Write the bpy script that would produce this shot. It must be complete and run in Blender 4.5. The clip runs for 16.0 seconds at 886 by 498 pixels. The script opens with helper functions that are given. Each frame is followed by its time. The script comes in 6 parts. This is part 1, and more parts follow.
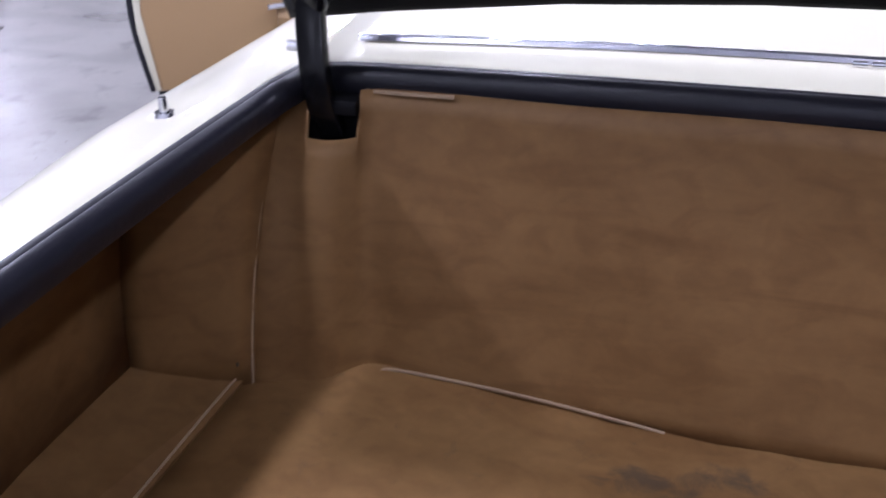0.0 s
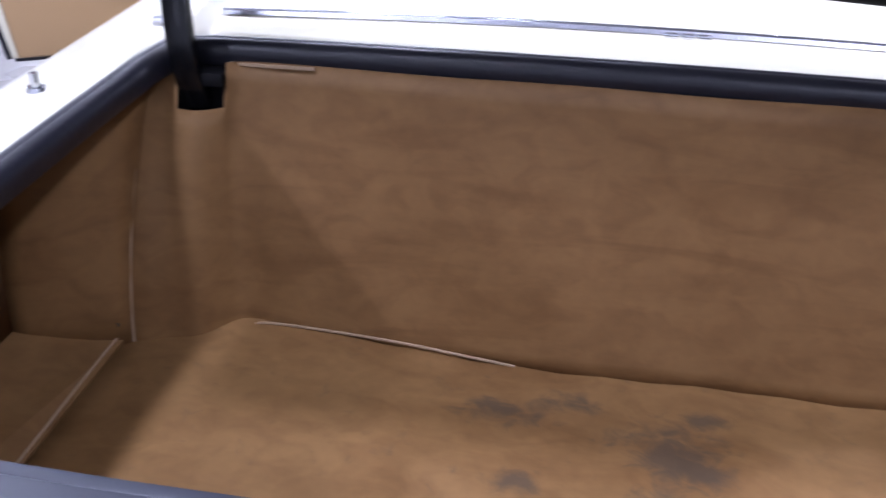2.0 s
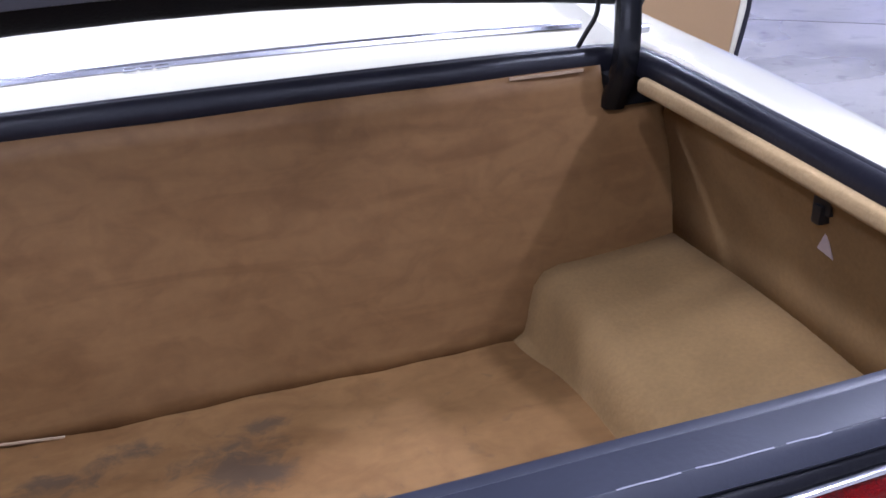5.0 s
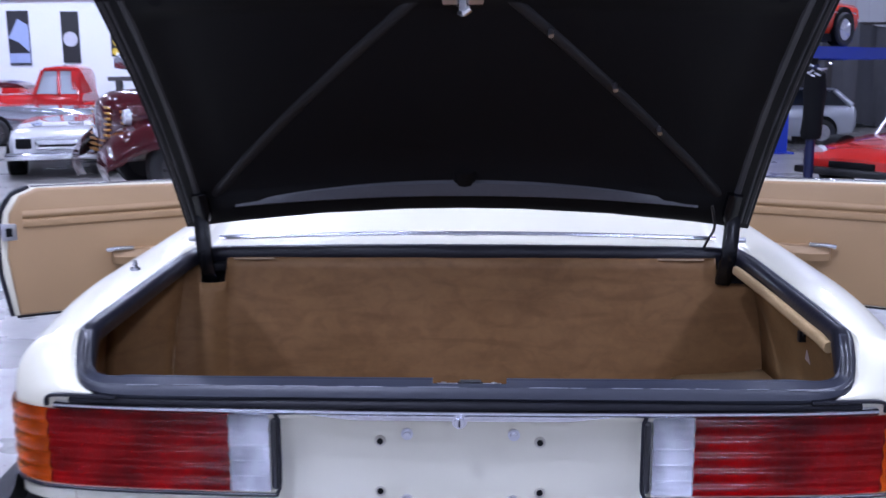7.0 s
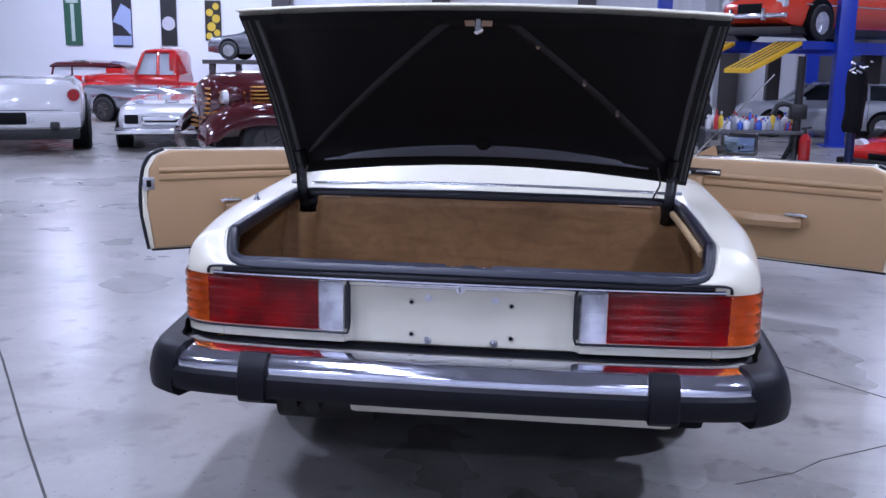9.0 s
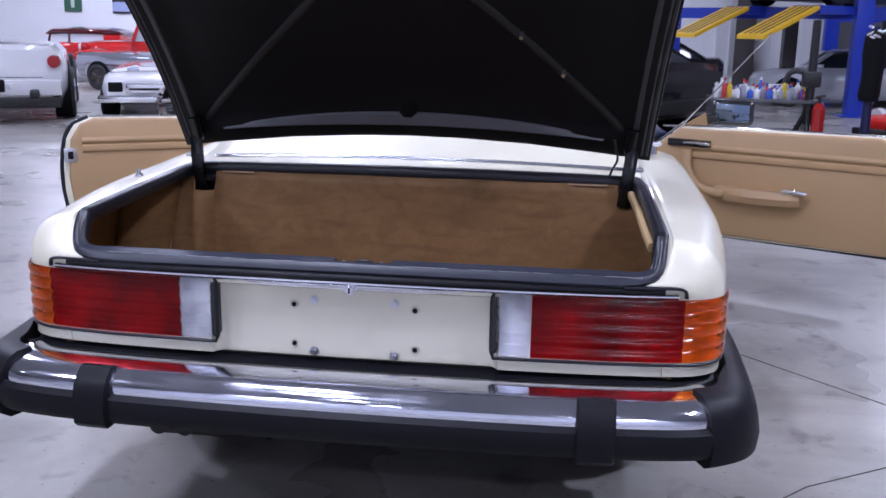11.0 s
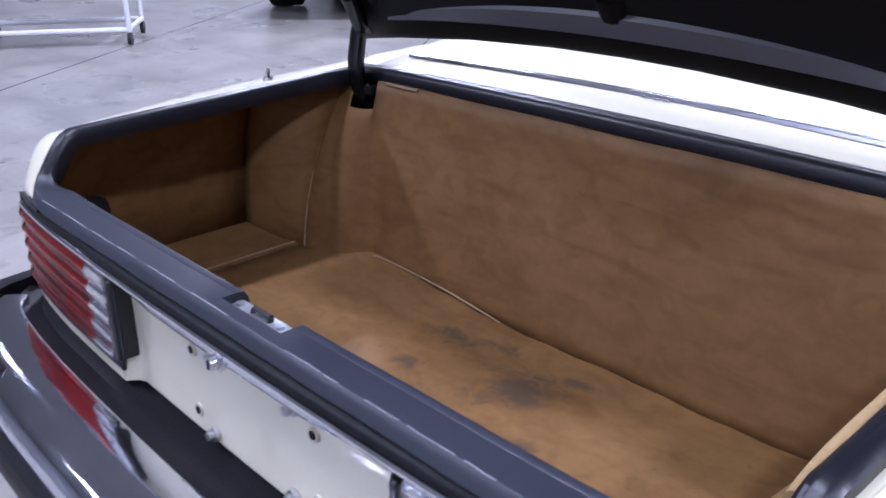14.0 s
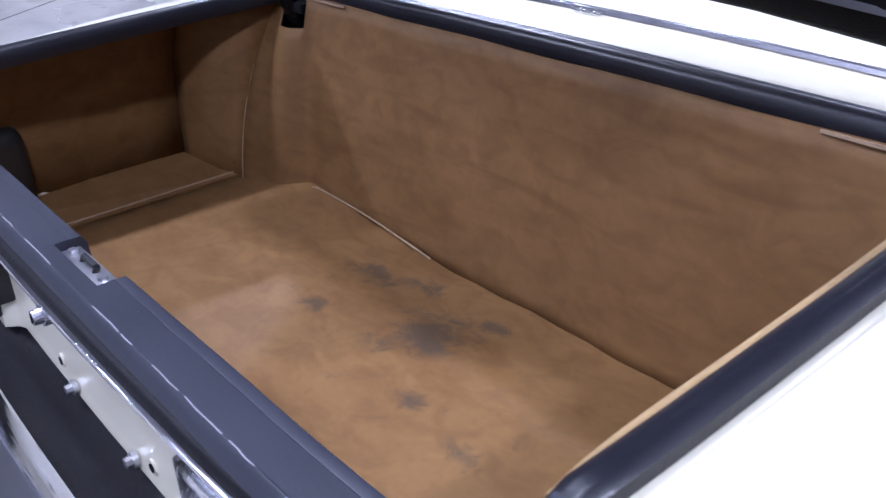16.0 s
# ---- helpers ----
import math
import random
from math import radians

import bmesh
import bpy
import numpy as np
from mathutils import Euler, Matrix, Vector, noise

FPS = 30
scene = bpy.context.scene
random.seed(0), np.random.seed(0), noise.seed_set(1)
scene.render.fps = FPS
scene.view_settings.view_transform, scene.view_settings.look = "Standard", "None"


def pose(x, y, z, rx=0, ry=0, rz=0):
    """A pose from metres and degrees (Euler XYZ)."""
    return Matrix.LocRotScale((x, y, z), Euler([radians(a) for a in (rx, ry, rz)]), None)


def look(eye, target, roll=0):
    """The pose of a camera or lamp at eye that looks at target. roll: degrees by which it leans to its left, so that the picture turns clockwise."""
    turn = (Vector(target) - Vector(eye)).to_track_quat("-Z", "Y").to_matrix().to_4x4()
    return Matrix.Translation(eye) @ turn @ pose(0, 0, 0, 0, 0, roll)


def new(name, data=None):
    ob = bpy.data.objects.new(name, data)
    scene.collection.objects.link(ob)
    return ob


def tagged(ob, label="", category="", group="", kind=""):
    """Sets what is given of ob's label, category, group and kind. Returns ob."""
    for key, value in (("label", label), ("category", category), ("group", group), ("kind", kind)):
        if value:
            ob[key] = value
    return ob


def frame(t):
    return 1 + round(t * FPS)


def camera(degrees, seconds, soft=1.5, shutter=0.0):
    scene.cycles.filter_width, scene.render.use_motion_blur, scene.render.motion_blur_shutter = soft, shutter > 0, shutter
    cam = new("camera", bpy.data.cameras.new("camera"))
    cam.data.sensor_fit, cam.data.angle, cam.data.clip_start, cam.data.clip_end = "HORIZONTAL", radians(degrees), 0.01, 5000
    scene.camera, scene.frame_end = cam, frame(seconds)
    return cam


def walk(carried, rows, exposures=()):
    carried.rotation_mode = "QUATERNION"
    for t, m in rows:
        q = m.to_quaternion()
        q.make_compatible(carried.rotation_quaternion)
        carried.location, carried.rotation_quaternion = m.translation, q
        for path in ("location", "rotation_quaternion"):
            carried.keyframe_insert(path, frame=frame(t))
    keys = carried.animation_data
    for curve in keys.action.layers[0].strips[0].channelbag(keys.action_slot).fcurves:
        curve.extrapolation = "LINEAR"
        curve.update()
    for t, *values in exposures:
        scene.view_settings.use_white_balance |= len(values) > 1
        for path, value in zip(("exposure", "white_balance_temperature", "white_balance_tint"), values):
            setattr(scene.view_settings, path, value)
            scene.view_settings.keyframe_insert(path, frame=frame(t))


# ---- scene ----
cam = camera(50.7, 16.0, soft=1.5, shutter=0.35)
EXPOSURES = [(0.0, -0.2, 6750, 10), (0.6, -0.02, 6720, 10), (1.2, 0.12, 6600, 10), (3.2, 0.22, 6350, 10), (5.3, 0.1, 6380, 10), (6.0, -0.35, 6220, 10), (6.5, -0.34, 6060, 10), (7.5, -0.26, 5980, 10), (8.5, -0.46, 6010, 10), (11.0, -0.37, 6460, 10), (12.0, -0.34, 6580, 10), (14.0, -0.08, 6380, 10), (16.0, 0.13, 6220, 10)]
PATH = [
    (0, (-0.167, -0.335, 1.236), (-0.708, 1.364, 0.329), -0.7),
    (0.5, (-0.189, -0.385, 1.296), (-0.741, 1.219, 0.237), 1.6),
    (1, (-0.139, -0.416, 1.296), (-0.634, 1.245, 0.297), 2.2),
    (1.5, (-0.143, -0.434, 1.286), (-0.622, 1.252, 0.322), 1.6),
    (2, (-0.126, -0.432, 1.286), (-0.398, 1.29, 0.305), 1.4),
    (2.5, (-0.063, -0.418, 1.261), (-0.069, 1.317, 0.266), -0.6),
    (3, (-0.054, -0.41, 1.251), (0.311, 1.29, 0.262), 0.0),
    (3.2, (-0.024, -0.418, 1.258), (0.447, 1.258, 0.273), -0.4),
    (5.3, (0.002, -0.52, 1.269), (0.55, 1.21, 0.429), -2.4),
    (5.5, (0.008, -0.615, 1.284), (0.486, 1.198, 0.589), -2.0),
    (6, (0.016, -0.896, 1.308), (0.347, 1.003, 0.776), -2.7),
    (6.5, (-0.013, -1.237, 1.341), (0.098, 0.705, 0.875), -0.0),
    (7, (0.027, -1.606, 1.354), (-0.042, 0.358, 0.978), -0.2),
    (7.5, (0.042, -1.935, 1.35), (-0.11, 0.035, 1.043), 0.6),
    (8, (0.068, -2.238, 1.365), (-0.049, -0.267, 1.046), 1.2),
    (8.5, (0.151, -2.445, 1.372), (0.01, -0.486, 0.994), 0.6),
    (8.7, (0.196, -2.521, 1.391), (0.011, -0.57, 0.99), 0.7),
    (9.4, (0.299, -2.669, 1.393), (0.062, -0.723, 0.989), 0.95),
    (10.1, (0.389, -2.503, 1.379), (0.152, -0.557, 0.967), 1.25),
    (10.8, (0.467, -2.157, 1.352), (0.218, -0.222, 0.911), 1.2),
    (11, (0.489, -2.062, 1.338), (0.227, -0.135, 0.873), 0.9),
    (11.5, (0.616, -1.788, 1.348), (0.143, 0.078, 0.802), -0.4),
    (12, (0.73, -1.54, 1.331), (0.063, 0.256, 0.759), -0.4),
    (12.5, (0.825, -1.238, 1.317), (-0.053, 0.454, 0.71), -0.4),
    (13, (0.914, -0.95, 1.316), (-0.115, 0.63, 0.65), -0.6),
    (13.5, (0.983, -0.72, 1.322), (-0.294, 0.643, 0.607), -0.7),
    (14, (0.942, -0.514, 1.306), (-0.43, 0.729, 0.548), -0.8),
    (14.5, (0.896, -0.378, 1.282), (-0.46, 0.851, 0.476), -1.3),
    (15, (0.887, -0.334, 1.275), (-0.453, 0.873, 0.41), -1.6),
    (15.5, (0.911, -0.3, 1.268), (-0.446, 0.861, 0.37), -1.9),
    (16, (1.003, -0.246, 1.271), (-0.398, 0.85, 0.359), -3.0),
]
walk(cam, [(t, look(eye, target, roll)) for t, eye, target, roll in PATH], EXPOSURES)
LIGHT_TINT = (0.697, 0.735, 1.0)

# ---- world and lights ----
world = bpy.data.worlds.new("hall_air")
scene.world = world
world.use_nodes = True
world.node_tree.nodes["Background"].inputs[0].default_value = (0.7, 0.7, 1.0, 1)
world.node_tree.nodes["Background"].inputs[1].default_value = 0.1


def area_lamp(name, x, y, z, size, watts, color=LIGHT_TINT):
    d = bpy.data.lights.new(name, "AREA")
    d.shape, d.size, d.energy, d.color = "DISK", size, watts, color
    ob = new(name, d)
    ob.matrix_world = pose(x, y, z)
    return ob


CEIL = 5.6
TUBES = [(-1.4, -0.15, 170), (3.5, -1.5, 270), (-4.5, -3.0, 290), (-1.3, -1.9, 150), (-5.2, 3.6, 330), (5.0, 2.0, 540), (-9.5, 7.0, 330), (-2.5, 9.0, 200), (5.5, 9.0, 220), (-12.5, 12.5, 300), (-6.5, 13.5, 280), (-11.0, 17.6, 400), (-6.5, 17.6, 400), (0.5, 16.5, 190), (7.5, 16.0, 240), (-3.2, -8.2, 95), (3.2, -8.2, 150)]
# fixtures farther along the rows, seen only as reflections
ROW_LIGHTS = [(-1.3, -4.4), (1.7, -4.4), (-1.3, -7.4), (1.7, -7.4), (-8.0, -3.6), (8.0, -2.4), (8.4, 3.2), (-9.6, 0.4), (-7.5, 10.5), (-4.5, 6.4), (-9.2, 14.8), (-3.4, 15.6), (2.4, 12.4), (8.2, 12.2), (-13.6, 16.2), (-0.6, 12.6), (-5.6, 9.0), (-3.0, 11.6), (-1.0, 7.4), (-7.6, 6.6), (-10.6, 10.6), (-5.4, 12.0), (-0.8, 17.6), (3.4, 8.2), (5.6, 12.8), (8.4, 8.6)]

# ---- materials ----


def mat(name, color, rough=0.5, metal=0.0, grain=0.0, scale=40.0, stain=0.0, stain_scale=3.0, bump=0.0, coat=0.0, spread=0.06, ior=1.5, spec=0.5):
    """A surface with grain and stains at two scales, in metres."""
    m = bpy.data.materials.new(name)
    m.use_nodes = True
    nt = m.node_tree
    b = nt.nodes["Principled BSDF"]
    b.inputs["Roughness"].default_value = rough
    b.inputs["Metallic"].default_value = metal
    b.inputs["IOR"].default_value = ior
    b.inputs["Specular IOR Level"].default_value = spec
    b.inputs["Coat Weight"].default_value = coat
    b.inputs["Coat Roughness"].default_value = 0.04
    b.inputs["Base Color"].default_value = (*color, 1)
    if grain or stain or bump:
        co = nt.nodes.new("ShaderNodeTexCoord")
        n1 = nt.nodes.new("ShaderNodeTexNoise")
        n1.inputs["Scale"].default_value = scale
        n1.inputs["Detail"].default_value = 6
        n2 = nt.nodes.new("ShaderNodeTexNoise")
        n2.inputs["Scale"].default_value = stain_scale
        n2.inputs["Detail"].default_value = 4
        for n in (n1, n2):
            nt.links.new(co.outputs["Object"], n.inputs["Vector"])
        add = nt.nodes.new("ShaderNodeMath")
        add.operation = "MULTIPLY_ADD"
        nt.links.new(n1.outputs["Fac"], add.inputs[0])
        add.inputs[1].default_value = grain
        m2 = nt.nodes.new("ShaderNodeMath")
        m2.operation = "MULTIPLY_ADD"
        nt.links.new(n2.outputs["Fac"], m2.inputs[0])
        m2.inputs[1].default_value = stain
        m2.inputs[2].default_value = 1 - 0.5 * (grain + stain)
        nt.links.new(m2.outputs[0], add.inputs[2])
        mul = nt.nodes.new("ShaderNodeMix")
        mul.data_type, mul.blend_type = "RGBA", "MULTIPLY"
        mul.inputs["Factor"].default_value = 1
        mul.inputs["A"].default_value = (*color, 1)
        nt.links.new(add.outputs[0], mul.inputs["B"])
        nt.links.new(mul.outputs["Result"], b.inputs["Base Color"])
        rr = nt.nodes.new("ShaderNodeMath")
        rr.operation = "MULTIPLY_ADD"
        nt.links.new(n2.outputs["Fac"], rr.inputs[0])
        rr.inputs[1].default_value = spread * 2
        rr.inputs[2].default_value = max(0.02, rough - spread)
        nt.links.new(rr.outputs[0], b.inputs["Roughness"])
        if bump:
            bp = nt.nodes.new("ShaderNodeBump")
            bp.inputs["Strength"].default_value = bump
            bp.inputs["Distance"].default_value = 0.002
            nt.links.new(n1.outputs["Fac"], bp.inputs["Height"])
            nt.links.new(bp.outputs["Normal"], b.inputs["Normal"])
    return m


def shine_patches(m, dark, bright, sx, sz, lo=0.36, hi=0.64):
    """Light and dark patches in the base colour, standing for a lamp reflector's shine."""
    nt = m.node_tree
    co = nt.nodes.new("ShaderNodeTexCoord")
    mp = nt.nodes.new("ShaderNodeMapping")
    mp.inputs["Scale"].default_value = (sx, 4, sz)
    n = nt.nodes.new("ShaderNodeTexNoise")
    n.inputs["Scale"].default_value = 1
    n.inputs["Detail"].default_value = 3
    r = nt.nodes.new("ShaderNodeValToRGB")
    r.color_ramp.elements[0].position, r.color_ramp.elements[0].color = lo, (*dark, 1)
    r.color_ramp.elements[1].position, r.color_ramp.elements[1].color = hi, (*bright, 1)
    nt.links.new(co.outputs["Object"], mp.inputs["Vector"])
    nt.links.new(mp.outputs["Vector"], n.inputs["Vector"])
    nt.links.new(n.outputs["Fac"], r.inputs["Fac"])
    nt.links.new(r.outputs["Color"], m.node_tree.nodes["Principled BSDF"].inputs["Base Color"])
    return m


def lens_mat(name, color, rough=0.24, through_light=0.35):
    """Moulded lamp plastic with fine vertical flutes."""
    m = mat(name, color, rough, ior=1.33, spec=0.2)
    nt = m.node_tree
    b = nt.nodes["Principled BSDF"]
    b.inputs["Transmission Weight"].default_value = through_light
    co = nt.nodes.new("ShaderNodeTexCoord")
    w = nt.nodes.new("ShaderNodeTexWave")
    w.inputs["Scale"].default_value = 55
    w.inputs["Distortion"].default_value = 0.4
    bp = nt.nodes.new("ShaderNodeBump")
    bp.inputs["Strength"].default_value = 0.04
    bp.inputs["Distance"].default_value = 0.002
    nt.links.new(co.outputs["Object"], w.inputs["Vector"])
    nt.links.new(w.outputs["Fac"], bp.inputs["Height"])
    nt.links.new(bp.outputs["Normal"], b.inputs["Normal"])
    return m


def glow(name, color, strength):
    m = bpy.data.materials.new(name)
    m.use_nodes = True
    b = m.node_tree.nodes["Principled BSDF"]
    b.inputs["Base Color"].default_value = (*color, 1)
    b.inputs["Emission Color"].default_value = (*color, 1)
    b.inputs["Emission Strength"].default_value = strength
    return m


def glass(name, color, rough=0.02):
    m = mat(name, color, rough)
    m.node_tree.nodes["Principled BSDF"].inputs["Transmission Weight"].default_value = 1
    return m


CREAM = mat("cream_paint", (0.67, 0.638, 0.505), 0.34, grain=0.02, scale=60, stain=0.03, stain_scale=2, coat=0.75, spread=0.03)
CHROME = mat("chrome", (0.86, 0.87, 0.9), 0.07, 1.0, grain=0.05, scale=90, stain=0.06, stain_scale=9, bump=0.03, spread=0.04)
WORNCHROME = mat("worn_chrome", (0.72, 0.72, 0.78), 0.2, 1.0, grain=0.25, scale=70, stain=0.3, stain_scale=25, bump=0.12, spread=0.1)
BUMPCHROME = mat("bumper_chrome", (0.80, 0.82, 0.93), 0.085, 1.0, grain=0.08, scale=120, stain=0.15, stain_scale=14, bump=0.05, spread=0.07)
STRIPCHROME = mat("strip_chrome", (0.74, 0.75, 0.82), 0.08, 1.0, grain=0.15, scale=90, stain=0.2, stain_scale=20, bump=0.06, spread=0.08)
STEEL = mat("zinc_plate", (0.62, 0.62, 0.66), 0.32, 1.0, grain=0.15, scale=200, bump=0.1)
RUBBER = mat("seal_rubber", (0.012, 0.012, 0.017), 0.33, spec=0.34, grain=0.35, scale=110, stain=0.3, stain_scale=14, bump=0.25)
SILLRUB = mat("sill_rubber", (0.023, 0.025, 0.036), 0.40, spec=0.38, grain=0.2, scale=160, stain=0.3, stain_scale=9, bump=0.12)


def streaks(m, strength):
    """Long fine polishing marks and waves along x."""
    nt = m.node_tree
    b = nt.nodes["Principled BSDF"]
    co = nt.nodes.new("ShaderNodeTexCoord")
    mp = nt.nodes.new("ShaderNodeMapping")
    mp.inputs["Scale"].default_value = (5, 120, 120)
    n = nt.nodes.new("ShaderNodeTexNoise")
    n.inputs["Scale"].default_value = 1
    n.inputs["Detail"].default_value = 3
    bp = nt.nodes.new("ShaderNodeBump")
    bp.inputs["Strength"].default_value = strength
    bp.inputs["Distance"].default_value = 0.001
    nt.links.new(co.outputs["Object"], mp.inputs["Vector"])
    nt.links.new(mp.outputs["Vector"], n.inputs["Vector"])
    nt.links.new(n.outputs["Fac"], bp.inputs["Height"])
    nt.links.new(bp.outputs["Normal"], b.inputs["Normal"])
    return m


streaks(BUMPCHROME, 0.35)
BUMPRUB = mat("bumper_rubber", (0.006, 0.006, 0.0085), 0.46, spec=0.15, grain=0.3, scale=160, stain=0.3, stain_scale=10, bump=0.3)
BLACK = mat("black_enamel", (0.012, 0.012, 0.013), 0.4, grain=0.4, scale=90, stain=0.3, stain_scale=6, bump=0.15)
LIDBLACK = mat("lid_underseal", (0.0070, 0.0070, 0.0078), 0.55, spec=0.12, grain=0.4, scale=300, stain=0.3, stain_scale=4, bump=0.3)
ARMBLACK = mat("hinge_black", (0.005, 0.005, 0.006), 0.22, spec=0.3, grain=0.3, scale=60, bump=0.05)
GLOSSBLACK = mat("gloss_black", (0.012, 0.012, 0.013), 0.14, coat=0.5)
RED = lens_mat("red_lens", (0.40, 0.004, 0.007), 0.14, 1.0)
AMBER = lens_mat("amber_lens", (0.78, 0.165, 0.012), 0.10, 1.0)
CLEAR = lens_mat("clear_lens", (0.86, 0.87, 0.90), 0.10, 1.0)
# the dish's uneven shine is painted as random grey patches
REFLECTOR = shine_patches(mat("lamp_reflector", (0.5, 0.5, 0.5), 0.4, 0.2), (0.26, 0.26, 0.27), (0.64, 0.64, 0.66), 11, 9, 0.36, 0.64)
TAN = mat("tan_vinyl", (0.35, 0.218, 0.108), 0.46, grain=0.18, scale=420, stain=0.12, stain_scale=3, bump=0.3)
SEAM = mat("raw_board_edge", (0.36, 0.25, 0.16), 0.8, grain=0.3, scale=120, bump=0.2)
FOAM = mat("felt_roll", (0.37, 0.25, 0.12), 0.95, grain=0.4, scale=200, stain=0.3, stain_scale=12, bump=0.5)
FELT = mat("tan_felt", (0.235, 0.144, 0.060), 0.9, grain=0.3, scale=160, stain=0.6, stain_scale=9, bump=0.4, spec=0.2)
# near-black put in for shade in gaps, recesses and under cars; also the cloth
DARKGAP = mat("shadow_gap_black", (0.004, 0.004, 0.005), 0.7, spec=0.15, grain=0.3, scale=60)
MIRROR = mat("mirror_glass", (0.20, 0.26, 0.38), 0.02, 1.0)


def lining_mat(base):
    """Brown hardboard lining: streaked fibres, scuffs, dark grease stains on the floor."""
    m = mat("brown_hardboard", base, 0.62, grain=0.22, scale=70, bump=0.10, spec=0.28)
    nt = m.node_tree
    b = nt.nodes["Principled BSDF"]
    co = nt.nodes.new("ShaderNodeTexCoord")

    def noise_at(sx, sy, sz, scale, detail=5, dist=0.6):
        mp = nt.nodes.new("ShaderNodeMapping")
        mp.inputs["Scale"].default_value = (sx, sy, sz)
        n = nt.nodes.new("ShaderNodeTexNoise")
        n.inputs["Scale"].default_value = scale
        n.inputs["Detail"].default_value = detail
        n.inputs["Distortion"].default_value = dist
        nt.links.new(co.outputs["Object"], mp.inputs["Vector"])
        nt.links.new(mp.outputs["Vector"], n.inputs["Vector"])
        return n

    def ramp(src, stops):
        r = nt.nodes.new("ShaderNodeValToRGB")
        r.color_ramp.elements[0].position, r.color_ramp.elements[0].color = stops[0][0], (*stops[0][1], 1)
        r.color_ramp.elements[1].position, r.color_ramp.elements[1].color = stops[1][0], (*stops[1][1], 1)
        nt.links.new(src.outputs["Fac"], r.inputs["Fac"])
        return r

    streak = ramp(noise_at(1.6, 4.0, 9.0, 2.2, 6, 1.1), [(0.30, (0.84, 0.79, 0.73)), (0.52, (1.03, 1.02, 1.0))])
    blotch = ramp(noise_at(1, 1, 1, 4.5, 4, 0.5), [(0.3, (0.90, 0.87, 0.83)), (0.7, (1.07, 1.05, 1.02))])
    scuff = ramp(noise_at(1, 1.3, 1.5, 15.0, 7, 0.9), [(0.34, (0.86, 0.83, 0.79)), (0.56, (1.03, 1.03, 1.01))])
    last = b.inputs["Base Color"].links[0].from_socket
    for layer in (streak, blotch, scuff):
        mx = nt.nodes.new("ShaderNodeMix")
        mx.data_type, mx.blend_type = "RGBA", "MULTIPLY"
        mx.inputs["Factor"].default_value = 1
        nt.links.new(last, mx.inputs["A"])
        nt.links.new(layer.outputs["Color"], mx.inputs["B"])
        last = mx.outputs["Result"]
    nt.links.new(last, b.inputs["Base Color"])
    return m, last


# wall boards: base set darker than the floor's, for their weaker light
LINING = lining_mat((0.172, 0.094, 0.038))[0]


def floor_lining():
    """The same board, its base paler for the stronger light on the floor, with grease stains in a patch of its own."""
    m, last = lining_mat((0.196, 0.108, 0.044))
    m.name = "stained_hardboard"
    nt = m.node_tree
    b = nt.nodes["Principled BSDF"]
    co = nt.nodes.new("ShaderNodeTexCoord")
    spots = [(-0.19, 0.548, 0.10, 0.05), (-0.105, 0.585, 0.07, 0.035), (0.02, 0.505, 0.10, 0.08), (0.01, 0.405, 0.055, 0.035), (-0.165, 0.40, 0.05, 0.03), (0.283, 0.326, 0.055, 0.028), (0.065, 0.578, 0.055, 0.03), (0.16, 0.345, 0.04, 0.03), (0.05, 0.46, 0.08, 0.05)]
    total = None
    for sx, sy, rx, ry in spots:
        mp = nt.nodes.new("ShaderNodeMapping")
        mp.vector_type = "POINT"
        mp.inputs["Location"].default_value = (-sx / rx, -sy / ry, -0.51 / 0.3)
        mp.inputs["Scale"].default_value = (1 / rx, 1 / ry, 1 / 0.3)
        g = nt.nodes.new("ShaderNodeTexGradient")
        g.gradient_type = "SPHERICAL"
        nt.links.new(co.outputs["Object"], mp.inputs["Vector"])
        nt.links.new(mp.outputs["Vector"], g.inputs["Vector"])
        if total is None:
            total = g.outputs["Fac"]
        else:
            ad = nt.nodes.new("ShaderNodeMath")
            ad.operation = "ADD"
            nt.links.new(total, ad.inputs[0])
            nt.links.new(g.outputs["Fac"], ad.inputs[1])
            total = ad.outputs[0]
    n = nt.nodes.new("ShaderNodeTexNoise")
    n.inputs["Scale"].default_value = 30
    n.inputs["Detail"].default_value = 8
    n.inputs["Roughness"].default_value = 0.62
    n.inputs["Distortion"].default_value = 0.7
    nt.links.new(co.outputs["Object"], n.inputs["Vector"])
    mu = nt.nodes.new("ShaderNodeMath")
    mu.operation = "MULTIPLY_ADD"
    nt.links.new(n.outputs["Fac"], mu.inputs[0])
    mu.inputs[1].default_value = 2.6
    nt.links.new(total, mu.inputs[2])
    r = nt.nodes.new("ShaderNodeMapRange")
    r.inputs["From Min"].default_value, r.inputs["From Max"].default_value = 1.56, 2.28
    r.inputs["To Max"].default_value = 0.68
    nt.links.new(mu.outputs[0], r.inputs["Value"])
    mx = nt.nodes.new("ShaderNodeMix")
    mx.data_type = "RGBA"
    nt.links.new(r.outputs["Result"], mx.inputs["Factor"])
    nt.links.new(last, mx.inputs["A"])
    mx.inputs["B"].default_value = (0.045, 0.038, 0.030, 1)
    nt.links.new(mx.outputs["Result"], b.inputs["Base Color"])
    return m


FLOORLIN = floor_lining()


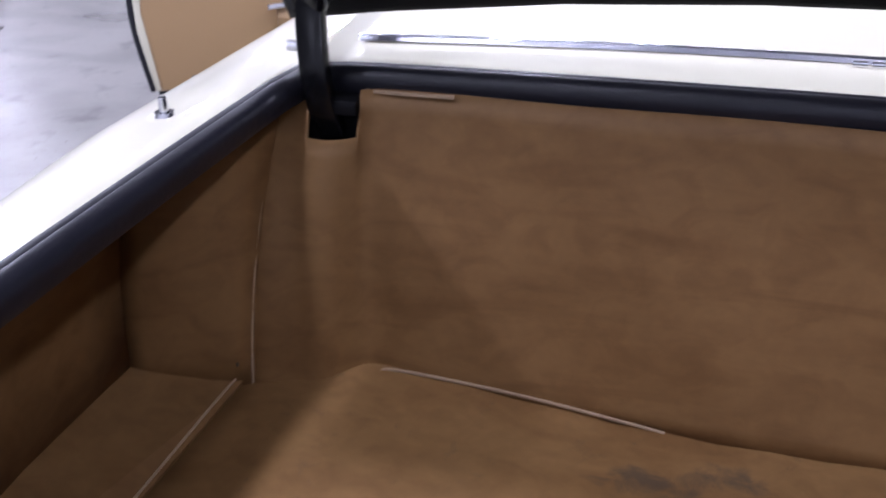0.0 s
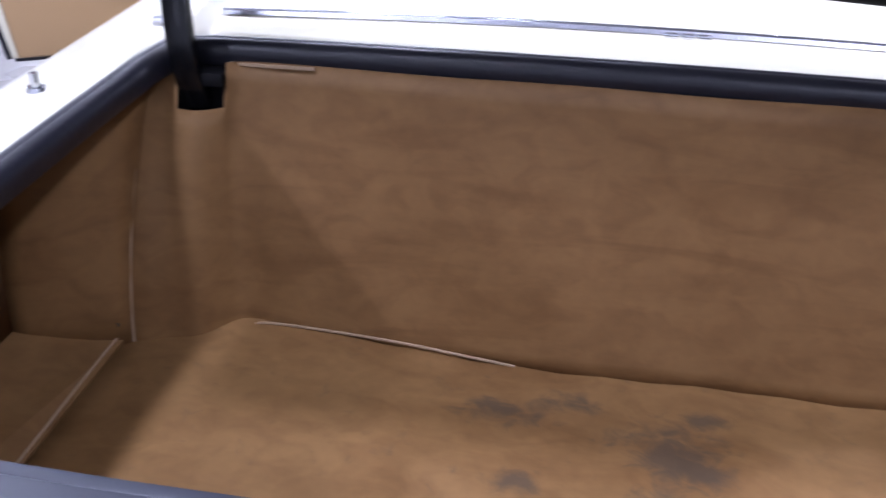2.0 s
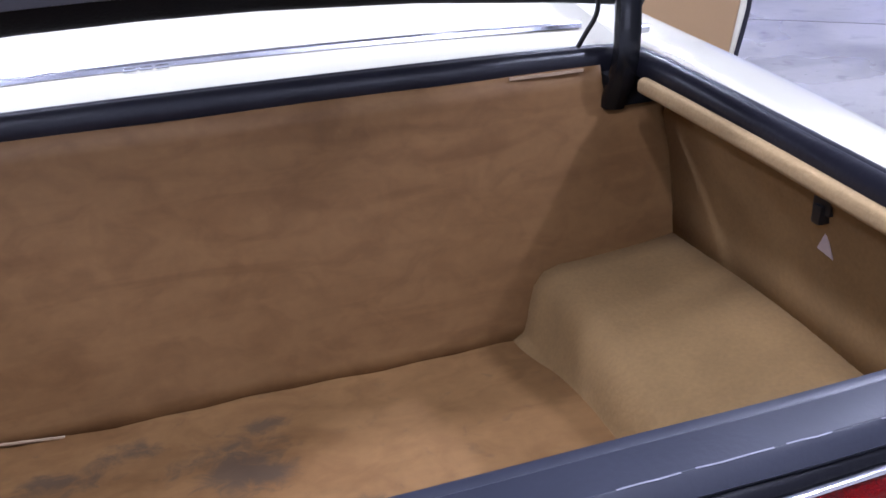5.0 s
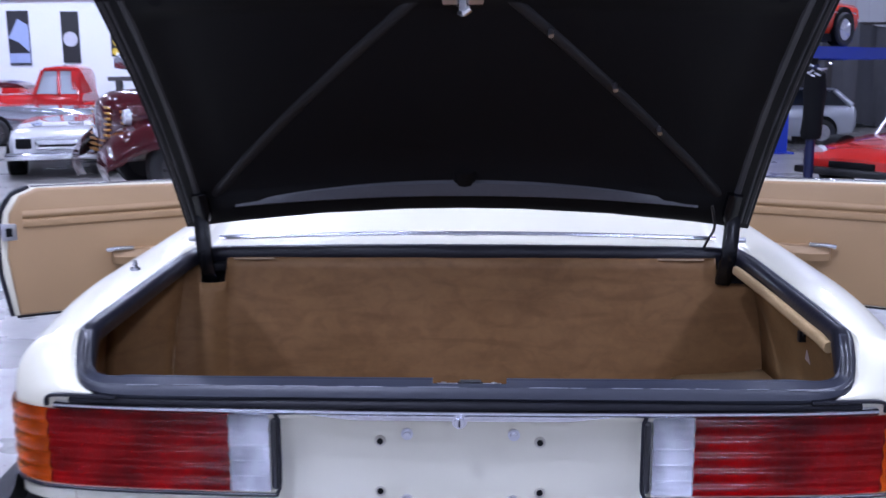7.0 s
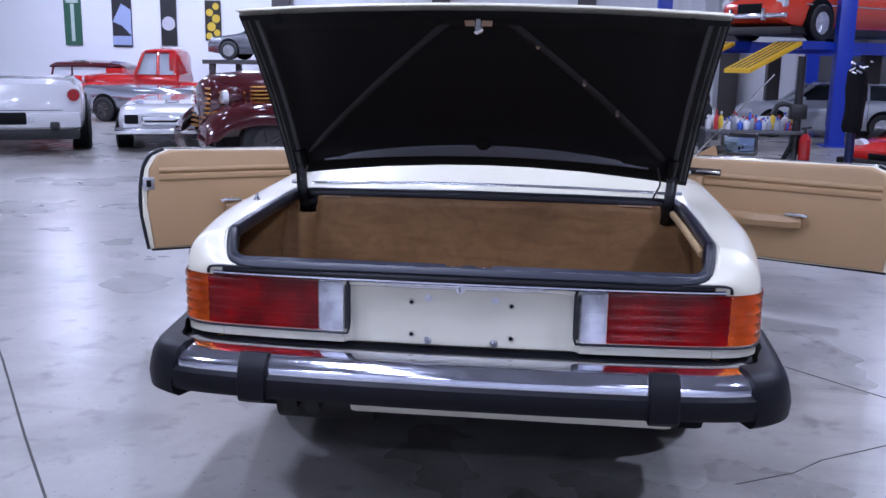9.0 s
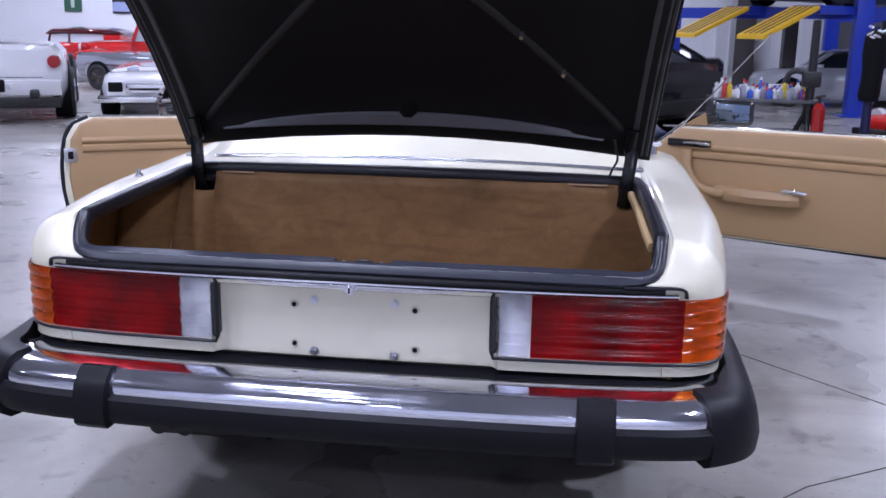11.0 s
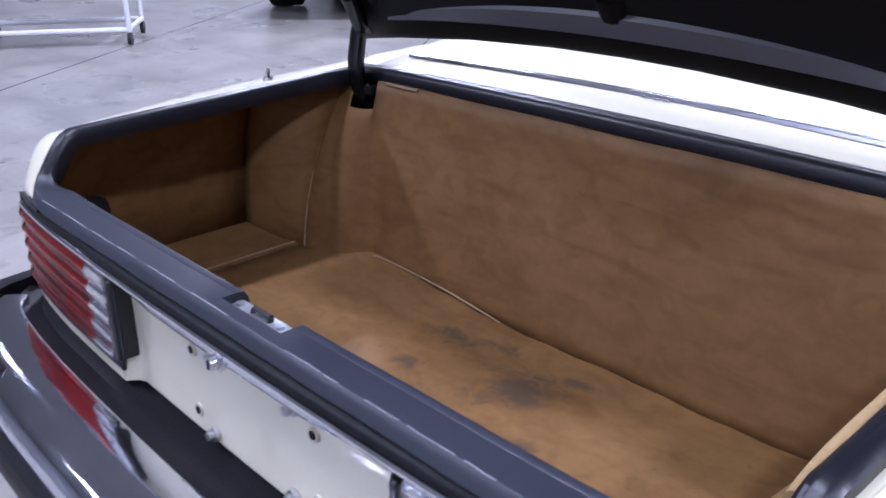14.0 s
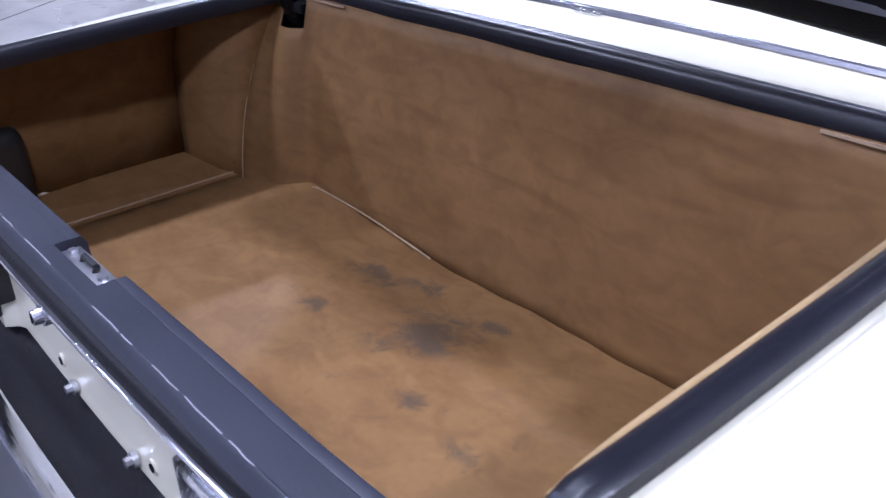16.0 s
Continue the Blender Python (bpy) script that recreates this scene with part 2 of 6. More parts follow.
def concrete():
    """Sealed workshop concrete: cloudy patches, dark smudges, faint tyre streaks and grit."""
    m = mat("sealed_concrete", (0.290, 0.276, 0.258), 0.3, grain=0.18, scale=26, stain=0.4, stain_scale=0.8, bump=0.05, spread=0.16)
    nt = m.node_tree
    b = nt.nodes["Principled BSDF"]
    co = nt.nodes.new("ShaderNodeTexCoord")
    last = b.inputs["Base Color"].links[0].from_socket
    for sx, sy, rot, scale, detail, dist, lo, hi, dark in ((1, 1, 0, 1.9, 7, 0.3, 0.34, 0.55, 0.70), (1, 1, 0, 6.5, 6, 0.3, 0.28, 0.42, 0.58), (0.25, 2.2, 0.8, 1.7, 6, 0.5, 0.31, 0.47, 0.80), (1, 1, 0, 48.0, 2, 0.0, 0.25, 0.32, 0.5)):
        mp = nt.nodes.new("ShaderNodeMapping")
        mp.inputs["Scale"].default_value = (sx, sy, 1)
        mp.inputs["Rotation"].default_value = (0, 0, rot)
        n = nt.nodes.new("ShaderNodeTexNoise")
        n.inputs["Scale"].default_value = scale
        n.inputs["Detail"].default_value = detail
        n.inputs["Distortion"].default_value = dist
        nt.links.new(co.outputs["Object"], mp.inputs["Vector"])
        nt.links.new(mp.outputs["Vector"], n.inputs["Vector"])
        r = nt.nodes.new("ShaderNodeMapRange")
        r.inputs["From Min"].default_value, r.inputs["From Max"].default_value = lo, hi
        r.inputs["To Min"].default_value = dark
        nt.links.new(n.outputs["Fac"], r.inputs["Value"])
        mx = nt.nodes.new("ShaderNodeMix")
        mx.data_type, mx.blend_type = "RGBA", "MULTIPLY"
        mx.inputs["Factor"].default_value = 1
        nt.links.new(last, mx.inputs["A"])
        nt.links.new(r.outputs["Result"], mx.inputs["B"])
        last = mx.outputs["Result"]
    nt.links.new(last, b.inputs["Base Color"])
    return m


CONCRETE = concrete()
WALLWHITE = mat("white_wall_paint", (0.72, 0.73, 0.76), 0.7, grain=0.06, scale=20, stain=0.08, stain_scale=0.6)
TRUSS = mat("dark_steel", (0.05, 0.045, 0.045), 0.6, grain=0.3, scale=8)
LIFTBLUE = mat("lift_blue_paint", (0.015, 0.045, 0.42), 0.35, grain=0.15, scale=20, stain=0.2, stain_scale=2)
LIFTDARK = mat("dark_blue_paint", (0.006, 0.010, 0.05), 0.35, grain=0.2, scale=20)
LIFTYELLOW = mat("ramp_yellow_paint", (0.75, 0.45, 0.02), 0.5, grain=0.2, scale=20)
TYRE = mat("tyre_rubber", (0.018, 0.018, 0.019), 0.7, grain=0.3, scale=60)
DARKGLASS = mat("dark_car_glass", (0.02, 0.025, 0.03), 0.05, coat=0.5)

# ---- mesh helpers ----


def part(name, bm, material, parent=None, label="", smooth=True):
    """Links a bmesh as one mesh object under a thing or part."""
    bmesh.ops.recalc_face_normals(bm, faces=bm.faces)
    me = bpy.data.meshes.new(name)
    bm.to_mesh(me)
    bm.free()
    for p in me.polygons:
        p.use_smooth = smooth
    if smooth:
        me.set_sharp_from_angle(angle=radians(38))
    me.materials.append(material)
    ob = new(name, me)
    ob.parent = parent
    if label:
        ob["label"] = label
    return ob


def thing(name, label, category, group="", at=None):
    ob = new(name)
    ob.empty_display_size = 0.1
    if at is not None:
        ob.matrix_world = at
    return tagged(ob, label, category, group)


def box(bm, x0, x1, y0, y1, z0, z1, bevel=0.0, seg=2, m=None):
    r = bmesh.ops.create_cube(bm, size=1, matrix=Matrix.Translation(((x0 + x1) / 2, (y0 + y1) / 2, (z0 + z1) / 2)) @ Matrix.Diagonal((abs(x1 - x0), abs(y1 - y0), abs(z1 - z0), 1)))
    vs = r["verts"]
    if bevel:
        es = list({e for v in vs for e in v.link_edges})
        out = bmesh.ops.bevel(bm, geom=es, offset=bevel, segments=seg, affect="EDGES", profile=0.6)
        vs = list({v for f in out["faces"] for v in f.verts} | {v for v in vs if v.is_valid})
    if m is not None:
        bmesh.ops.transform(bm, matrix=m, verts=vs)
    return vs


def rod(bm, p0, p1, r0, r1=None, seg=14):
    p0, p1 = Vector(p0), Vector(p1)
    d = p1 - p0
    r1 = r0 if r1 is None else r1
    m = Matrix.Translation((p0 + p1) / 2) @ d.to_track_quat("Z", "Y").to_matrix().to_4x4()
    return bmesh.ops.create_cone(bm, cap_ends=True, segments=seg, radius1=r0, radius2=r1, depth=d.length, matrix=m)["verts"]


def loft(bm, rings, closed=False, caps=False):
    """Joins rings of equal count into a skin; closed: each ring is a loop."""
    vs = [[bm.verts.new(p) for p in ring] for ring in rings]
    n = len(rings[0])
    for a, b in zip(vs, vs[1:]):
        for i in range(n if closed else n - 1):
            j = (i + 1) % n
            try:
                bm.faces.new((a[i], a[j], b[j], b[i]))
            except ValueError:
                pass
    if caps and closed:
        bm.faces.new(vs[0])
        bm.faces.new(list(reversed(vs[-1])))
    return vs


def sweep(bm, path, profile, up=(0, 0, 1), closed_path=False, closed=True, caps=True):
    """Carries a (side, up) profile along a path; side points to the right of the way."""
    path = [Vector(p) for p in path]
    rings = []
    n = len(path)
    for i, p in enumerate(path):
        a = path[i - 1] if (i or closed_path) else p
        b = path[(i + 1) % n] if (i < n - 1 or closed_path) else p
        d = (b - a).normalized()
        side = d.cross(Vector(up)).normalized()
        u = side.cross(d)
        rings.append([p + side * s + u * h for s, h in profile])
    if closed_path:
        rings.append(rings[0])
        vs = loft(bm, rings[:-1], closed)
        k = len(profile)
        for i in range(k if closed else k - 1):
            j = (i + 1) % k
            bm.faces.new((vs[-1][i], vs[-1][j], vs[0][j], vs[0][i]))
    else:
        loft(bm, rings, closed, caps and closed)


def round_profile(w, h, r, n=3):
    """A rounded rectangle, centred, as a loop."""
    out = []
    for cx, cy, a0 in ((w / 2 - r, h / 2 - r, 0), (-w / 2 + r, h / 2 - r, 90), (-w / 2 + r, -h / 2 + r, 180), (w / 2 - r, -h / 2 + r, 270)):
        for i in range(n + 1):
            a = radians(a0 + 90 * i / n)
            out.append((cx + r * math.cos(a), cy + r * math.sin(a)))
    return out


def spline(points, per=6):
    """A smooth line through points."""
    pts = [Vector(p) for p in points]
    out = []
    for i in range(len(pts) - 1):
        p0, p1, p2, p3 = pts[max(i - 1, 0)], pts[i], pts[i + 1], pts[min(i + 2, len(pts) - 1)]
        for k in range(per):
            t = k / per
            out.append(0.5 * (2 * p1 + (p2 - p0) * t + (2 * p0 - 5 * p1 + 4 * p2 - p3) * t * t + (3 * p1 - p0 - 3 * p2 + p3) * t ** 3))
    out.append(pts[-1])
    return out


def plate(bm, corners, thick, normal):
    """A flat board with thickness behind its face."""
    n = Vector(normal).normalized() * thick
    a = [bm.verts.new(Vector(c)) for c in corners]
    b = [bm.verts.new(Vector(c) - n) for c in corners]
    bm.faces.new(a)
    bm.faces.new(list(reversed(b)))
    for i in range(len(a)):
        j = (i + 1) % len(a)
        bm.faces.new((a[i], b[i], b[j], a[j]))


def clamp01(v):
    return max(0.0, min(1.0, v))


def smooth01(v):
    v = clamp01(v)
    return v * v * (3 - 2 * v)


# ---- hall: floor, walls, ceiling, lights ----
def setting(name, bm, material, label, category):
    ob = part(name, bm, material, None, smooth=False)
    return tagged(ob, label, category, kind="structure")


X0, X1, Y0, Y1 = -17.0, 14.0, -9.0, 21.0
bm = bmesh.new()
box(bm, X0, X1, Y0, Y1, -0.2, 0)
setting("floor", bm, CONCRETE, "polished grey concrete floor with cracks and tyre stains", "floor")
for nm, b6 in (("wall_north", (X0, X1, Y1, Y1 + 0.25, 0, CEIL)), ("wall_south", (X0, X1, Y0 - 0.25, Y0, 0, CEIL)), ("wall_west", (X0 - 0.25, X0, Y0, Y1, 0, CEIL)), ("wall_east", (X1, X1 + 0.25, Y0, Y1, 0, CEIL))):
    bm = bmesh.new()
    box(bm, *b6)
    setting(nm, bm, WALLWHITE, "plain white painted hall wall", "wall")
bm = bmesh.new()
box(bm, X0, X1, Y0, Y1, CEIL + 0.02, CEIL + 0.2)
setting("ceiling", bm, mat("roof_sheeting", (0.30, 0.30, 0.31), 0.6, grain=0.1, scale=6, stain=0.2, stain_scale=0.7), "grey metal hall roof", "ceiling")

LAMPGLOW = glow("lamp_diffuser_glow", LIGHT_TINT, 50)


def ceiling_light(x, y, watts):
    ob = thing("ceiling_light", "round high-bay hall lamp with aluminium reflector", "ceiling light", "ceiling lights", pose(x, y, CEIL - 0.3))
    bm = bmesh.new()
    prof = [(0.05, 0.30), (0.09, 0.28), (0.09, 0.16), (0.13, 0.13), (0.23, 0.0), (0.225, 0.0), (0.12, 0.12)]
    loft(bm, [[(r * math.cos(2 * math.pi * k / 24), r * math.sin(2 * math.pi * k / 24), z) for k in range(24)] for r, z in prof], closed=True)
    part("reflector", bm, STEEL, ob, "spun aluminium reflector")
    bm = bmesh.new()
    rod(bm, (0, 0, 0.015), (0, 0, 0.045), 0.19, 0.18, 24)
    part("diffuser", bm, LAMPGLOW, ob, "glowing white lamp glass")
    if watts:
        area_lamp("lamp_light", x, y, CEIL - 0.305, 0.38, watts)


for x, y, w in TUBES + [(x, y, 0) for x, y in ROW_LIGHTS]:
    ceiling_light(x, y, w)

# ---- the convertible ----
car = thing("convertible_car", "cream white two-seat convertible with open boot and open doors", "car")


def gz(y):
    """Height of the boot seal's seat along the side."""
    return 0.784 + 0.088 * smooth01((y + 0.016) / 0.105) + 0.0385 * max(0.0, y - 0.08)


# half plans, from the side's front to the rear middle
OUT = spline([(0.885, 1.72, 0), (0.895, 1.2, 0), (0.893, 0.7, 0), (0.884, 0.35, 0), (0.873, 0.2, 0), (0.860, 0.11, 0), (0.842, 0.055, 0), (0.80, 0.02, 0), (0.74, 0.002, 0), (0.60, -0.013, 0), (0.45, -0.02, 0), (0.36, -0.023, 0), (0.30, -0.024, 0), (0.18, -0.026, 0), (0.0, -0.027, 0)], 4)
GAS = spline([(0.70, 1.72, 0), (0.70, 1.2, 0), (0.706, 0.74, 0), (0.713, 0.45, 0), (0.716, 0.25, 0), (0.717, 0.14, 0), (0.715, 0.07, 0), (0.700, 0.017, 0), (0.65, -0.008, 0), (0.57, -0.015, 0), (0.45, -0.018, 0), (0.36, -0.018, 0), (0.30, -0.018, 0), (0.18, -0.019, 0), (0.0, -0.019, 0)], 4)


def shoulder(p):
    """Height of the outer edge of the wing's top."""
    return 0.752 + 0.075 * smooth01((p.y - 0.03) / 0.5)


def shell_ring(o, g, sx):
    """One section of the body: seal seat, wing top, side, bottom."""
    zo, zg = shoulder(o), gz(g.y)
    ring = []
    lift = 0.004 * smooth01((g.y - 0.1) / 0.3)
    step = 0.004 * smooth01((g.y - 0.0) / 0.06)
    for t in (0, 0.04, 0.085, 0.10, 0.115, 0.25, 0.4, 0.55, 0.68, 0.78, 0.86, 0.92, 0.96, 0.985, 1.0):
        p = g.lerp(o, t)
        z = zo + (zg - 0.004 - zo) * (1 - t ** 3.2) ** (1 / 2.0) + lift * math.sin(math.pi * min(1.0, t)) ** 0.7 * 0.7 - step * smooth01((0.112 - t) / 0.025)
        ring.append((sx * p.x, p.y, z))
    centre = smooth01((0.345 - o.x) / 0.02)
    zb = 0.556
    if o.y > 0.12:
        zb = 0.545 - 0.25 * smooth01((o.y - 0.12) / 0.3)
        d = abs(o.y - 0.97)
        if d < 0.36:
            zb = max(zb, 0.33 + math.sqrt(0.36 ** 2 - d * d))
    inward = Vector((-sx * (o.x > 0.8) * 0.9, 1.0 if o.y < 0.1 else 0.0, 0))
    for f, dep in ((0.02, -0.001), (0.06, 0.0), (0.11, 0.026), (0.3, 0.027), (0.55, 0.027), (0.80, 0.026), (0.88, 0.025), (0.925, 0.023), (0.955, 0.023), (1.0, 0.03)):
        dd = dep * centre if 0.02 < f < 0.97 else (dep if f >= 0.97 else 0)
        p = Vector((sx * o.x, o.y, zo + (zb - zo) * f)) + inward * dd
        if o.y > 0.12:
            p.x -= sx * 0.03 * (f ** 2)
        ring.append(tuple(p))
    return ring


pairs = [(o, g) for o, g in zip(OUT, GAS) if o.y < 1.36]
rings = [shell_ring(o, g, 1) for o, g in pairs]
rings += [shell_ring(o, g, -1) for o, g in reversed(pairs[:-1])]
bm = bmesh.new()
loft(bm, rings)
body = part("body_shell", bm, CREAM, car, "glossy cream white painted rear body")
mod = body.modifiers.new("skin", "SOLIDIFY")
mod.thickness, mod.offset = 0.004, -1

# deck between boot and cockpit
bm = bmesh.new()
rows = []
for y in (0.758, 0.770, 0.80, 0.85, 0.90, 0.96, 1.02, 1.10, 1.2, 1.3):
    row = []
    for i in range(21):
        x = -0.702 + 1.404 * i / 20
        row.append((x, y, gz(0.74) - 0.006 + 0.16 * (y - 0.745) + 0.012 * (1 - (x / 0.7) ** 2) * smooth01((y - 0.745) / 0.1)))
    rows.append(row)
loft(bm, rows)
deck = part("rear_deck", bm, CREAM, car, "cream painted deck behind the boot")
mod = deck.modifiers.new("skin", "SOLIDIFY")
mod.thickness, mod.offset = 0.004, -1


def deck_z(x, y):
    return gz(0.74) - 0.006 + 0.16 * (y - 0.745) + 0.012 * (1 - (x / 0.7) ** 2) * smooth01((y - 0.745) / 0.1)


# cockpit tub, front body and wings beyond the lid
bm = bmesh.new()
for sx in (1, -1):
    face = [(x * 0.995, 0, z - 0.004) for x, y, z in shell_ring(*pairs[0], sx)]
    face = [(sx * 0.70, 0, 0.34)] + [(x, 0, max(z, 0.34)) for x, _, z in face]
    y0 = pairs[0][0].y
    loft(bm, [[(x, y0 - 0.02, z) for x, _, z in face], [(x, y0 + 0.012, z) for x, _, z in face]], closed=True, caps=True)
box(bm, -0.70, 0.70, 1.28, 1.32, 0.3, 0.95, 0.01)
part("door_jamb", bm, CREAM, car)
bm = bmesh.new()
rows = []
for y, w, z in ((2.80, 0.86, 0.80), (2.92, 0.88, 0.82), (3.4, 0.88, 0.81), (3.9, 0.86, 0.78), (4.25, 0.83, 0.71), (4.36, 0.80, 0.62)):
    rows.append([(x * w, y, zz) for x, zz in ((-1, 0.3), (-1.01, 0.6), (-0.99, z - 0.06), (-0.93, z), (-0.75, z - 0.01), (-0.4, z + 0.015), (0, z + 0.03), (0.4, z + 0.015), (0.75, z - 0.01), (0.93, z), (0.99, z - 0.06), (1.01, 0.6), (1, 0.3))])
loft(bm, rows, closed=True, caps=True)
part("front_body", bm, CREAM, car)
bm = bmesh.new()
box(bm, -0.80, 0.80, 1.3, 2.9, 0.24, 0.34, 0.02)
part("cockpit_floor", bm, BLACK, car)

# door sills joining the two halves of the body
for sx in (-1, 1):
    bm = bmesh.new()
    box(bm, sx * 0.74, sx * 0.868, 1.30, 2.90, 0.22, 0.40, 0.02)
    part("door_sill", bm, CREAM, car, "cream painted door sill")

# chrome strip and black channel along the rear edge
rear = [(-o.x, o.y, 0) for o in OUT if o.y < 0.03 and o.x <= 0.76] + [(o.x, o.y, 0) for o in reversed(OUT) if o.y < 0.03 and o.x <= 0.76][1:]
bm = bmesh.new()
sweep(bm, [(x, y - 0.002, 0.759) for x, y, _ in rear], [(0.004, -0.010), (0.010, -0.007), (0.0125, -0.003), (0.012, 0.0005), (0.008, 0.003), (-0.010, 0.004), (-0.010, -0.006)])
part("chrome_strip", bm, STRIPCHROME, car, "chrome strip above the tail lamps")
bm = bmesh.new()
sweep(bm, [(x, y - 0.001, 0.768) for x, y, _ in rear if abs(x) < 0.735], [(0.006, -0.0065), (0.0095, -0.003), (0.0085, 0.002), (0.004, 0.006), (-0.004, 0.010), (-0.014, 0.012), (-0.014, -0.0065)])
part("rear_channel", bm, BUMPRUB, car, "black rubber channel between seal and chrome strip")
for sx in (-1, 1):
    bm = bmesh.new()
    sweep(bm, spline([(sx * 0.62, -0.018, 0.776), (sx * 0.68, -0.013, 0.776), (sx * 0.735, -0.004, 0.775), (sx * 0.757, 0.002, 0.768), (sx * 0.760, 0.003, 0.752)], 4), round_profile(0.010, 0.007, 0.003, 2))
    part("strip_gasket", bm, RUBBER, car, "black gasket round the end of the chrome strip")

bm = bmesh.new()
cm = spline([(-0.30, -0.030, 0.752), (-0.15, -0.0325, 0.749), (0.0, -0.0335, 0.748), (0.15, -0.0325, 0.749), (0.30, -0.030, 0.752)], 4)
rings = []
for k, p in enumerate(cm):
    e = min(1.0, k / 3, (len(cm) - 1 - k) / 3)
    h = 0.004 + 0.013 * e
    rings.append([(p.x, p.y - 0.003, 0.760), (p.x, p.y - 0.006, 0.760 - h * 0.35), (p.x, p.y - 0.004, 0.760 - h), (p.x, p.y + 0.004, 0.760 - h * 1.25), (p.x, p.y + 0.012, 0.760 - h), (p.x, p.y + 0.010, 0.760)])
loft(bm, rings, closed=True, caps=True)
part("centre_moulding", bm, WORNCHROME, car, "worn chrome moulding over the plate recess")

# boot seal: a rubber loop round the opening
loop = [(g.x, g.y, gz(g.y)) for g in GAS if g.y <= 0.735]
loop = loop + [(-x, y, z) for x, y, z in reversed(loop[:-1])]
corner_l = [(-0.702 + 0.05 * (1 - math.cos(a)), 0.738 + 0.014 * math.sin(a), gz(0.74)) for a in (0.5, 1.0, 1.5)]
front = [(-0.63, 0.752, gz(0.74) + 0.002)] + [(-0.63 + 1.26 * i / 12, 0.753, gz(0.74) + 0.002 + 0.006 * (1 - ((i - 6) / 6) ** 2)) for i in range(1, 12)] + [(0.63, 0.752, gz(0.74) + 0.002)]
loop = loop + corner_l + front + [(-x, y, z) for x, y, z in reversed(corner_l)]
bm = bmesh.new()
sweep(bm, [(x, y, z + 0.004) for x, y, z in loop], [(-0.004, -0.014), (-0.004, 0.001), (0.002, 0.006), (0.008, 0.0075), (0.012, 0.006), (0.0145, 0.0068), (0.021, 0.005), (0.027, 0.001), (0.0305, -0.006), (0.032, -0.018), (0.029, -0.027), (0.022, -0.027), (0.019, -0.013)], closed_path=True)
part("boot_seal", bm, RUBBER, car, "black rubber seal round the boot opening")

# ribbed rubber sill inside the rear edge, cut away at the latch; its ends run round the corners
SILL = [(-0.010, -0.004), (-0.006, 0.004), (0.0005, 0.0122), (0.0018, 0.0130), (0.0028, 0.0126), (0.004, 0.0128), (0.040, 0.0142), (0.0412, 0.0132), (0.0425, 0.0140), (0.054, 0.0132), (0.060, 0.004), (0.061, -0.02), (0.0, -0.02)]
for sx, x_in in ((-1, 0.05), (1, 0.085)):
    way = [Vector((x_in, -0.019, 0))] + [g for g in reversed(GAS) if x_in + 0.02 < g.x < 0.745 and g.y < 0.075]
    rings = []
    for k, p in enumerate(way):
        d = (way[min(k + 1, len(way) - 1)] - way[max(k - 1, 0)]).normalized()
        n = Vector((-d.y, d.x, 0))
        near = 1 - 0.62 * smooth01((p.x - 0.60) / 0.13)
        rings.append([(sx * (p.x + n.x * u * near), p.y + n.y * u * near, gz(p.y) + 0.002 + v * (0.55 + 0.45 * near)) for u, v in SILL])
    bm = bmesh.new()
    loft(bm, rings, closed=True, caps=True)
    part("sill_cover", bm, SILLRUB, car, "ribbed grey-black rubber sill cover")
bm = bmesh.new()
prof = [(-0.010, -0.004), (-0.006, 0.004), (0.0005, 0.0122), (0.0018, 0.0130), (0.0028, 0.0126), (0.004, 0.0128), (0.022, 0.0132), (0.023, -0.02), (0.0, -0.02)]
loft(bm, [[(x, -0.019 + u, 0.786 + v) for u, v in prof] for x in (-0.05, 0.085)], closed=True, caps=True)
part("sill_cover", bm, SILLRUB, car)
# pale scuffs along the sill's outer rib
SCUFF = mat("scuffed_rubber_edge", (0.22, 0.22, 0.25), 0.6, grain=0.6, scale=160)
rng = random.Random(9)
x = -0.60
while x < 0.58:
    w = rng.uniform(0.02, 0.10)
    if not -0.06 < x < 0.09:
        bm = bmesh.new()
        sweep(bm, [(x + w * k / 3, -0.0166 + rng.uniform(-0.0006, 0.0006), 0.7993) for k in range(4)], round_profile(0.0016, 0.0010, 0.0004, 1))
        part("scuff", bm, SCUFF, car)
    x += w + rng.uniform(0.005, 0.05)
# latch striker
striker = bmesh.new()
box(striker, -0.043, 0.077, 0.004, 0.03, 0.782, 0.792, 0.003)
striker = part("latch_striker", striker, STEEL, car, "bare zinc latch striker plate")
bm = bmesh.new()
rod(bm, (0.0, 0.016, 0.788), (0.0, 0.02, 0.797), 0.004)
rod(bm, (0.0, 0.02, 0.797), (0.038, 0.02, 0.797), 0.004)
rod(bm, (0.038, 0.02, 0.797), (0.038, 0.016, 0.788), 0.004)
part("striker_loop", bm, BLACK, striker)
for x in (-0.03, 0.062):
    bm = bmesh.new()
    rod(bm, (x, 0.017, 0.791), (x, 0.017, 0.796), 0.006, seg=6)
    part("screw", bm, STEEL, striker)

# ---- boot lining ----
FZ = 0.505


def floor_z(x, y):
    return 0.512 - 0.030 * smooth01((y - 0.36) / 0.32) * smooth01((x + 0.60) / 0.42)


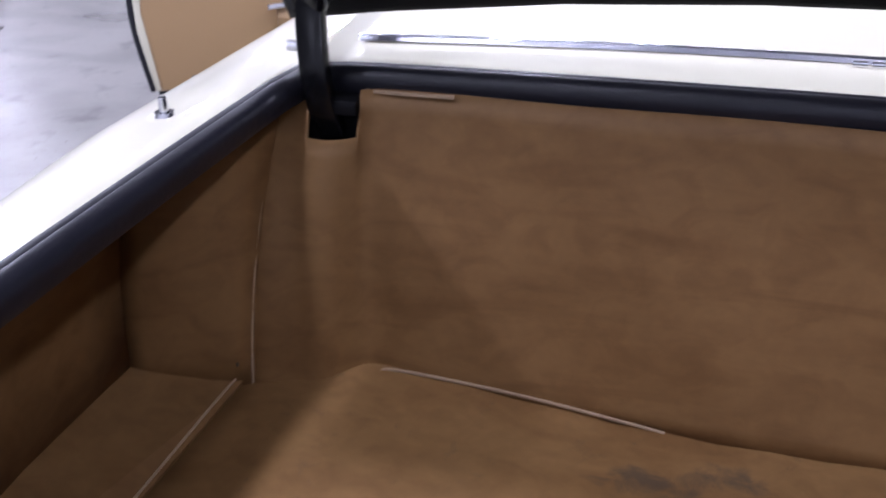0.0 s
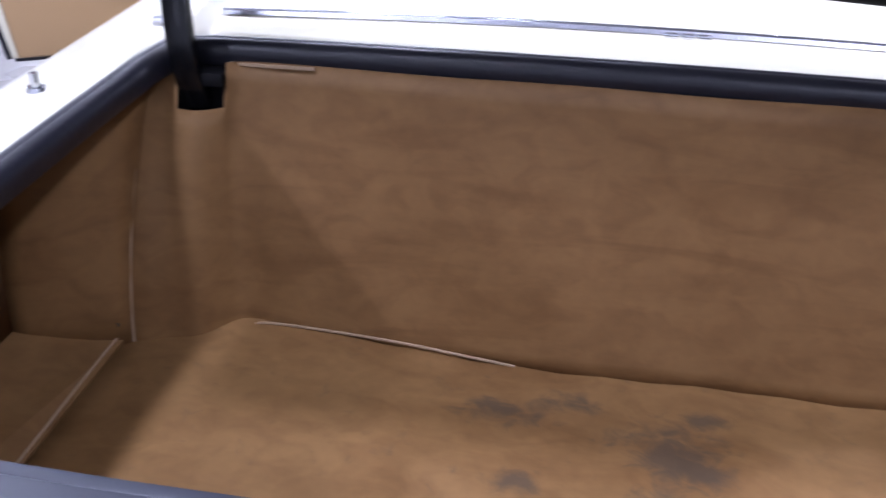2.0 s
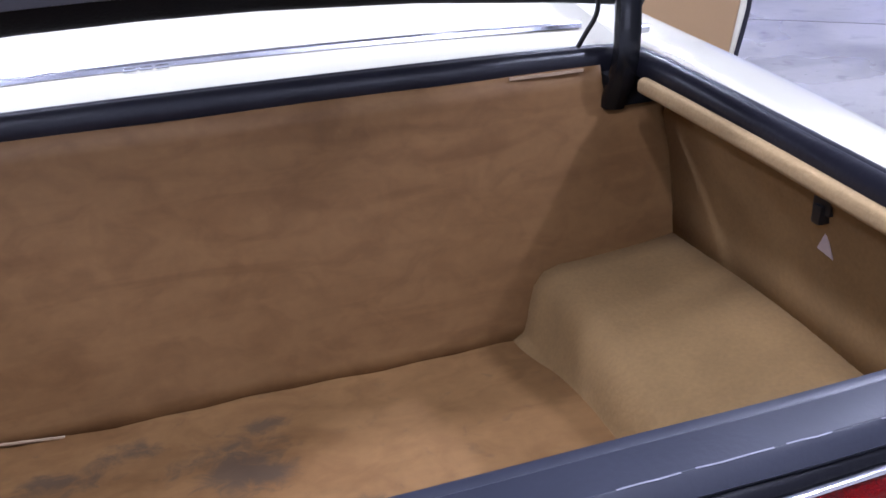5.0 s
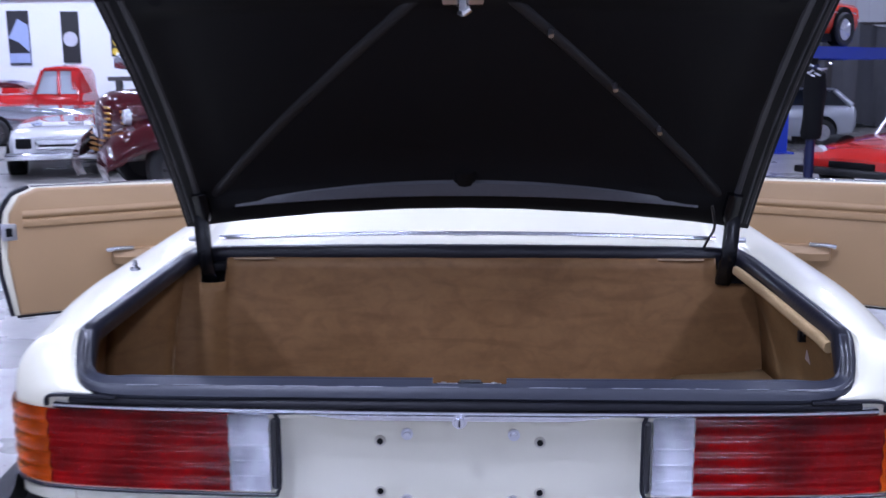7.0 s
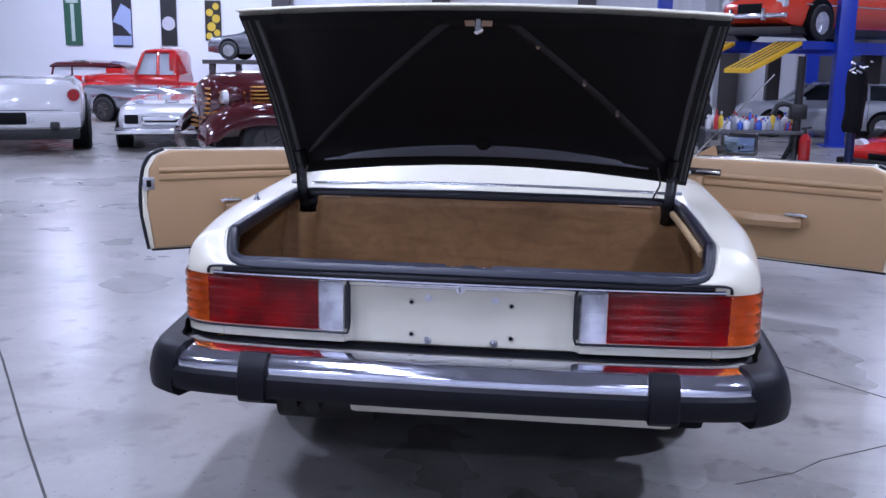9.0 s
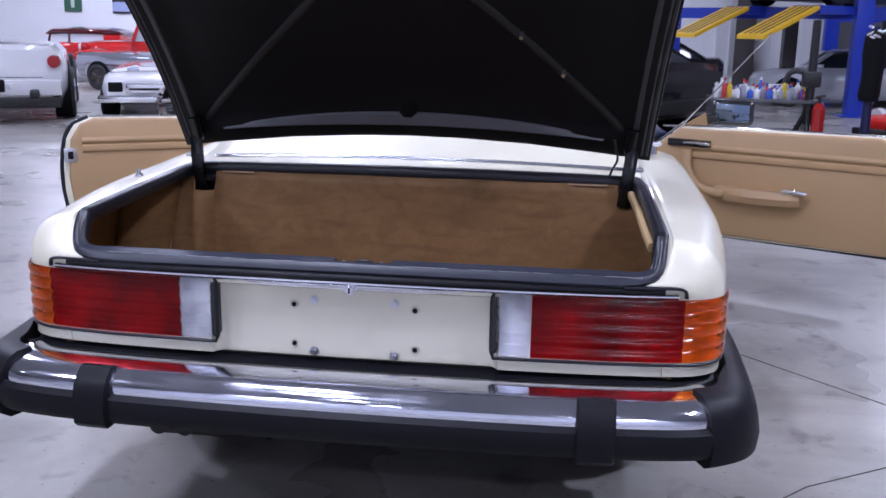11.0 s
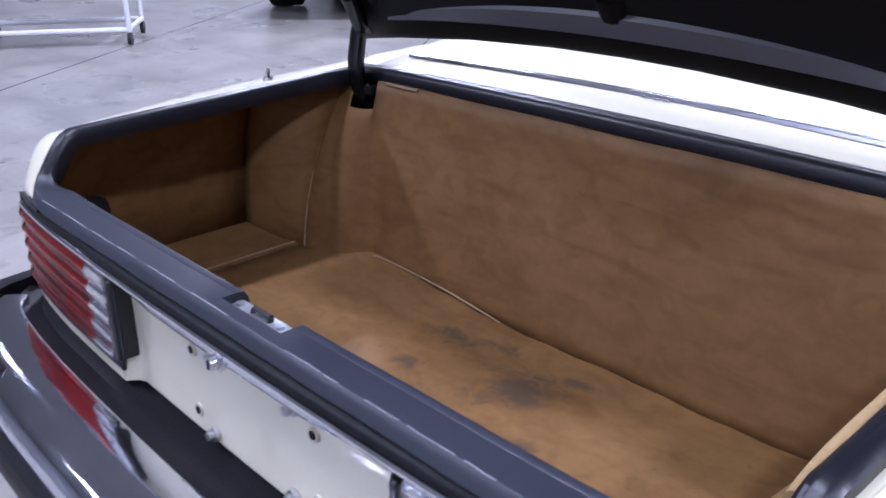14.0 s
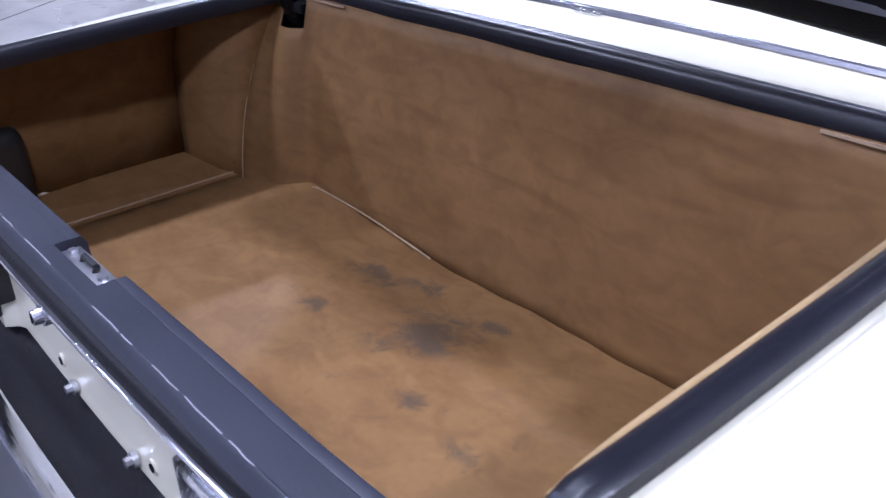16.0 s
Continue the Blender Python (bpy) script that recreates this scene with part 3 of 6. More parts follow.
bm = bmesh.new()
rows = []
for k in range(13):
    y = 0.02 + 0.69 * k / 12
    rows.append([(-0.76 + 1.52 * i / 24, y, floor_z(-0.76 + 1.52 * i / 24, y) + 0.0015 * math.sin(3.1 * i + k)) for i in range(25)])
loft(bm, rows)
boot = part("boot_floor", bm, FLOORLIN, car, "worn brown board boot floor with dark grease stains")
mod = boot.modifiers.new("board", "SOLIDIFY")
mod.thickness, mod.offset = 0.008, -1
# front wall, slightly leaning, with a soft billow; its end meets the folded board


def fold_seam(z):
    """Plan of the seam between folded board and front board at height z."""
    f = clamp01((z - 0.505) / 0.37)
    g = 0.4 * f + 0.6 * f * f
    return -0.724 + 0.015 * g, 0.577 + 0.124 * g - 0.006 * math.sin(math.pi * f)


def board_top(x):
    """Upper edge of the front board, cut out round the two hinges."""
    left = smooth01((x + 0.668) / 0.003) * smooth01((-0.606 - x) / 0.003)
    right = smooth01((x - 0.632) / 0.003) * smooth01((0.742 - x) / 0.003)
    return 0.886 - 0.058 * left - 0.049 * right


bm = bmesh.new()
rows = []
for j in range(15):
    f = j / 14
    xs = fold_seam(FZ - 0.03 + (0.916 - FZ) * f)[0]
    row = []
    for i in range(371):
        x = xs + (0.77 - xs) * i / 370
        z = FZ - 0.03 + (board_top(x) - FZ + 0.03) * f
        g = (z - FZ + 0.03) / (0.916 - FZ)
        ys = fold_seam(z)[1]
        y = 0.664 + 0.058 * g + 0.004 * math.sin(x * 5 + 1) * math.sin(g * 3) + 0.0025 * math.sin(x * 17 + g * 4)
        y = ys + 0.002 + (y - ys - 0.002) * smooth01((x - xs) / 0.13)
        y -= (0.030 - 0.012 * g) * math.exp(-((x - xs - 0.080 - 0.006 * math.sin(6 * g)) / 0.032) ** 2)
        row.append((x, y, z))
    rows.append(row)
loft(bm, rows)
fw = part("front_board", bm, LINING, car, "brown fibreboard panel at the front of the boot")
mod = fw.modifiers.new("board", "SOLIDIFY")
mod.thickness, mod.offset = 0.005, -1
# pale raw edges of the boards
bm = bmesh.new()
sweep(bm, spline([(-0.592, 0.630, 0.488), (-0.575, 0.647, 0.510), (-0.54, 0.655, 0.513), (-0.38, 0.657, 0.505), (-0.26, 0.657, 0.493), (-0.19, 0.657, 0.485)], 4), [(0.0012, -0.0014), (0.0012, 0.0014), (-0.0012, 0.0014), (-0.0012, -0.0014)])
part("board_edge", bm, SEAM, car, "pale torn edge of the board")
for sx in (-1, 1):
    bm = bmesh.new()
    sweep(bm, [(sx * 0.60, 0.7145, 0.884), (sx * 0.55, 0.715, 0.8835), (sx * 0.485, 0.7145, 0.8845)], [(0.002, -0.002), (0.002, 0.002), (-0.002, 0.002), (-0.002, -0.002)])
    part("board_edge", bm, SEAM, car)

# left side: pocket with a step, folded board and edges
bm = bmesh.new()
plate(bm, [(-0.735, 0.045, 0.520), (-0.735, 0.574, 0.519), (-0.873, 0.522, 0.552), (-0.868, 0.165, 0.556), (-0.80, 0.045, 0.550)], 0.006, (0.2, 0, 1))
part("pocket_floor", bm, LINING, car, smooth=False)
bm = bmesh.new()
sweep(bm, spline([(-0.738, 0.08, 0.524), (-0.738, 0.3, 0.524), (-0.743, 0.545, 0.524), (-0.736, 0.566, 0.520), (-0.726, 0.572, 0.511)], 4), [(0.0012, -0.0014), (0.0012, 0.0014), (-0.0012, 0.0014), (-0.0012, -0.0014)])
part("board_edge", bm, SEAM, car)
bm = bmesh.new()
loft(bm, [[(xb, y, FZ), (xb + 0.012, y, 0.66), (xb * 0.45 + xt * 0.55, y, 0.78), (xt, y, gz(y) - 0.022)] for y, xb, xt in ((0.045, -0.79, -0.735), (0.08, -0.815, -0.75), (0.12, -0.84, -0.765), (0.2, -0.858, -0.785), (0.3, -0.868, -0.80), (0.42, -0.872, -0.812), (0.53, -0.874, -0.824))])
mod = part("side_board", bm, LINING, car, "brown board on the boot side").modifiers.new("board", "SOLIDIFY")
mod.thickness = 0.004
bm = bmesh.new()
low = [(-0.874, 0.517), (-0.845, 0.524), (-0.81, 0.535), (-0.775, 0.547), (-0.745, 0.563), (-0.724, 0.577)]
high = [(-0.832, 0.528), (-0.806, 0.538), (-0.775, 0.558), (-0.750, 0.598), (-0.728, 0.645), (-0.709, 0.701)]
rings = []
for (xa, ya), (xb, yb) in zip(low, high):
    ring = []
    for f in (0, 0.15, 0.3, 0.5, 0.7, 0.85, 1.0):
        g = 0.4 * f + 0.6 * f * f
        ring.append((xa + (xb - xa) * g, ya + (yb - ya) * g - 0.006 * math.sin(math.pi * f), 0.505 + 0.37 * f))
    rings.append(ring)
loft(bm, rings)
fold = part("folded_board", bm, LINING, car, "creased brown board in the boot corner")
mod = fold.modifiers.new("board", "SOLIDIFY")
mod.thickness = 0.005
bm = bmesh.new()
sweep(bm, [(fold_seam(0.505 + 0.37 * f)[0], fold_seam(0.505 + 0.37 * f)[1] - 0.0055, 0.505 + 0.37 * f) for f in [k / 12 for k in range(11)]], [(0.0012, -0.0014), (0.0012, 0.0014), (-0.0012, 0.0014), (-0.0012, -0.0014)], up=(0, -1, 0))
part("board_edge", bm, SEAM, car)
for x, y, z in ((-0.743, 0.566, 0.545), (-0.738, 0.600, 0.685)):
    bm = bmesh.new()
    rod(bm, (x, y + 0.004, z), (x + 0.002, y - 0.004, z), 0.005, 0.004, 10)
    part("screw", bm, BLACK, car, "black panel screw")

# right side: wheel box, side board, padded roll, clip and tag
bm = bmesh.new()
rings = []
for k in range(13):
    f = k / 12
    y = 0.690 - 0.655 * f
    foot = 0.450 - 0.010 * f
    top = 0.592 + 0.006 * math.sin(5 * f)
    prof = [(foot, FZ - 0.04), (foot + 0.012, 0.478), (foot + 0.036, 0.492), (foot + 0.040, 0.498), (foot + 0.046, 0.53), (foot + 0.056, top - 0.028), (foot + 0.072, top - 0.008), (foot + 0.098, top), (0.63, top + 0.006), (0.70, top + 0.014), (0.775, top + 0.026)]
    rings.append([(x + (0.006 * math.sin(9 * f) if z > 0.51 and x < 0.6 else 0), y, z + (0.004 * math.sin(7 * f + 14 * x) if z > 0.56 else 0)) for x, z in prof])
loft(bm, rings)
wb = part("wheel_box", bm, FELT, car, "tan felt covered box over the wheel well")
mod = wb.modifiers.new("board", "SOLIDIFY")
mod.thickness = 0.005
bm = bmesh.new()
rows = []
for f in (0, 0.2, 0.4, 0.6, 0.8, 1.0):
    y = 0.04 + 0.64 * f
    rows.append([(0.756, y, 0.585), (0.752, y, 0.66), (0.737, y, 0.757), (0.722, y, min(0.815, gz(y) - 0.030)), (0.692 + 0.034 * smooth01((f - 0.82) / 0.1), y, gz(y) - 0.016 - 0.03 * smooth01((f - 0.82) / 0.1))])
loft(bm, rows)
sb = part("side_board", bm, FELT, car, "tan felt covered board on the boot side")
mod = sb.modifiers.new("board", "SOLIDIFY")
mod.thickness = 0.005
bm = bmesh.new()
sweep(bm, spline([(0.683, 0.085, 0.846), (0.680, 0.13, 0.852), (0.677, 0.2, 0.855), (0.674, 0.4, 0.862), (0.668, 0.58, 0.868), (0.666, 0.655, 0.869)], 4), round_profile(0.019, 0.023, 0.008))
part("padded_roll", bm, FOAM, car, "tan felt roll under the seal")
bm = bmesh.new()
box(bm, 0.714, 0.732, 0.306, 0.337, 0.80, 0.826, 0.004)
box(bm, 0.708, 0.730, 0.314, 0.329, 0.788, 0.812, 0.003)
part("black_clip", bm, BLACK, car, "black plastic clip")
bm = bmesh.new()
plate(bm, [(0.732, 0.308, 0.742), (0.731, 0.336, 0.746), (0.728, 0.322, 0.774)], 0.001, (-1, 0, 0))
part("paper_tag", bm, mat("white_tag", (0.5, 0.42, 0.41), 0.6, grain=0.4, scale=90), car, "small white triangular tag", smooth=False)
# rear inner wall and corner covers of the lamps
bm = bmesh.new()
box(bm, -0.74, 0.74, 0.012, 0.022, FZ, 0.772)
part("rear_board", bm, LINING, car, smooth=False)
bm = bmesh.new()
box(bm, -0.862, -0.785, 0.07, 0.178, 0.53, 0.715, 0.035, 4)
part("lamp_cover", bm, BLACK, car, "black plastic cover behind the tail lamp")
# closing walls of the boot under the wings
bm = bmesh.new()
box(bm, -0.882, -0.877, 0.16, 0.72, 0.48, 0.78)
box(bm, 0.775, 0.785, 0.14, 0.72, 0.48, 0.78)
box(bm, -0.856, 0.775, 0.728, 0.736, 0.47, 0.878)
box(bm, -0.856, 0.775, 0.02, 0.72, 0.455, 0.468)
part("boot_tub", bm, BLACK, car, smooth=False)

# ---- tail lamps ----
def lamp_stations(s0, s1):
    """Plan points and outward normals along the rear corner, by length from the lamp's inner end."""
    pts = [p for p in reversed(OUT) if p.x > 0.33 and p.y < 0.14]
    fine = []
    acc = 0
    total = [0]
    for a, b in zip(pts, pts[1:]):
        acc += (b - a).length
        total.append(acc)
    for i in range(int((s1 - s0) / 0.012) + 2):
        s = s0 + (s1 - s0) * i / (int((s1 - s0) / 0.012) + 1)
        for k in range(len(pts) - 1):
            if total[k] <= s <= total[k + 1] + 1e-6:
                t = (s - total[k]) / (total[k + 1] - total[k])
                p = pts[k].lerp(pts[k + 1], t)
                d = (pts[k + 1] - pts[k]).normalized()
                fine.append((p, Vector((d.y, -d.x, 0))))
                break
    return fine


def lens(name, material, s0, s1, sx, lamp, label, soft=False):
    """A moulded piece of the lens: five rounded ribs outside, flat inside."""
    zt, zb, n = 0.748, 0.600, 5
    rings = []
    for p, nrm in lamp_stations(s0, s1):
        deep = 0.0105 - 0.0055 * smooth01((p.x - 0.74) / 0.08)
        prof = []
        for r in range(n):
            a, b = zt + (zb - zt) * r / n, zt + (zb - zt) * (r + 1) / n
            prof += [(a + (b - a) * k / 8, 0.0050 + deep * (0.27 + 0.32 * (1 - math.cos(math.pi * k / 4)) if soft else math.sin(math.pi * k / 8) ** 0.75)) for k in range(8)]
        prof.append((zb, 0.004))
        # the inner corners of the lamp are rounded
        r = 0.020
        d = min(r, max(0.0, p.x - 0.334))
        k = 1 - (r - math.sqrt(r * r - (r - d) ** 2)) / 0.074
        mid = 0.674
        ring = [(sx * (p.x + nrm.x * o), p.y + nrm.y * o, mid + (z - mid) * k) for z, o in prof]
        ring += [(sx * (p.x + nrm.x * 0.0035), p.y + nrm.y * 0.0035, mid + (z - mid) * k) for z in (zb, zt)]
        rings.append(ring)
    bm = bmesh.new()
    loft(bm, rings, closed=True, caps=True)
    ob = part(name, bm, material, lamp, label)
    ob.visible_shadow = False
    return ob


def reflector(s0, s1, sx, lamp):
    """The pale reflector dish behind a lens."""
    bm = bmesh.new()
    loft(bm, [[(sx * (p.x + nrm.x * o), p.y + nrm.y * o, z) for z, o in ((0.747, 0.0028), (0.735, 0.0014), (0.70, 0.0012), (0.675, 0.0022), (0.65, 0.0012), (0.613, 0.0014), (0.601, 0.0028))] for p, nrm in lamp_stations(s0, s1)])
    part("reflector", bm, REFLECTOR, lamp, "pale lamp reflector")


for sx in (-1, 1):
    lamp = new("tail_lamp")
    lamp.parent = car
    lamp["label"] = "ribbed red, amber and clear tail lamp"
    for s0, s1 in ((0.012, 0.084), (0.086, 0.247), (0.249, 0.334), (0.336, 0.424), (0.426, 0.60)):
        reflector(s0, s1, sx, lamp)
    lens("clear_lens", CLEAR, 0.006, 0.083, sx, lamp, "clear ribbed reversing lens")
    lens("red_lens", RED, 0.085, 0.425, sx, lamp, "dark red ribbed lens", True)
    lens("amber_lens", AMBER, 0.425, 0.60, sx, lamp, "amber ribbed turn lens")
    bm = bmesh.new()
    pth = [(sx * (p.x + nr.x * 0.004), p.y + nr.y * 0.004, 0) for p, nr in lamp_stations(0.0, 0.59)]
    x0, y0 = pth[0][0], pth[0][1]
    sweep(bm, [(x, y, 0.594) for x, y, _ in reversed(pth)] + [(x0 - sx * 0.001, y0, 0.600), (x0 - sx * 0.005, y0, 0.608), (x0 - sx * 0.006, y0, 0.62), (x0 - sx * 0.006, y0, 0.728), (x0 - sx * 0.005, y0, 0.740), (x0 - sx * 0.001, y0, 0.748)] + [(x, y, 0.753) for x, y, _ in pth[:34]], round_profile(0.007, 0.007, 0.002, 1), up=(0, -1, 0.01))
    part("lamp_gasket", bm, RUBBER, lamp, "black rubber lamp gasket")
    bm = bmesh.new()
    box(bm, sx * 0.327, sx * 0.339, -0.037, 0.004, 0.608, 0.741, 0.0058, 3)
    part("lamp_housing", bm, BLACK, lamp)

# joint between rear panel and side panel, below the lamps
for sx in (-1, 1):
    p, nr = lamp_stations(0.385, 0.40)[0]
    bm = bmesh.new()
    box(bm, sx * p.x - 0.0009, sx * p.x + 0.0009, p.y - 0.0004, p.y + 0.004, 0.566, 0.592)
    part("panel_joint", bm, SEAM, car, smooth=False)

# number plate fixings and lock on the bare panel
GROMMET = mat("aged_white_plastic", (0.50, 0.46, 0.38), 0.5, grain=0.2, scale=200)
for x, z in ((-0.1455, 0.69), (0.1455, 0.69), (-0.146, 0.593), (0.146, 0.593)):
    bm = bmesh.new()
    rod(bm, (x, 0.004, z), (x, -0.003, z), 0.011, 0.010, 16)
    grommet = part("grommet", bm, GROMMET, car, "plastic grommet of the number plate mount")
    bm = bmesh.new()
    rod(bm, (x, -0.001, z), (x, -0.0045, z), 0.006, seg=12)
    part("hole", bm, DARKGAP, grommet)
for x, z, y in ((-0.096, 0.704, 0.0), (0.098, 0.704, 0.0), (-0.097, 0.577, -0.006), (0.097, 0.577, -0.006)):
    bm = bmesh.new()
    rod(bm, (x, y + 0.003, z), (x, y - 0.004, z), 0.011, seg=14)
    rod(bm, (x, y - 0.004, z), (x, y - 0.012, z), 0.0075, 0.0065, 8)
    part("plate_screw", bm, STEEL, car, "steel number plate screw")
bm = bmesh.new()
rod(bm, (0.0, -0.026, 0.744), (0.0, -0.042, 0.744), 0.0145, 0.0135, 20)
rod(bm, (0.0, -0.042, 0.744), (0.0, -0.052, 0.744), 0.010, 0.009, 20)
lock = part("boot_lock", bm, WORNCHROME, car, "round chrome boot lock")
bm = bmesh.new()
box(bm, -0.0015, 0.0015, -0.0535, -0.051, 0.738, 0.750)
part("keyhole", bm, DARKGAP, lock, smooth=False)

# ---- bumper ----
bumper = new("rear_bumper")
bumper.parent = car
bumper["label"] = "heavy chrome bumper with black rubber facing"
BPLAN = [(-0.835, -0.075, 0), (-0.79, -0.105, 0), (-0.72, -0.125, 0), (-0.55, -0.142, 0), (-0.3, -0.152, 0), (0, -0.156, 0), (0.3, -0.152, 0), (0.55, -0.142, 0), (0.72, -0.125, 0), (0.79, -0.105, 0), (0.835, -0.075, 0)]
bm = bmesh.new()
chp = [(-0.077, 0.560), (-0.072, 0.563), (-0.02, 0.564), (0.005, 0.558), (0.030, 0.548), (0.045, 0.530), (0.049, 0.514), (0.046, 0.501), (0.03, 0.497), (-0.077, 0.497)]
sweep(bm, spline(BPLAN, 5), [(s, z) for s, z in chp])
part("chrome_bar", bm, BUMPCHROME, bumper, "chrome bumper bar")
bm = bmesh.new()
rbp = [(0.0, 0.500), (0.049, 0.511), (0.063, 0.501), (0.067, 0.486), (0.066, 0.456), (0.056, 0.443), (0.0, 0.441)]
sweep(bm, spline(BPLAN, 5), rbp)
part("rubber_strip", bm, BUMPRUB, bumper, "black rubber bumper strip")
for sx in (-1, 1):
    bm = bmesh.new()
    gp = [(-0.02, 0.545), (0.002, 0.562), (0.026, 0.566), (0.050, 0.550), (0.066, 0.530), (0.074, 0.505), (0.078, 0.475), (0.074, 0.443), (0.06, 0.430), (-0.02, 0.430)]
    pl = [(sx * (0.568 - 0.042), -0.143, 0), (sx * (0.568 - 0.038), -0.1428, 0), (sx * 0.568, -0.1415, 0), (sx * (0.568 + 0.038), -0.138, 0), (sx * (0.568 + 0.042), -0.1375, 0)]
    if sx < 0:
        pl = pl[::-1]
    pr = [[(s * (1 if k in (1, 2, 3) else 0.88), z if k in (1, 2, 3) else 0.48 + (z - 0.48) * 0.95) for s, z in gp] for k in range(5)]
    loft(bm, [[(p[0], p[1] - s, z) for s, z in ring] for p, ring in zip(pl, pr)], closed=True, caps=True)
    part("bumper_guard", bm, BUMPRUB, bumper, "black rubber bumper guard")
    # corner caps wrap to the sides
    bm = bmesh.new()
    cap = spline([(sx * 0.79, -0.107, 0), (sx * 0.825, -0.09, 0), (sx * 0.855, -0.06, 0), (sx * 0.873, 0.0, 0), (sx * 0.880, 0.2, 0), (sx * 0.882, 0.5, 0)], 4)
    rings = []
    for i, p in enumerate(cap):
        a, b = cap[max(i - 1, 0)], cap[min(i + 1, len(cap) - 1)]
        d = (b - a).normalized()
        nr = Vector((d.y, -d.x, 0)) * sx
        k = 1 - 0.12 * smooth01((p.y - 0.0) / 0.5)
        cp = [(-0.03, 0.572), (0.01, 0.57), (0.036, 0.556), (0.054, 0.53), (0.062, 0.50), (0.068, 0.465), (0.064, 0.430), (0.04, 0.414), (-0.03, 0.415)]
        cp = [(max(s, -0.03 + 0.026 * smooth01(p.y / 0.1)), z) for s, z in cp]
        rings.append([(p.x + nr.x * s * k, p.y + nr.y * s * k, 0.49 + (z - 0.49) * k + 0.028 * smooth01((p.y + 0.02) / 0.4)) for s, z in cp])
    loft(bm, rings, closed=True, caps=True)
    part("bumper_corner", bm, BUMPRUB, bumper, "black rubber bumper corner")
bm = bmesh.new()
half = [(0.0, 0.014, -0.086), (0.2, 0.014, -0.085), (0.31, 0.012, -0.083), (0.34, -0.004, -0.082), (0.4, -0.002, -0.081), (0.6, 0.004, -0.072), (0.72, 0.018, -0.056), (0.80, 0.04, -0.034), (0.845, 0.10, 0.01)]
line = [(-x, a, b) for x, a, b in reversed(half[1:])] + half
loft(bm, [[(x, a + 0.012, 0.562), (x, a - 0.004, 0.558), (x, a * 0.6 + b * 0.4, 0.543), (x, b + 0.012, 0.549), (x, b, 0.556), (x, b - 0.006, 0.530), (x, a, 0.520)] for x, a, b in line], closed=True, caps=True)
part("gap_filler", bm, BUMPRUB, bumper, "black rubber filler above the bumper")

# ---- underside, wheels ----
bm = bmesh.new()
box(bm, -0.36, 0.64, 0.11, 0.17, 0.292, 0.46, 0.02)
part("lower_valance", bm, CREAM, car)
bm = bmesh.new()
box(bm, -0.75, 0.75, 0.2, 1.5, 0.26, 0.46, 0.03)
box(bm, -0.40, 0.66, 0.24, 1.3, 0.235, 0.44, 0.05)
part("underbody", bm, DARKGAP, car)
bm = bmesh.new()
rod(bm, (-0.62, 0.28, 0.29), (-0.30, 0.28, 0.29), 0.085, seg=20)
rod(bm, (-0.535, 0.06, 0.322), (-0.535, 0.26, 0.318), 0.024)
rod(bm, (-0.465, 0.06, 0.322), (-0.465, 0.26, 0.318), 0.024)
part("exhaust", bm, mat("dull_exhaust_steel", (0.02, 0.019, 0.018), 0.6, 0.3, grain=0.4, scale=30), car, "dull steel silencer and twin tail pipes")


def wheel_mesh(r, w, seg=28):
    bm = bmesh.new()
    prof = [(-w / 2 * 0.9, r * 0.62), (-w / 2, r * 0.72), (-w / 2, r * 0.92), (-w * 0.4, r), (w * 0.4, r), (w / 2, r * 0.92), (w / 2, r * 0.72), (w / 2 * 0.9, r * 0.62)]
    rings = [[(s, q * math.cos(2 * math.pi * i / seg), q * math.sin(2 * math.pi * i / seg)) for s, q in prof] for i in range(seg)]
    rings.append(rings[0])
    loft(bm, rings, closed=True)
    bmesh.ops.remove_doubles(bm, verts=bm.verts, dist=1e-5)
    return bm


def rim_mesh(r, w, sx, spokes=5):
    bm = bmesh.new()
    rod(bm, (-w * 0.4, 0, 0), (w * 0.4, 0, 0), r * 0.63, seg=28)
    for i in range(spokes):
        a = 2 * math.pi * i / spokes
        c, s = math.cos(a) * r * 0.36, math.sin(a) * r * 0.36
        rod(bm, (sx * w * 0.38, c * 0.35, s * 0.35), (sx * w * 0.44, c * 1.5, s * 1.5), r * 0.1, r * 0.07, 8)
    rod(bm, (sx * w * 0.38, 0, 0), (sx * w * 0.5, 0, 0), r * 0.2, r * 0.16, 16)
    return bm


ALLOY = mat("alloy_wheel", (0.55, 0.56, 0.58), 0.3, 0.9, grain=0.1, scale=30)


def wheel(parent, x, y, r, w, sx, material=None, m=None):
    e = new("wheel")
    e.parent = parent
    e.location = (x, y, r)
    part("tyre", wheel_mesh(r, w), TYRE, e, "black tyre")
    part("rim", rim_mesh(r, w, sx), material or ALLOY, e)
    return e


for sx in (-1, 1):
    wheel(car, sx * 0.73, 0.97, 0.315, 0.2, sx)
    wheel(car, sx * 0.73, 3.43, 0.315, 0.2, sx)

# ---- boot lid, standing open ----
lid = new("boot_lid")
lid.parent = car
lid["label"] = "open boot lid with black underside and white edge"
LB, LT = Vector((0, 0.772, 0.952)), Vector((0, 0.345, 1.522))
LD = (LT - LB).normalized()
LN = Vector((0, -LD.z, LD.y))  # out of the underside, towards the rear
LL = (LT - LB).length


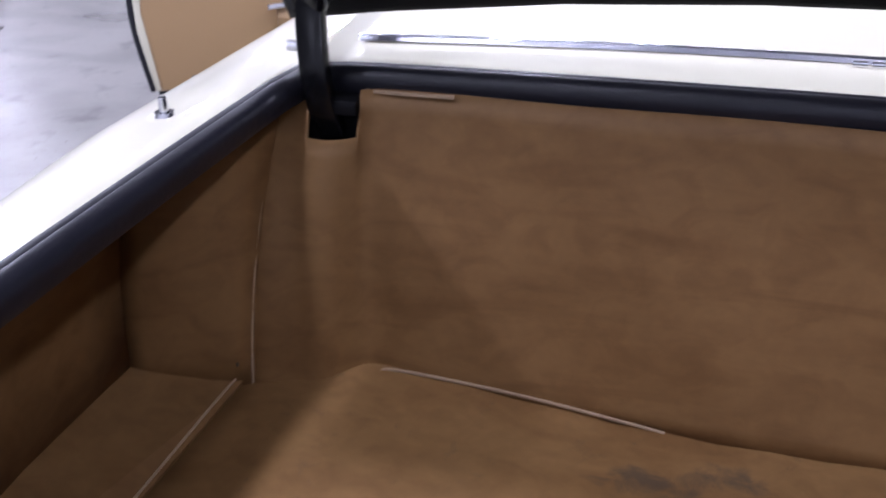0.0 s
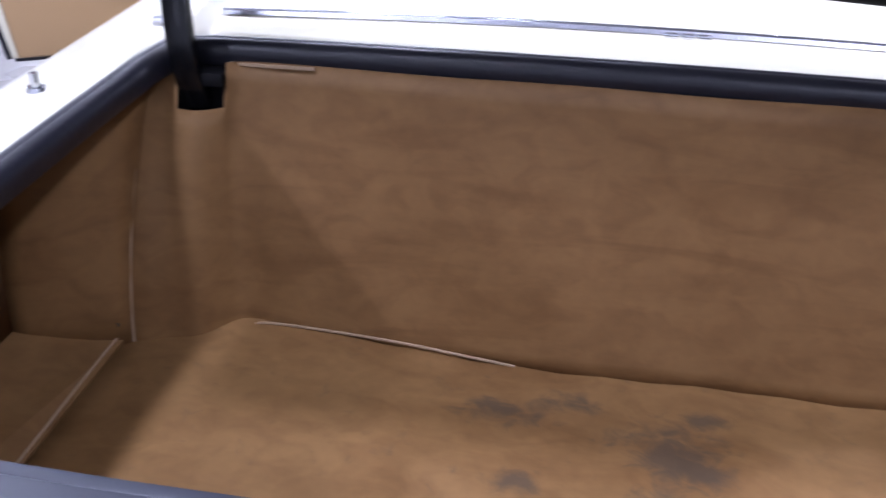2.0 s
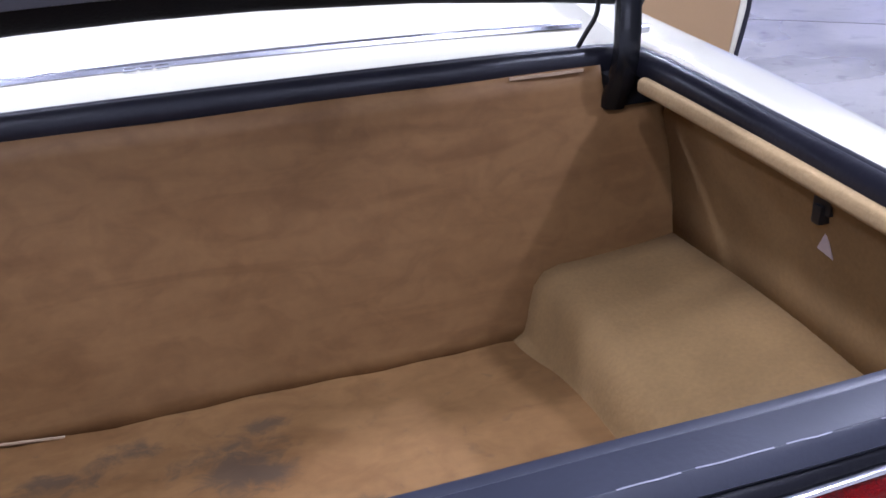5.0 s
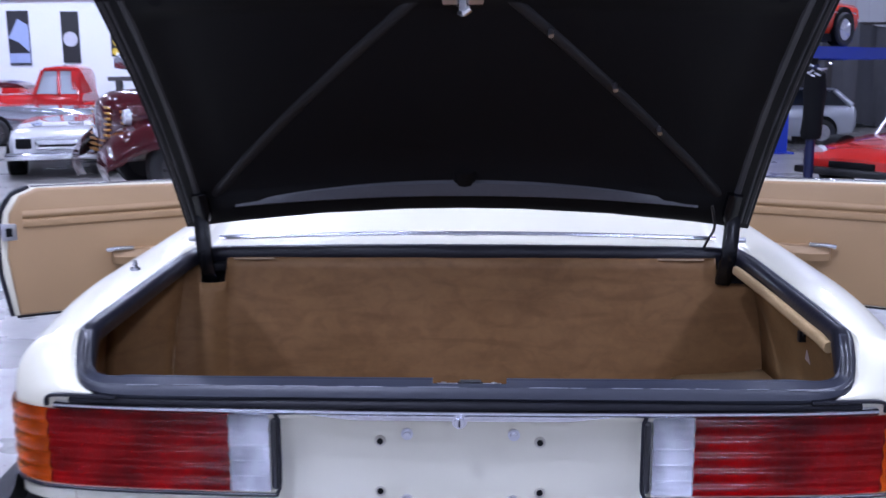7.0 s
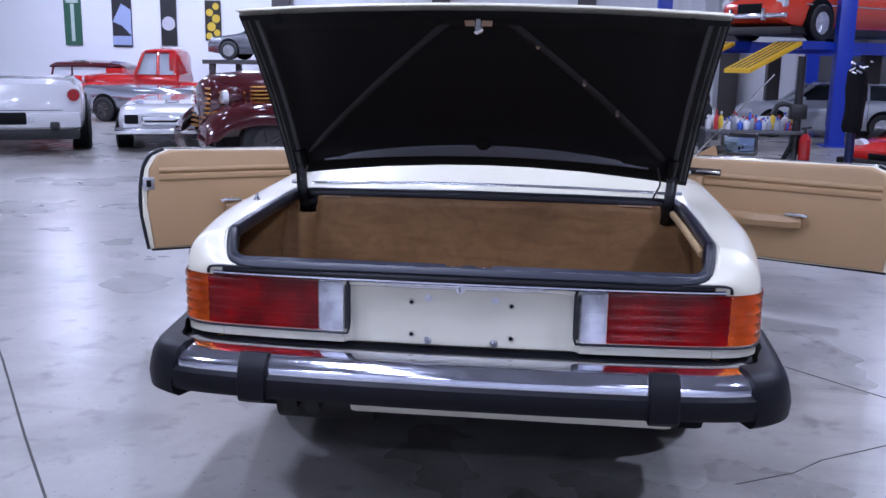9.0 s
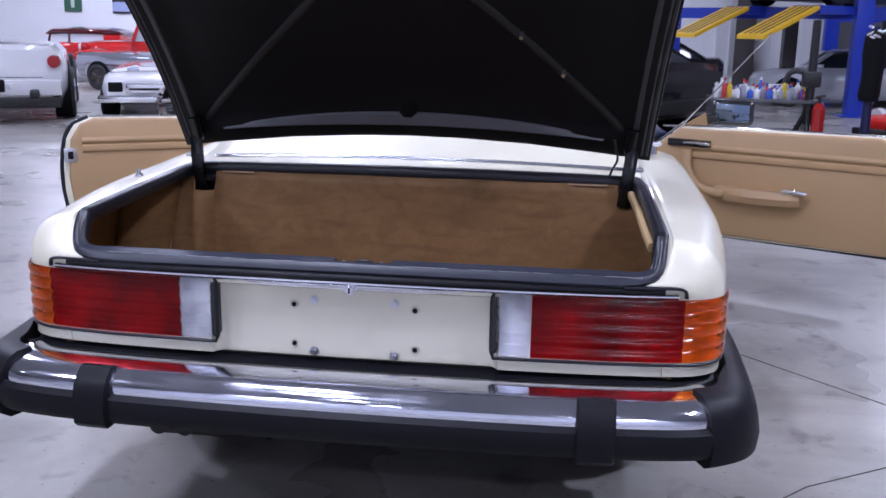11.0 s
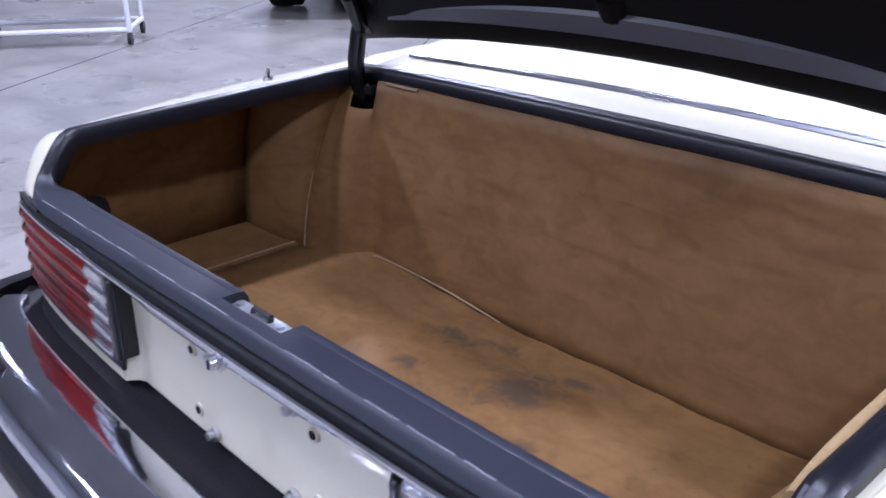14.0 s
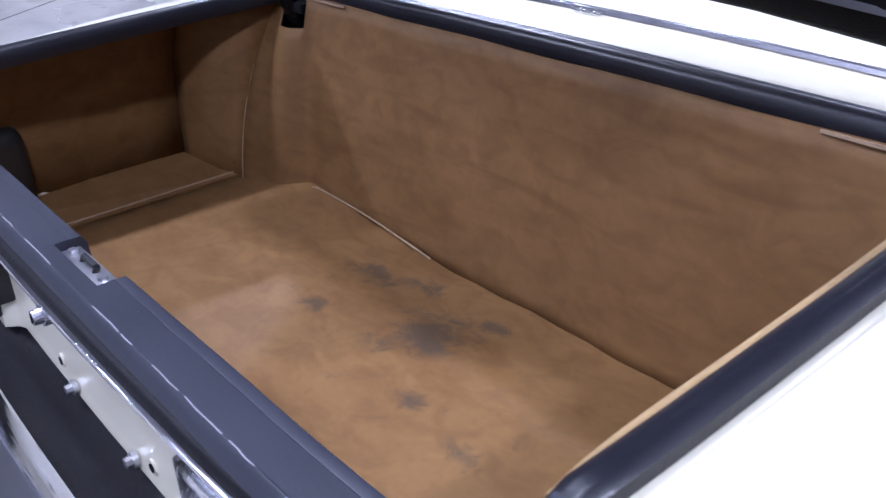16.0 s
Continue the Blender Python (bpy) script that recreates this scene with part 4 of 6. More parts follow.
def lid_pt(u, s, d):
    """u: -1..1 across, s: 0 hinge end .. 1 free end, d: metres out of the underside."""
    w = 0.722 + 0.045 * s
    bow = (0.018 * s + 0.058 * (1 - s) ** 3) * (1 - u * u)
    return Vector((u * w, 0, 0)) + LB + LD * (s * LL + bow) + LN * (d - 0.030 * math.sin(math.pi * s) - 0.018 * (1 - u * u))


bm = bmesh.new()
rows = []
us = [-1.0, -0.995, -0.985, -0.96, -0.9, -0.7, -0.45, -0.2, 0, 0.2, 0.45, 0.7, 0.9, 0.96, 0.985, 0.995, 1.0]
ss = [0, 0.01, 0.03, 0.1, 0.25, 0.4, 0.55, 0.7, 0.85, 0.95, 0.985, 1.0, 1.012]
for s in ss:
    rows.append([lid_pt(u, s, -0.012 + (0.02 if s > 1 else 0)) for u in us])
loft(bm, rows)
skin = part("lid_skin", bm, CREAM, lid, "cream painted outer skin of the lid")
mod = skin.modifiers.new("skin", "SOLIDIFY")
mod.thickness, mod.offset = 0.006, 0
# inner frame: flange round the edge, deep recess within, diagonal ribs
bm = bmesh.new()
rows = []
us = [-0.996, -0.97, -0.93, -0.89, -0.86, -0.8, -0.5, -0.2, 0, 0.2, 0.5, 0.8, 0.86, 0.89, 0.93, 0.97, 0.996]
ss = [0.012, 0.03, 0.075, 0.10, 0.125, 0.15, 0.3, 0.5, 0.7, 0.86, 0.885, 0.915, 0.95, 0.985]
for s in ss:
    row = []
    for u in us:
        e = min(1, (1 - abs(u)) / 0.14)
        f = min(1, (s - 0.0) / 0.15, (1 - s) / 0.115)
        deep = smooth01((min(e, f) - 0.62) / 0.38)
        row.append(lid_pt(u, s, 0.014 - 0.017 * deep - 0.008 * smooth01((0.25 - min(e, f)) / 0.25)))
    rows.append(row)
loft(bm, rows)
part("inner_frame", bm, LIDBLACK, lid, "satin black inner frame of the lid")


def lid_rib(name, a, b, w, h, material=LIDBLACK, label=""):
    """A pressed rib on the underside, from (u, s) to (u, s)."""
    bm = bmesh.new()
    rings = []
    n = 10
    for i in range(n + 1):
        t = i / n
        u, s = a[0] + (b[0] - a[0]) * t, a[1] + (b[1] - a[1]) * t
        d = lid_pt(b[0], b[1], 0) - lid_pt(a[0], a[1], 0)
        side = d.normalized().cross(LN).normalized()
        c = lid_pt(u, s, -0.006)
        rings.append([c + side * x * w + LN * z * h for x, z in ((-0.5, 0), (-0.42, 0.6), (-0.25, 0.95), (0, 1), (0.25, 0.95), (0.42, 0.6), (0.5, 0))])
    loft(bm, rings)
    part(name, bm, material, lid, label)


RIBGREY = mat("satin_rib_black", (0.009, 0.009, 0.011), 0.55, grain=0.3, scale=200, bump=0.2)
lid_rib("diagonal_rib", (-0.87, 0.13), (-0.13, 0.91), 0.029, 0.010, RIBGREY, "diagonal pressed rib")
lid_rib("diagonal_rib", (0.87, 0.13), (0.13, 0.91), 0.029, 0.010, RIBGREY, "diagonal pressed rib")
lid_rib("centre_gusset", (0.0, 0.09), (0.0, 0.19), 0.06, 0.017)
# lighter ledge along the hinge end
bm = bmesh.new()
loft(bm, [[lid_pt(u, s, d) for s, d in ((0.082, 0.012), (0.092, 0.018), (0.100 + 0.040 * (1 - (u / 0.82) ** 2), 0.008), (0.104 + 0.042 * (1 - (u / 0.82) ** 2), -0.004))] for u in [-0.8 + 1.6 * i / 20 for i in range(21)]])
part("hinge_ledge", bm, mat("satin_black_ledge", (0.08, 0.08, 0.09), 0.36, grain=0.2, scale=90), lid, "satin ledge along the hinge side")
FLANGE = mat("satin_lid_flange", (0.034, 0.034, 0.038), 0.52, grain=0.3, scale=90, stain=0.3, stain_scale=5, bump=0.1)
for sx in (-1, 1):
    bm = bmesh.new()
    loft(bm, [[lid_pt(sx * u, s, d) for u, d in ((0.905, 0.006), (0.915, 0.0155), (0.928, 0.0165), (0.936, 0.010), (0.950, 0.010), (0.958, 0.0165), (0.968, 0.012), (0.980, 0.016), (0.997, -0.004))] for s in [0.04 + 0.92 * k / 16 for k in range(17)]])
    part("side_flange", bm, FLANGE, lid, "satin grey-black pressed flange")
bm = bmesh.new()
pl = [lid_pt(u, s, 0.012) for u, s in ((-0.055, 0.90), (0.055, 0.90), (0.06, 0.955), (0.05, 0.965), (-0.05, 0.965), (-0.06, 0.955))]
plate(bm, pl, 0.004, LN)
latch = part("lid_latch", bm, STEEL, lid, "bare steel lid latch", smooth=False)
bm = bmesh.new()
rod(bm, lid_pt(0, 0.93, 0.012), lid_pt(0, 0.905, 0.05), 0.014, 0.012, 10)
rod(bm, lid_pt(0.0, 0.905, 0.05), lid_pt(0.02, 0.92, 0.045), 0.008, 0.008, 8)
part("latch_hook", bm, CHROME, latch)
for u, s in ((-0.16, 0.94), (0.15, 0.94), (-0.83, 0.955), (0.85, 0.955)):
    bm = bmesh.new()
    rod(bm, lid_pt(u, s, 0.0), lid_pt(u, s, 0.014), 0.016, seg=12)
    part("drain_hole", bm, DARKGAP, lid)
for u, s in ((0.246, 0.795), (0.455, 0.585), (0.617, 0.41)):
    bm = bmesh.new()
    rod(bm, lid_pt(u, s, 0.0), lid_pt(u, s, 0.022), 0.006, seg=8)
    part("bolt", bm, STEEL, lid, "small bright bolt")
# lid badge bar and hinges
for sx, hx0, hx1 in ((-1, 0.600, 0.672), (1, 0.628, 0.745)):
    h = new("lid_hinge")
    h.parent = car
    h["label"] = "black goose-neck lid hinge"
    # solid black blocks stand in for the shade inside the hinge well
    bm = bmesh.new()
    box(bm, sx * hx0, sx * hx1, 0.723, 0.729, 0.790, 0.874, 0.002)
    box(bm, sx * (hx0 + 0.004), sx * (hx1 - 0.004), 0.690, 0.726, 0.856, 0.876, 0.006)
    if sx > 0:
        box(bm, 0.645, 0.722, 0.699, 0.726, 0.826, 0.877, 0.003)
    part("hinge_well_shade", bm, DARKGAP, h, "black blocks in place of the shaded hinge well")
    bm = bmesh.new()
    sweep(bm, spline([(sx * 0.648, 0.712, 0.826), (sx * 0.652, 0.694, 0.872), (sx * 0.657, 0.692, 0.92), (sx * 0.664, 0.708, 0.98), lid_pt(sx * 0.905, 0.10, 0.035), lid_pt(sx * 0.91, 0.17, 0.022)], 6), round_profile(0.038, 0.024, 0.008, 2), up=(0, -1, 0.3))
    part("hinge_arm", bm, ARMBLACK, h, "glossy black hinge arm")
    bm = bmesh.new()
    rod(bm, (sx * 0.65, 0.712, 0.935), (sx * 0.70, 0.712, 0.935), 0.007, seg=10)
    part("hinge_pin", bm, STEEL, h)
bm = bmesh.new()
sweep(bm, spline([(0.60, 0.755, 0.89), (0.612, 0.735, 0.93), (0.625, 0.725, 0.965), lid_pt(0.84, 0.12, 0.03)], 6), round_profile(0.007, 0.007, 0.003, 2), up=(0, -1, 0.1))
part("lamp_cable", bm, BLACK, car, "thin black cable")

for sx in (-1, 1):
    bm = bmesh.new()
    rod(bm, (sx * 0.745, 1.16, 0.925), (sx * 0.745, 1.16, 0.955), 0.032, 0.026, 18)
    box(bm, sx * 0.745 - 0.012, sx * 0.745 + 0.045, 1.15, 1.17, 0.952, 0.966, 0.004)
    part("top_latch", bm, CHROME, car, "round chrome soft-top latch")

# chrome trim and badge on the deck, antenna
bm = bmesh.new()
sweep(bm, [(-0.66 + 1.32 * i / 16, 0.862 - 0.012 * ((i - 8) / 8) ** 2, deck_z(-0.66 + 1.32 * i / 16, 0.858) + 0.003) for i in range(17)], [(0.008, -0.002), (0.006, 0.004), (0.0, 0.006), (-0.006, 0.004), (-0.008, -0.002)])
part("deck_trim", bm, WORNCHROME, car, "chrome deck trim")
for x in (-0.022, 0.0, 0.022):
    bm = bmesh.new()
    box(bm, x - 0.009, x + 0.009, 0.846, 0.858, deck_z(0, 0.85), deck_z(0, 0.85) + 0.006, 0.002)
    part("badge_bar", bm, CHROME, car)
bm = bmesh.new()
rod(bm, (-0.784, 0.552, 0.866), (-0.784, 0.552, 0.882), 0.016, 0.014, 18)
ant = part("antenna", bm, BLACK, car, "retracted antenna with chrome tip")
bm = bmesh.new()
rod(bm, (-0.784, 0.552, 0.882), (-0.784, 0.552, 0.893), 0.0135, 0.011, 18)
rod(bm, (-0.784, 0.552, 0.893), (-0.784, 0.552, 0.910), 0.006, 0.005, 12)
part("antenna_tip", bm, CHROME, ant)

# ---- doors ----
def door(sx, hinge, free):
    d = new("car_door")
    d.parent = car
    d["label"] = "open cream car door with tan vinyl trim"
    h, f = Vector((*hinge, 0)), Vector((*free, 0))
    ax = (f - h).normalized()
    L = (f - h).length
    nin = Vector((-ax.y, ax.x, 0))
    if nin.y > 0:
        nin = -nin

    def P(a, z, o):
        """a metres from the hinge, height z, o out of the trim."""
        q = h + ax * a + nin * o
        return Vector((q.x, q.y, 0.34 + (z - 0.34) * 0.915))

    def solid(name, outline, o0, o1, material, parent=d, label="", rnd=0.0):
        bm = bmesh.new()
        ca = sum(a for a, z in outline) / len(outline)
        cz = sum(z for a, z in outline) / len(outline)
        rings = [[P(a, z, o0) for a, z in outline], [P(a, z, o1 - rnd) for a, z in outline]]
        if rnd:
            rings.append([P(a + (ca - a) * min(0.5, rnd * 0.4 / max(abs(a - ca), 0.02)), z + (cz - z) * min(0.5, rnd * 0.4 / max(abs(z - cz), 0.02)), o1 - rnd * 0.3) for a, z in outline])
            rings.append([P(a + (ca - a) * min(0.7, rnd / max(abs(a - ca), 0.02)), z + (cz - z) * min(0.7, rnd / max(abs(z - cz), 0.02)), o1) for a, z in outline])
        loft(bm, rings, closed=True, caps=True)
        return part(name, bm, material, parent, label)

    edge = [(L - 0.13, 0.932), (L - 0.06, 0.90), (L - 0.02, 0.83), (L, 0.70), (L, 0.55), (L - 0.03, 0.345)]
    shell = [(0.0, 0.33), (0.0, 0.77), (0.04, 0.82), (0.16, 0.915)] + edge
    solid("door_shell", shell, -0.13, -0.004, CREAM, label="cream painted door shell", rnd=0.01)
    trim = [(0.03, 0.355), (0.02, 0.765), (0.05, 0.81), (0.165, 0.908), (L - 0.15, 0.93), (L - 0.085, 0.90), (L - 0.04, 0.82), (L - 0.022, 0.62), (L - 0.05, 0.352)]
    t = solid("trim_panel", trim, -0.004, 0.022, TAN, label="tan vinyl door trim", rnd=0.012)
    for z, hh in ((0.815, 0.032), (0.775, 0.040)):
        bm = bmesh.new()
        sweep(bm, [P(a, z, 0.022) for a in (0.24, 0.5, 0.8, L - 0.09)], [(0.0, -hh / 2), (0.0, hh / 2), (0.010, hh / 2 - 0.008), (0.012, 0), (0.010, -hh / 2 + 0.008)] if sx * 1 > 0 else [(0.0, -hh / 2), (0.0, hh / 2), (-0.010, hh / 2 - 0.008), (-0.012, 0), (-0.010, -hh / 2 + 0.008)])
        part("padded_roll", bm, TAN, t)
    # armrest with pull and chrome end
    bm = bmesh.new()
    rings = []
    for a, w, z0, z1 in ((0.36, 0.02, 0.56, 0.62), (0.42, 0.06, 0.55, 0.625), (0.55, 0.075, 0.55, 0.62), (0.72, 0.075, 0.555, 0.625), (0.78, 0.06, 0.56, 0.63)):
        rings.append([P(a, z0, 0.0), P(a, z0, w), P(a, (z0 + z1) / 2, w + 0.012), P(a, z1, w), P(a, z1, 0.0)])
    loft(bm, rings, closed=True, caps=True)
    arm = part("armrest", bm, TAN, d, "tan padded armrest")
    bm = bmesh.new()
    sweep(bm, [P(0.70, 0.634, 0.07), P(0.77, 0.638, 0.078), P(0.80, 0.63, 0.06)], round_profile(0.03, 0.02, 0.008, 2))
    part("armrest_end", bm, CHROME, arm, "chrome armrest end")
    bm = bmesh.new()
    sweep(bm, spline([P(0.22, 0.80, 0.03), P(0.23, 0.70, 0.05), P(0.30, 0.61, 0.06), P(0.42, 0.585, 0.06)], 5), round_profile(0.04, 0.03, 0.012, 2), up=tuple(nin))
    part("pull_strap", bm, TAN, d, "curved tan pull strap")
    bm = bmesh.new()
    box(bm, -0.11, 0.11, -0.006, 0.006, -0.018, 0.018, 0.005, m=Matrix.Translation(P(0.22, 0.835, 0.03)) @ Matrix.Rotation(math.atan2(ax.y, ax.x), 4, "Z"))
    hp = part("handle_plate", bm, GLOSSBLACK, d, "black recessed inside handle plate")
    bm = bmesh.new()
    sweep(bm, [P(0.20, 0.835, 0.038), P(0.25, 0.84, 0.055), P(0.33, 0.838, 0.05)], round_profile(0.022, 0.014, 0.005, 2))
    part("door_handle", bm, CHROME, hp, "chrome inside handle")
    # map pocket at the hinge end
    solid("map_pocket", [(0.05, 0.37), (0.05, 0.53), (0.28, 0.53), (0.33, 0.44), (0.30, 0.37)], 0.0, 0.065, TAN, label="tan map pocket", rnd=0.02)
    # seal and lock on the free edge
    bm = bmesh.new()
    sweep(bm, spline([P(a + 0.004, z, -0.02) for a, z in edge], 3), round_profile(0.022, 0.018, 0.006, 2), up=tuple(nin))
    part("door_seal", bm, RUBBER, d, "black rubber door seal")
    bm = bmesh.new()
    sweep(bm, spline([P(a + 0.004, z, -0.07) for a, z in edge[:4]], 3), round_profile(0.016, 0.012, 0.004, 2), up=tuple(nin))
    part("edge_trim", bm, CHROME, d, "chrome edge trim")
    bm = bmesh.new()
    box(bm, -0.03, 0.03, -0.01, 0.01, -0.035, 0.035, 0.006, m=Matrix.Translation(P(L - 0.035, 0.74, 0.015)) @ Matrix.Rotation(math.atan2(ax.y, ax.x), 4, "Z"))
    lk = part("door_lock", bm, STEEL, d, "steel door lock")
    bm = bmesh.new()
    box(bm, -0.012, 0.012, -0.012, 0.012, -0.018, 0.018, 0.003, m=Matrix.Translation(P(L - 0.035, 0.74, 0.02)) @ Matrix.Rotation(math.atan2(ax.y, ax.x), 4, "Z"))
    part("lock_slot", bm, DARKGAP, lk)
    # chrome belt line and bottom seal
    bm = bmesh.new()
    sweep(bm, [P(0.06, 0.912, -0.03), P(0.5, 0.927, -0.03), P(L - 0.13, 0.932, -0.03)], round_profile(0.02, 0.012, 0.004, 2))
    part("belt_trim", bm, CHROME, d)
    bm = bmesh.new()
    sweep(bm, [P(0.02, 0.343, -0.02), P(L - 0.04, 0.343, -0.02)], round_profile(0.02, 0.02, 0.006, 2))
    part("bottom_seal", bm, RUBBER, d)
    return d, P


dr, PR = door(1, (0.88, 2.80), (1.985, 2.245))
dl, PL = door(-1, (-0.88, 2.72), (-1.925, 2.11))
# quarter trim, glass edge and mirror on the driver's far door
bm = bmesh.new()
sweep(bm, [PR(0.0, 0.775, 0.0), PR(0.18, 0.94, 0.0)], round_profile(0.02, 0.014, 0.004, 2), up=(0, -1, 0))
sweep(bm, [PR(0.18, 0.94, 0.0), PR(0.56, 1.42, -0.02)], round_profile(0.007, 0.006, 0.002, 1), up=(0, -1, 0))
part("window_edge", bm, CHROME, dr, "thin chrome window edge")
bm = bmesh.new()
plate(bm, [PR(0.17, 0.925, -0.02), PR(0.29, 0.93, -0.02), PR(0.275, 0.995, -0.02)], 0.01, (0, -1, 0))
part("quarter_trim", bm, TAN, dr, smooth=False)
mirror = new("door_mirror")
mirror.parent = dr
mirror["label"] = "black door mirror"
mm = Matrix.Translation(PR(0.38, 0.995, -0.10)) @ Matrix.Rotation(radians(-12), 4, "Z")
bm = bmesh.new()
box(bm, -0.10, 0.10, 0.0, 0.09, -0.062, 0.062, 0.025, 3, m=mm)
part("mirror_shell", bm, GLOSSBLACK, mirror)
bm = bmesh.new()
box(bm, -0.080, 0.080, -0.004, 0.004, -0.043, 0.043, 0.003, m=mm)
part("mirror_glass", bm, MIRROR, mirror, "bluish mirror glass")
bm = bmesh.new()
rod(bm, PR(0.20, 0.94, -0.06), PR(0.32, 0.97, -0.07), 0.03, 0.025)
part("mirror_foot", bm, GLOSSBLACK, mirror)

# ---- floor joints and cracks ----
JOINT = mat("dark_joint_filler", (0.05, 0.048, 0.045), 0.8, grain=0.3, scale=50)


def joint(name, pts, w):
    bm = bmesh.new()
    loft(bm, [[(p[0] - w, p[1], 0.0), (p[0] - w * 0.6, p[1], 0.0025), (p[0] + w * 0.6, p[1], 0.0025), (p[0] + w, p[1], 0.0)] for p in pts])
    ob = part(name, bm, JOINT, None, smooth=False)
    tagged(ob, "dark filled joint in the concrete floor", "floor joint", kind="structure")


joint("floor_joint", [(-1.0, -0.45), (-1.64, 0.41), (-2.24, 1.24), (-4.19, 3.76), (-5.66, 5.66), (-8.5, 9.4)], 0.006)
joint("floor_joint", [(-4.4, 0.0), (-5.85, 2.01), (-8.33, 5.57), (-10, 8.0)], 0.006)
joint("floor_joint", [(0.95, 2.12), (1.25, 1.82), (1.69, 1.35), (2.5, 0.5), (4.0, -1.0)], 0.005)
joint("floor_crack", [(0.9, 0.4), (1.12, 0.525), (1.24, 0.645), (1.52, 0.82), (1.9, 1.0), (2.6, 1.4)], 0.003)
joint("floor_crack", [(2.9, 4.28), (3.235, 4.06), (3.5, 3.87), (4.4, 3.2)], 0.005)

# ---- upper wall, columns, posters ----
bm = bmesh.new()
box(bm, X0, -5.9, Y1 - 0.12, Y1 - 0.002, 3.05, CEIL, 0.0)
setting("upper_wall", bm, TRUSS, "dark upper wall under the roof", "wall")
for i, x in enumerate((-6.6, -2.6, 0.9, 4.3, 8.0)):
    bm = bmesh.new()
    box(bm, x - 0.16, x + 0.16, Y1 - 0.4, Y1 - 0.125, 0, CEIL, 0.0)
    box(bm, x - 0.22, x + 0.22, Y1 - 0.42, Y1 - 0.38, 0, CEIL, 0.0)
    setting("column", bm, TRUSS, "dark brown steel wall column", "column")
for x, y, w in ((6.05, 15.95, 0.15), (4.35, 16.2, 0.12)):
    bm = bmesh.new()
    box(bm, x - w, x + w, y - w, y + w, 0, 1.55, 0.02)
    box(bm, x - w * 1.5, x + w * 1.5, y - w * 1.5, y + w * 1.5, 0, 0.03)
    setting("column", bm, TRUSS, "dark steel upright under the lift", "column")
bm = bmesh.new()
for k in range(60):
    x = -5.6 + k * 0.32
    box(bm, x, x + 0.05, Y1 - 0.03, Y1 - 0.001, 0.0, CEIL)
setting("wall_ribs", bm, WALLWHITE, "white ribbed metal wall sheeting", "wall")
bm = bmesh.new()
box(bm, -6.6, X1, Y1 - 0.42, Y1 - 0.2, 3.35, 3.6)
setting("wall_girder", bm, TRUSS, "dark horizontal steel girder", "girder")

POSTER_BASE = [((0.03, 0.10, 0.06), (0.45, 0.55, 0.5), 0), ((0.015, 0.015, 0.02), (0.30, 0.36, 0.56), 1), ((0.012, 0.012, 0.014), (0.5, 0.5, 0.55), 2), ((0.02, 0.018, 0.012), (0.60, 0.42, 0.04), 3)]
for (x0, x1, z0, z1), (base, mark, k) in zip(((-11.95, -11.5, 1.53, 2.76), (-10.70, -10.2, 1.5, 2.72), (-9.45, -9.05, 1.55, 2.70), (-8.32, -7.92, 1.68, 2.64)), POSTER_BASE):
    s = (Y1 - 0.03 + 2.48) / 22.48
    x0, x1 = 0.16 + (x0 - 0.16) * s, 0.16 + (x1 - 0.16) * s
    z0, z1 = 1.38 + (z0 - 1.38) * s, 1.38 + (z1 - 1.38) * s
    p = thing("wall_banner", "tall printed banner on the white wall", "banner", "wall banners")
    bm = bmesh.new()
    box(bm, x0, x1, Y1 - 0.035, Y1 - 0.004, z0, z1, 0.004)
    part("banner_sheet", bm, mat("banner_ground", base, 0.5, grain=0.2, scale=6), p, ("dark green", "black and blue", "black", "black and yellow")[k] + " banner sheet", smooth=False)
    cx, cz, w, h = (x0 + x1) / 2, (z0 + z1) / 2, x1 - x0, z1 - z0
    PRINT = mat("banner_print", mark, 0.5, grain=0.2, scale=8)
    bars, discs = [], []
    if k == 0:
        bars = [(cx - w * 0.1, cx + w * 0.1, z0 + 0.1, z1 - 0.24), (cx - w * 0.35, cx + w * 0.35, z1 - 0.22, z1 - 0.12)]
    elif k == 1:
        bm = bmesh.new()
        plate(bm, [(x0 + 0.01, Y1 - 0.04, cz), (cx, Y1 - 0.04, cz - 0.1), (x1 - 0.01, Y1 - 0.04, cz - 0.35), (x1 - 0.01, Y1 - 0.04, cz + 0.3), (cx, Y1 - 0.04, cz + 0.45)], 0.003, (0, -1, 0))
        part("banner_mark", bm, PRINT, p, smooth=False)
        bars = [(x0 + 0.01, x1 - 0.01, z0 + 0.05, z0 + 0.28)]
    elif k == 2:
        discs = [(0, -0.04, 0.42)]
    else:
        discs = [(-0.2, 0.2, 0.22), (0.2, 0.05, 0.25), (-0.1, -0.15, 0.27), (0.25, -0.3, 0.2), (0.2, 0.35, 0.2), (-0.25, -0.38, 0.2)]
    for xa, xb, za, zb in bars:
        bm = bmesh.new()
        box(bm, xa, xb, Y1 - 0.042, Y1 - 0.036, za, zb)
        part("banner_mark", bm, PRINT, p, smooth=False)
    for n, (dx, dz, r) in enumerate(discs):
        bm = bmesh.new()
        rod(bm, (cx + dx * w, Y1 - 0.042 - 0.002 * n, cz + dz * h), (cx + dx * w, Y1 - 0.037, cz + dz * h), w * r, seg=20)
        part("banner_mark", bm, PRINT, p, smooth=False)

# ---- vehicles in the hall ----
def paint(name, c, rough=0.22):
    return mat(name, c, rough, grain=0.05, scale=20, stain=0.05, stain_scale=2, coat=1.0, spread=0.03)


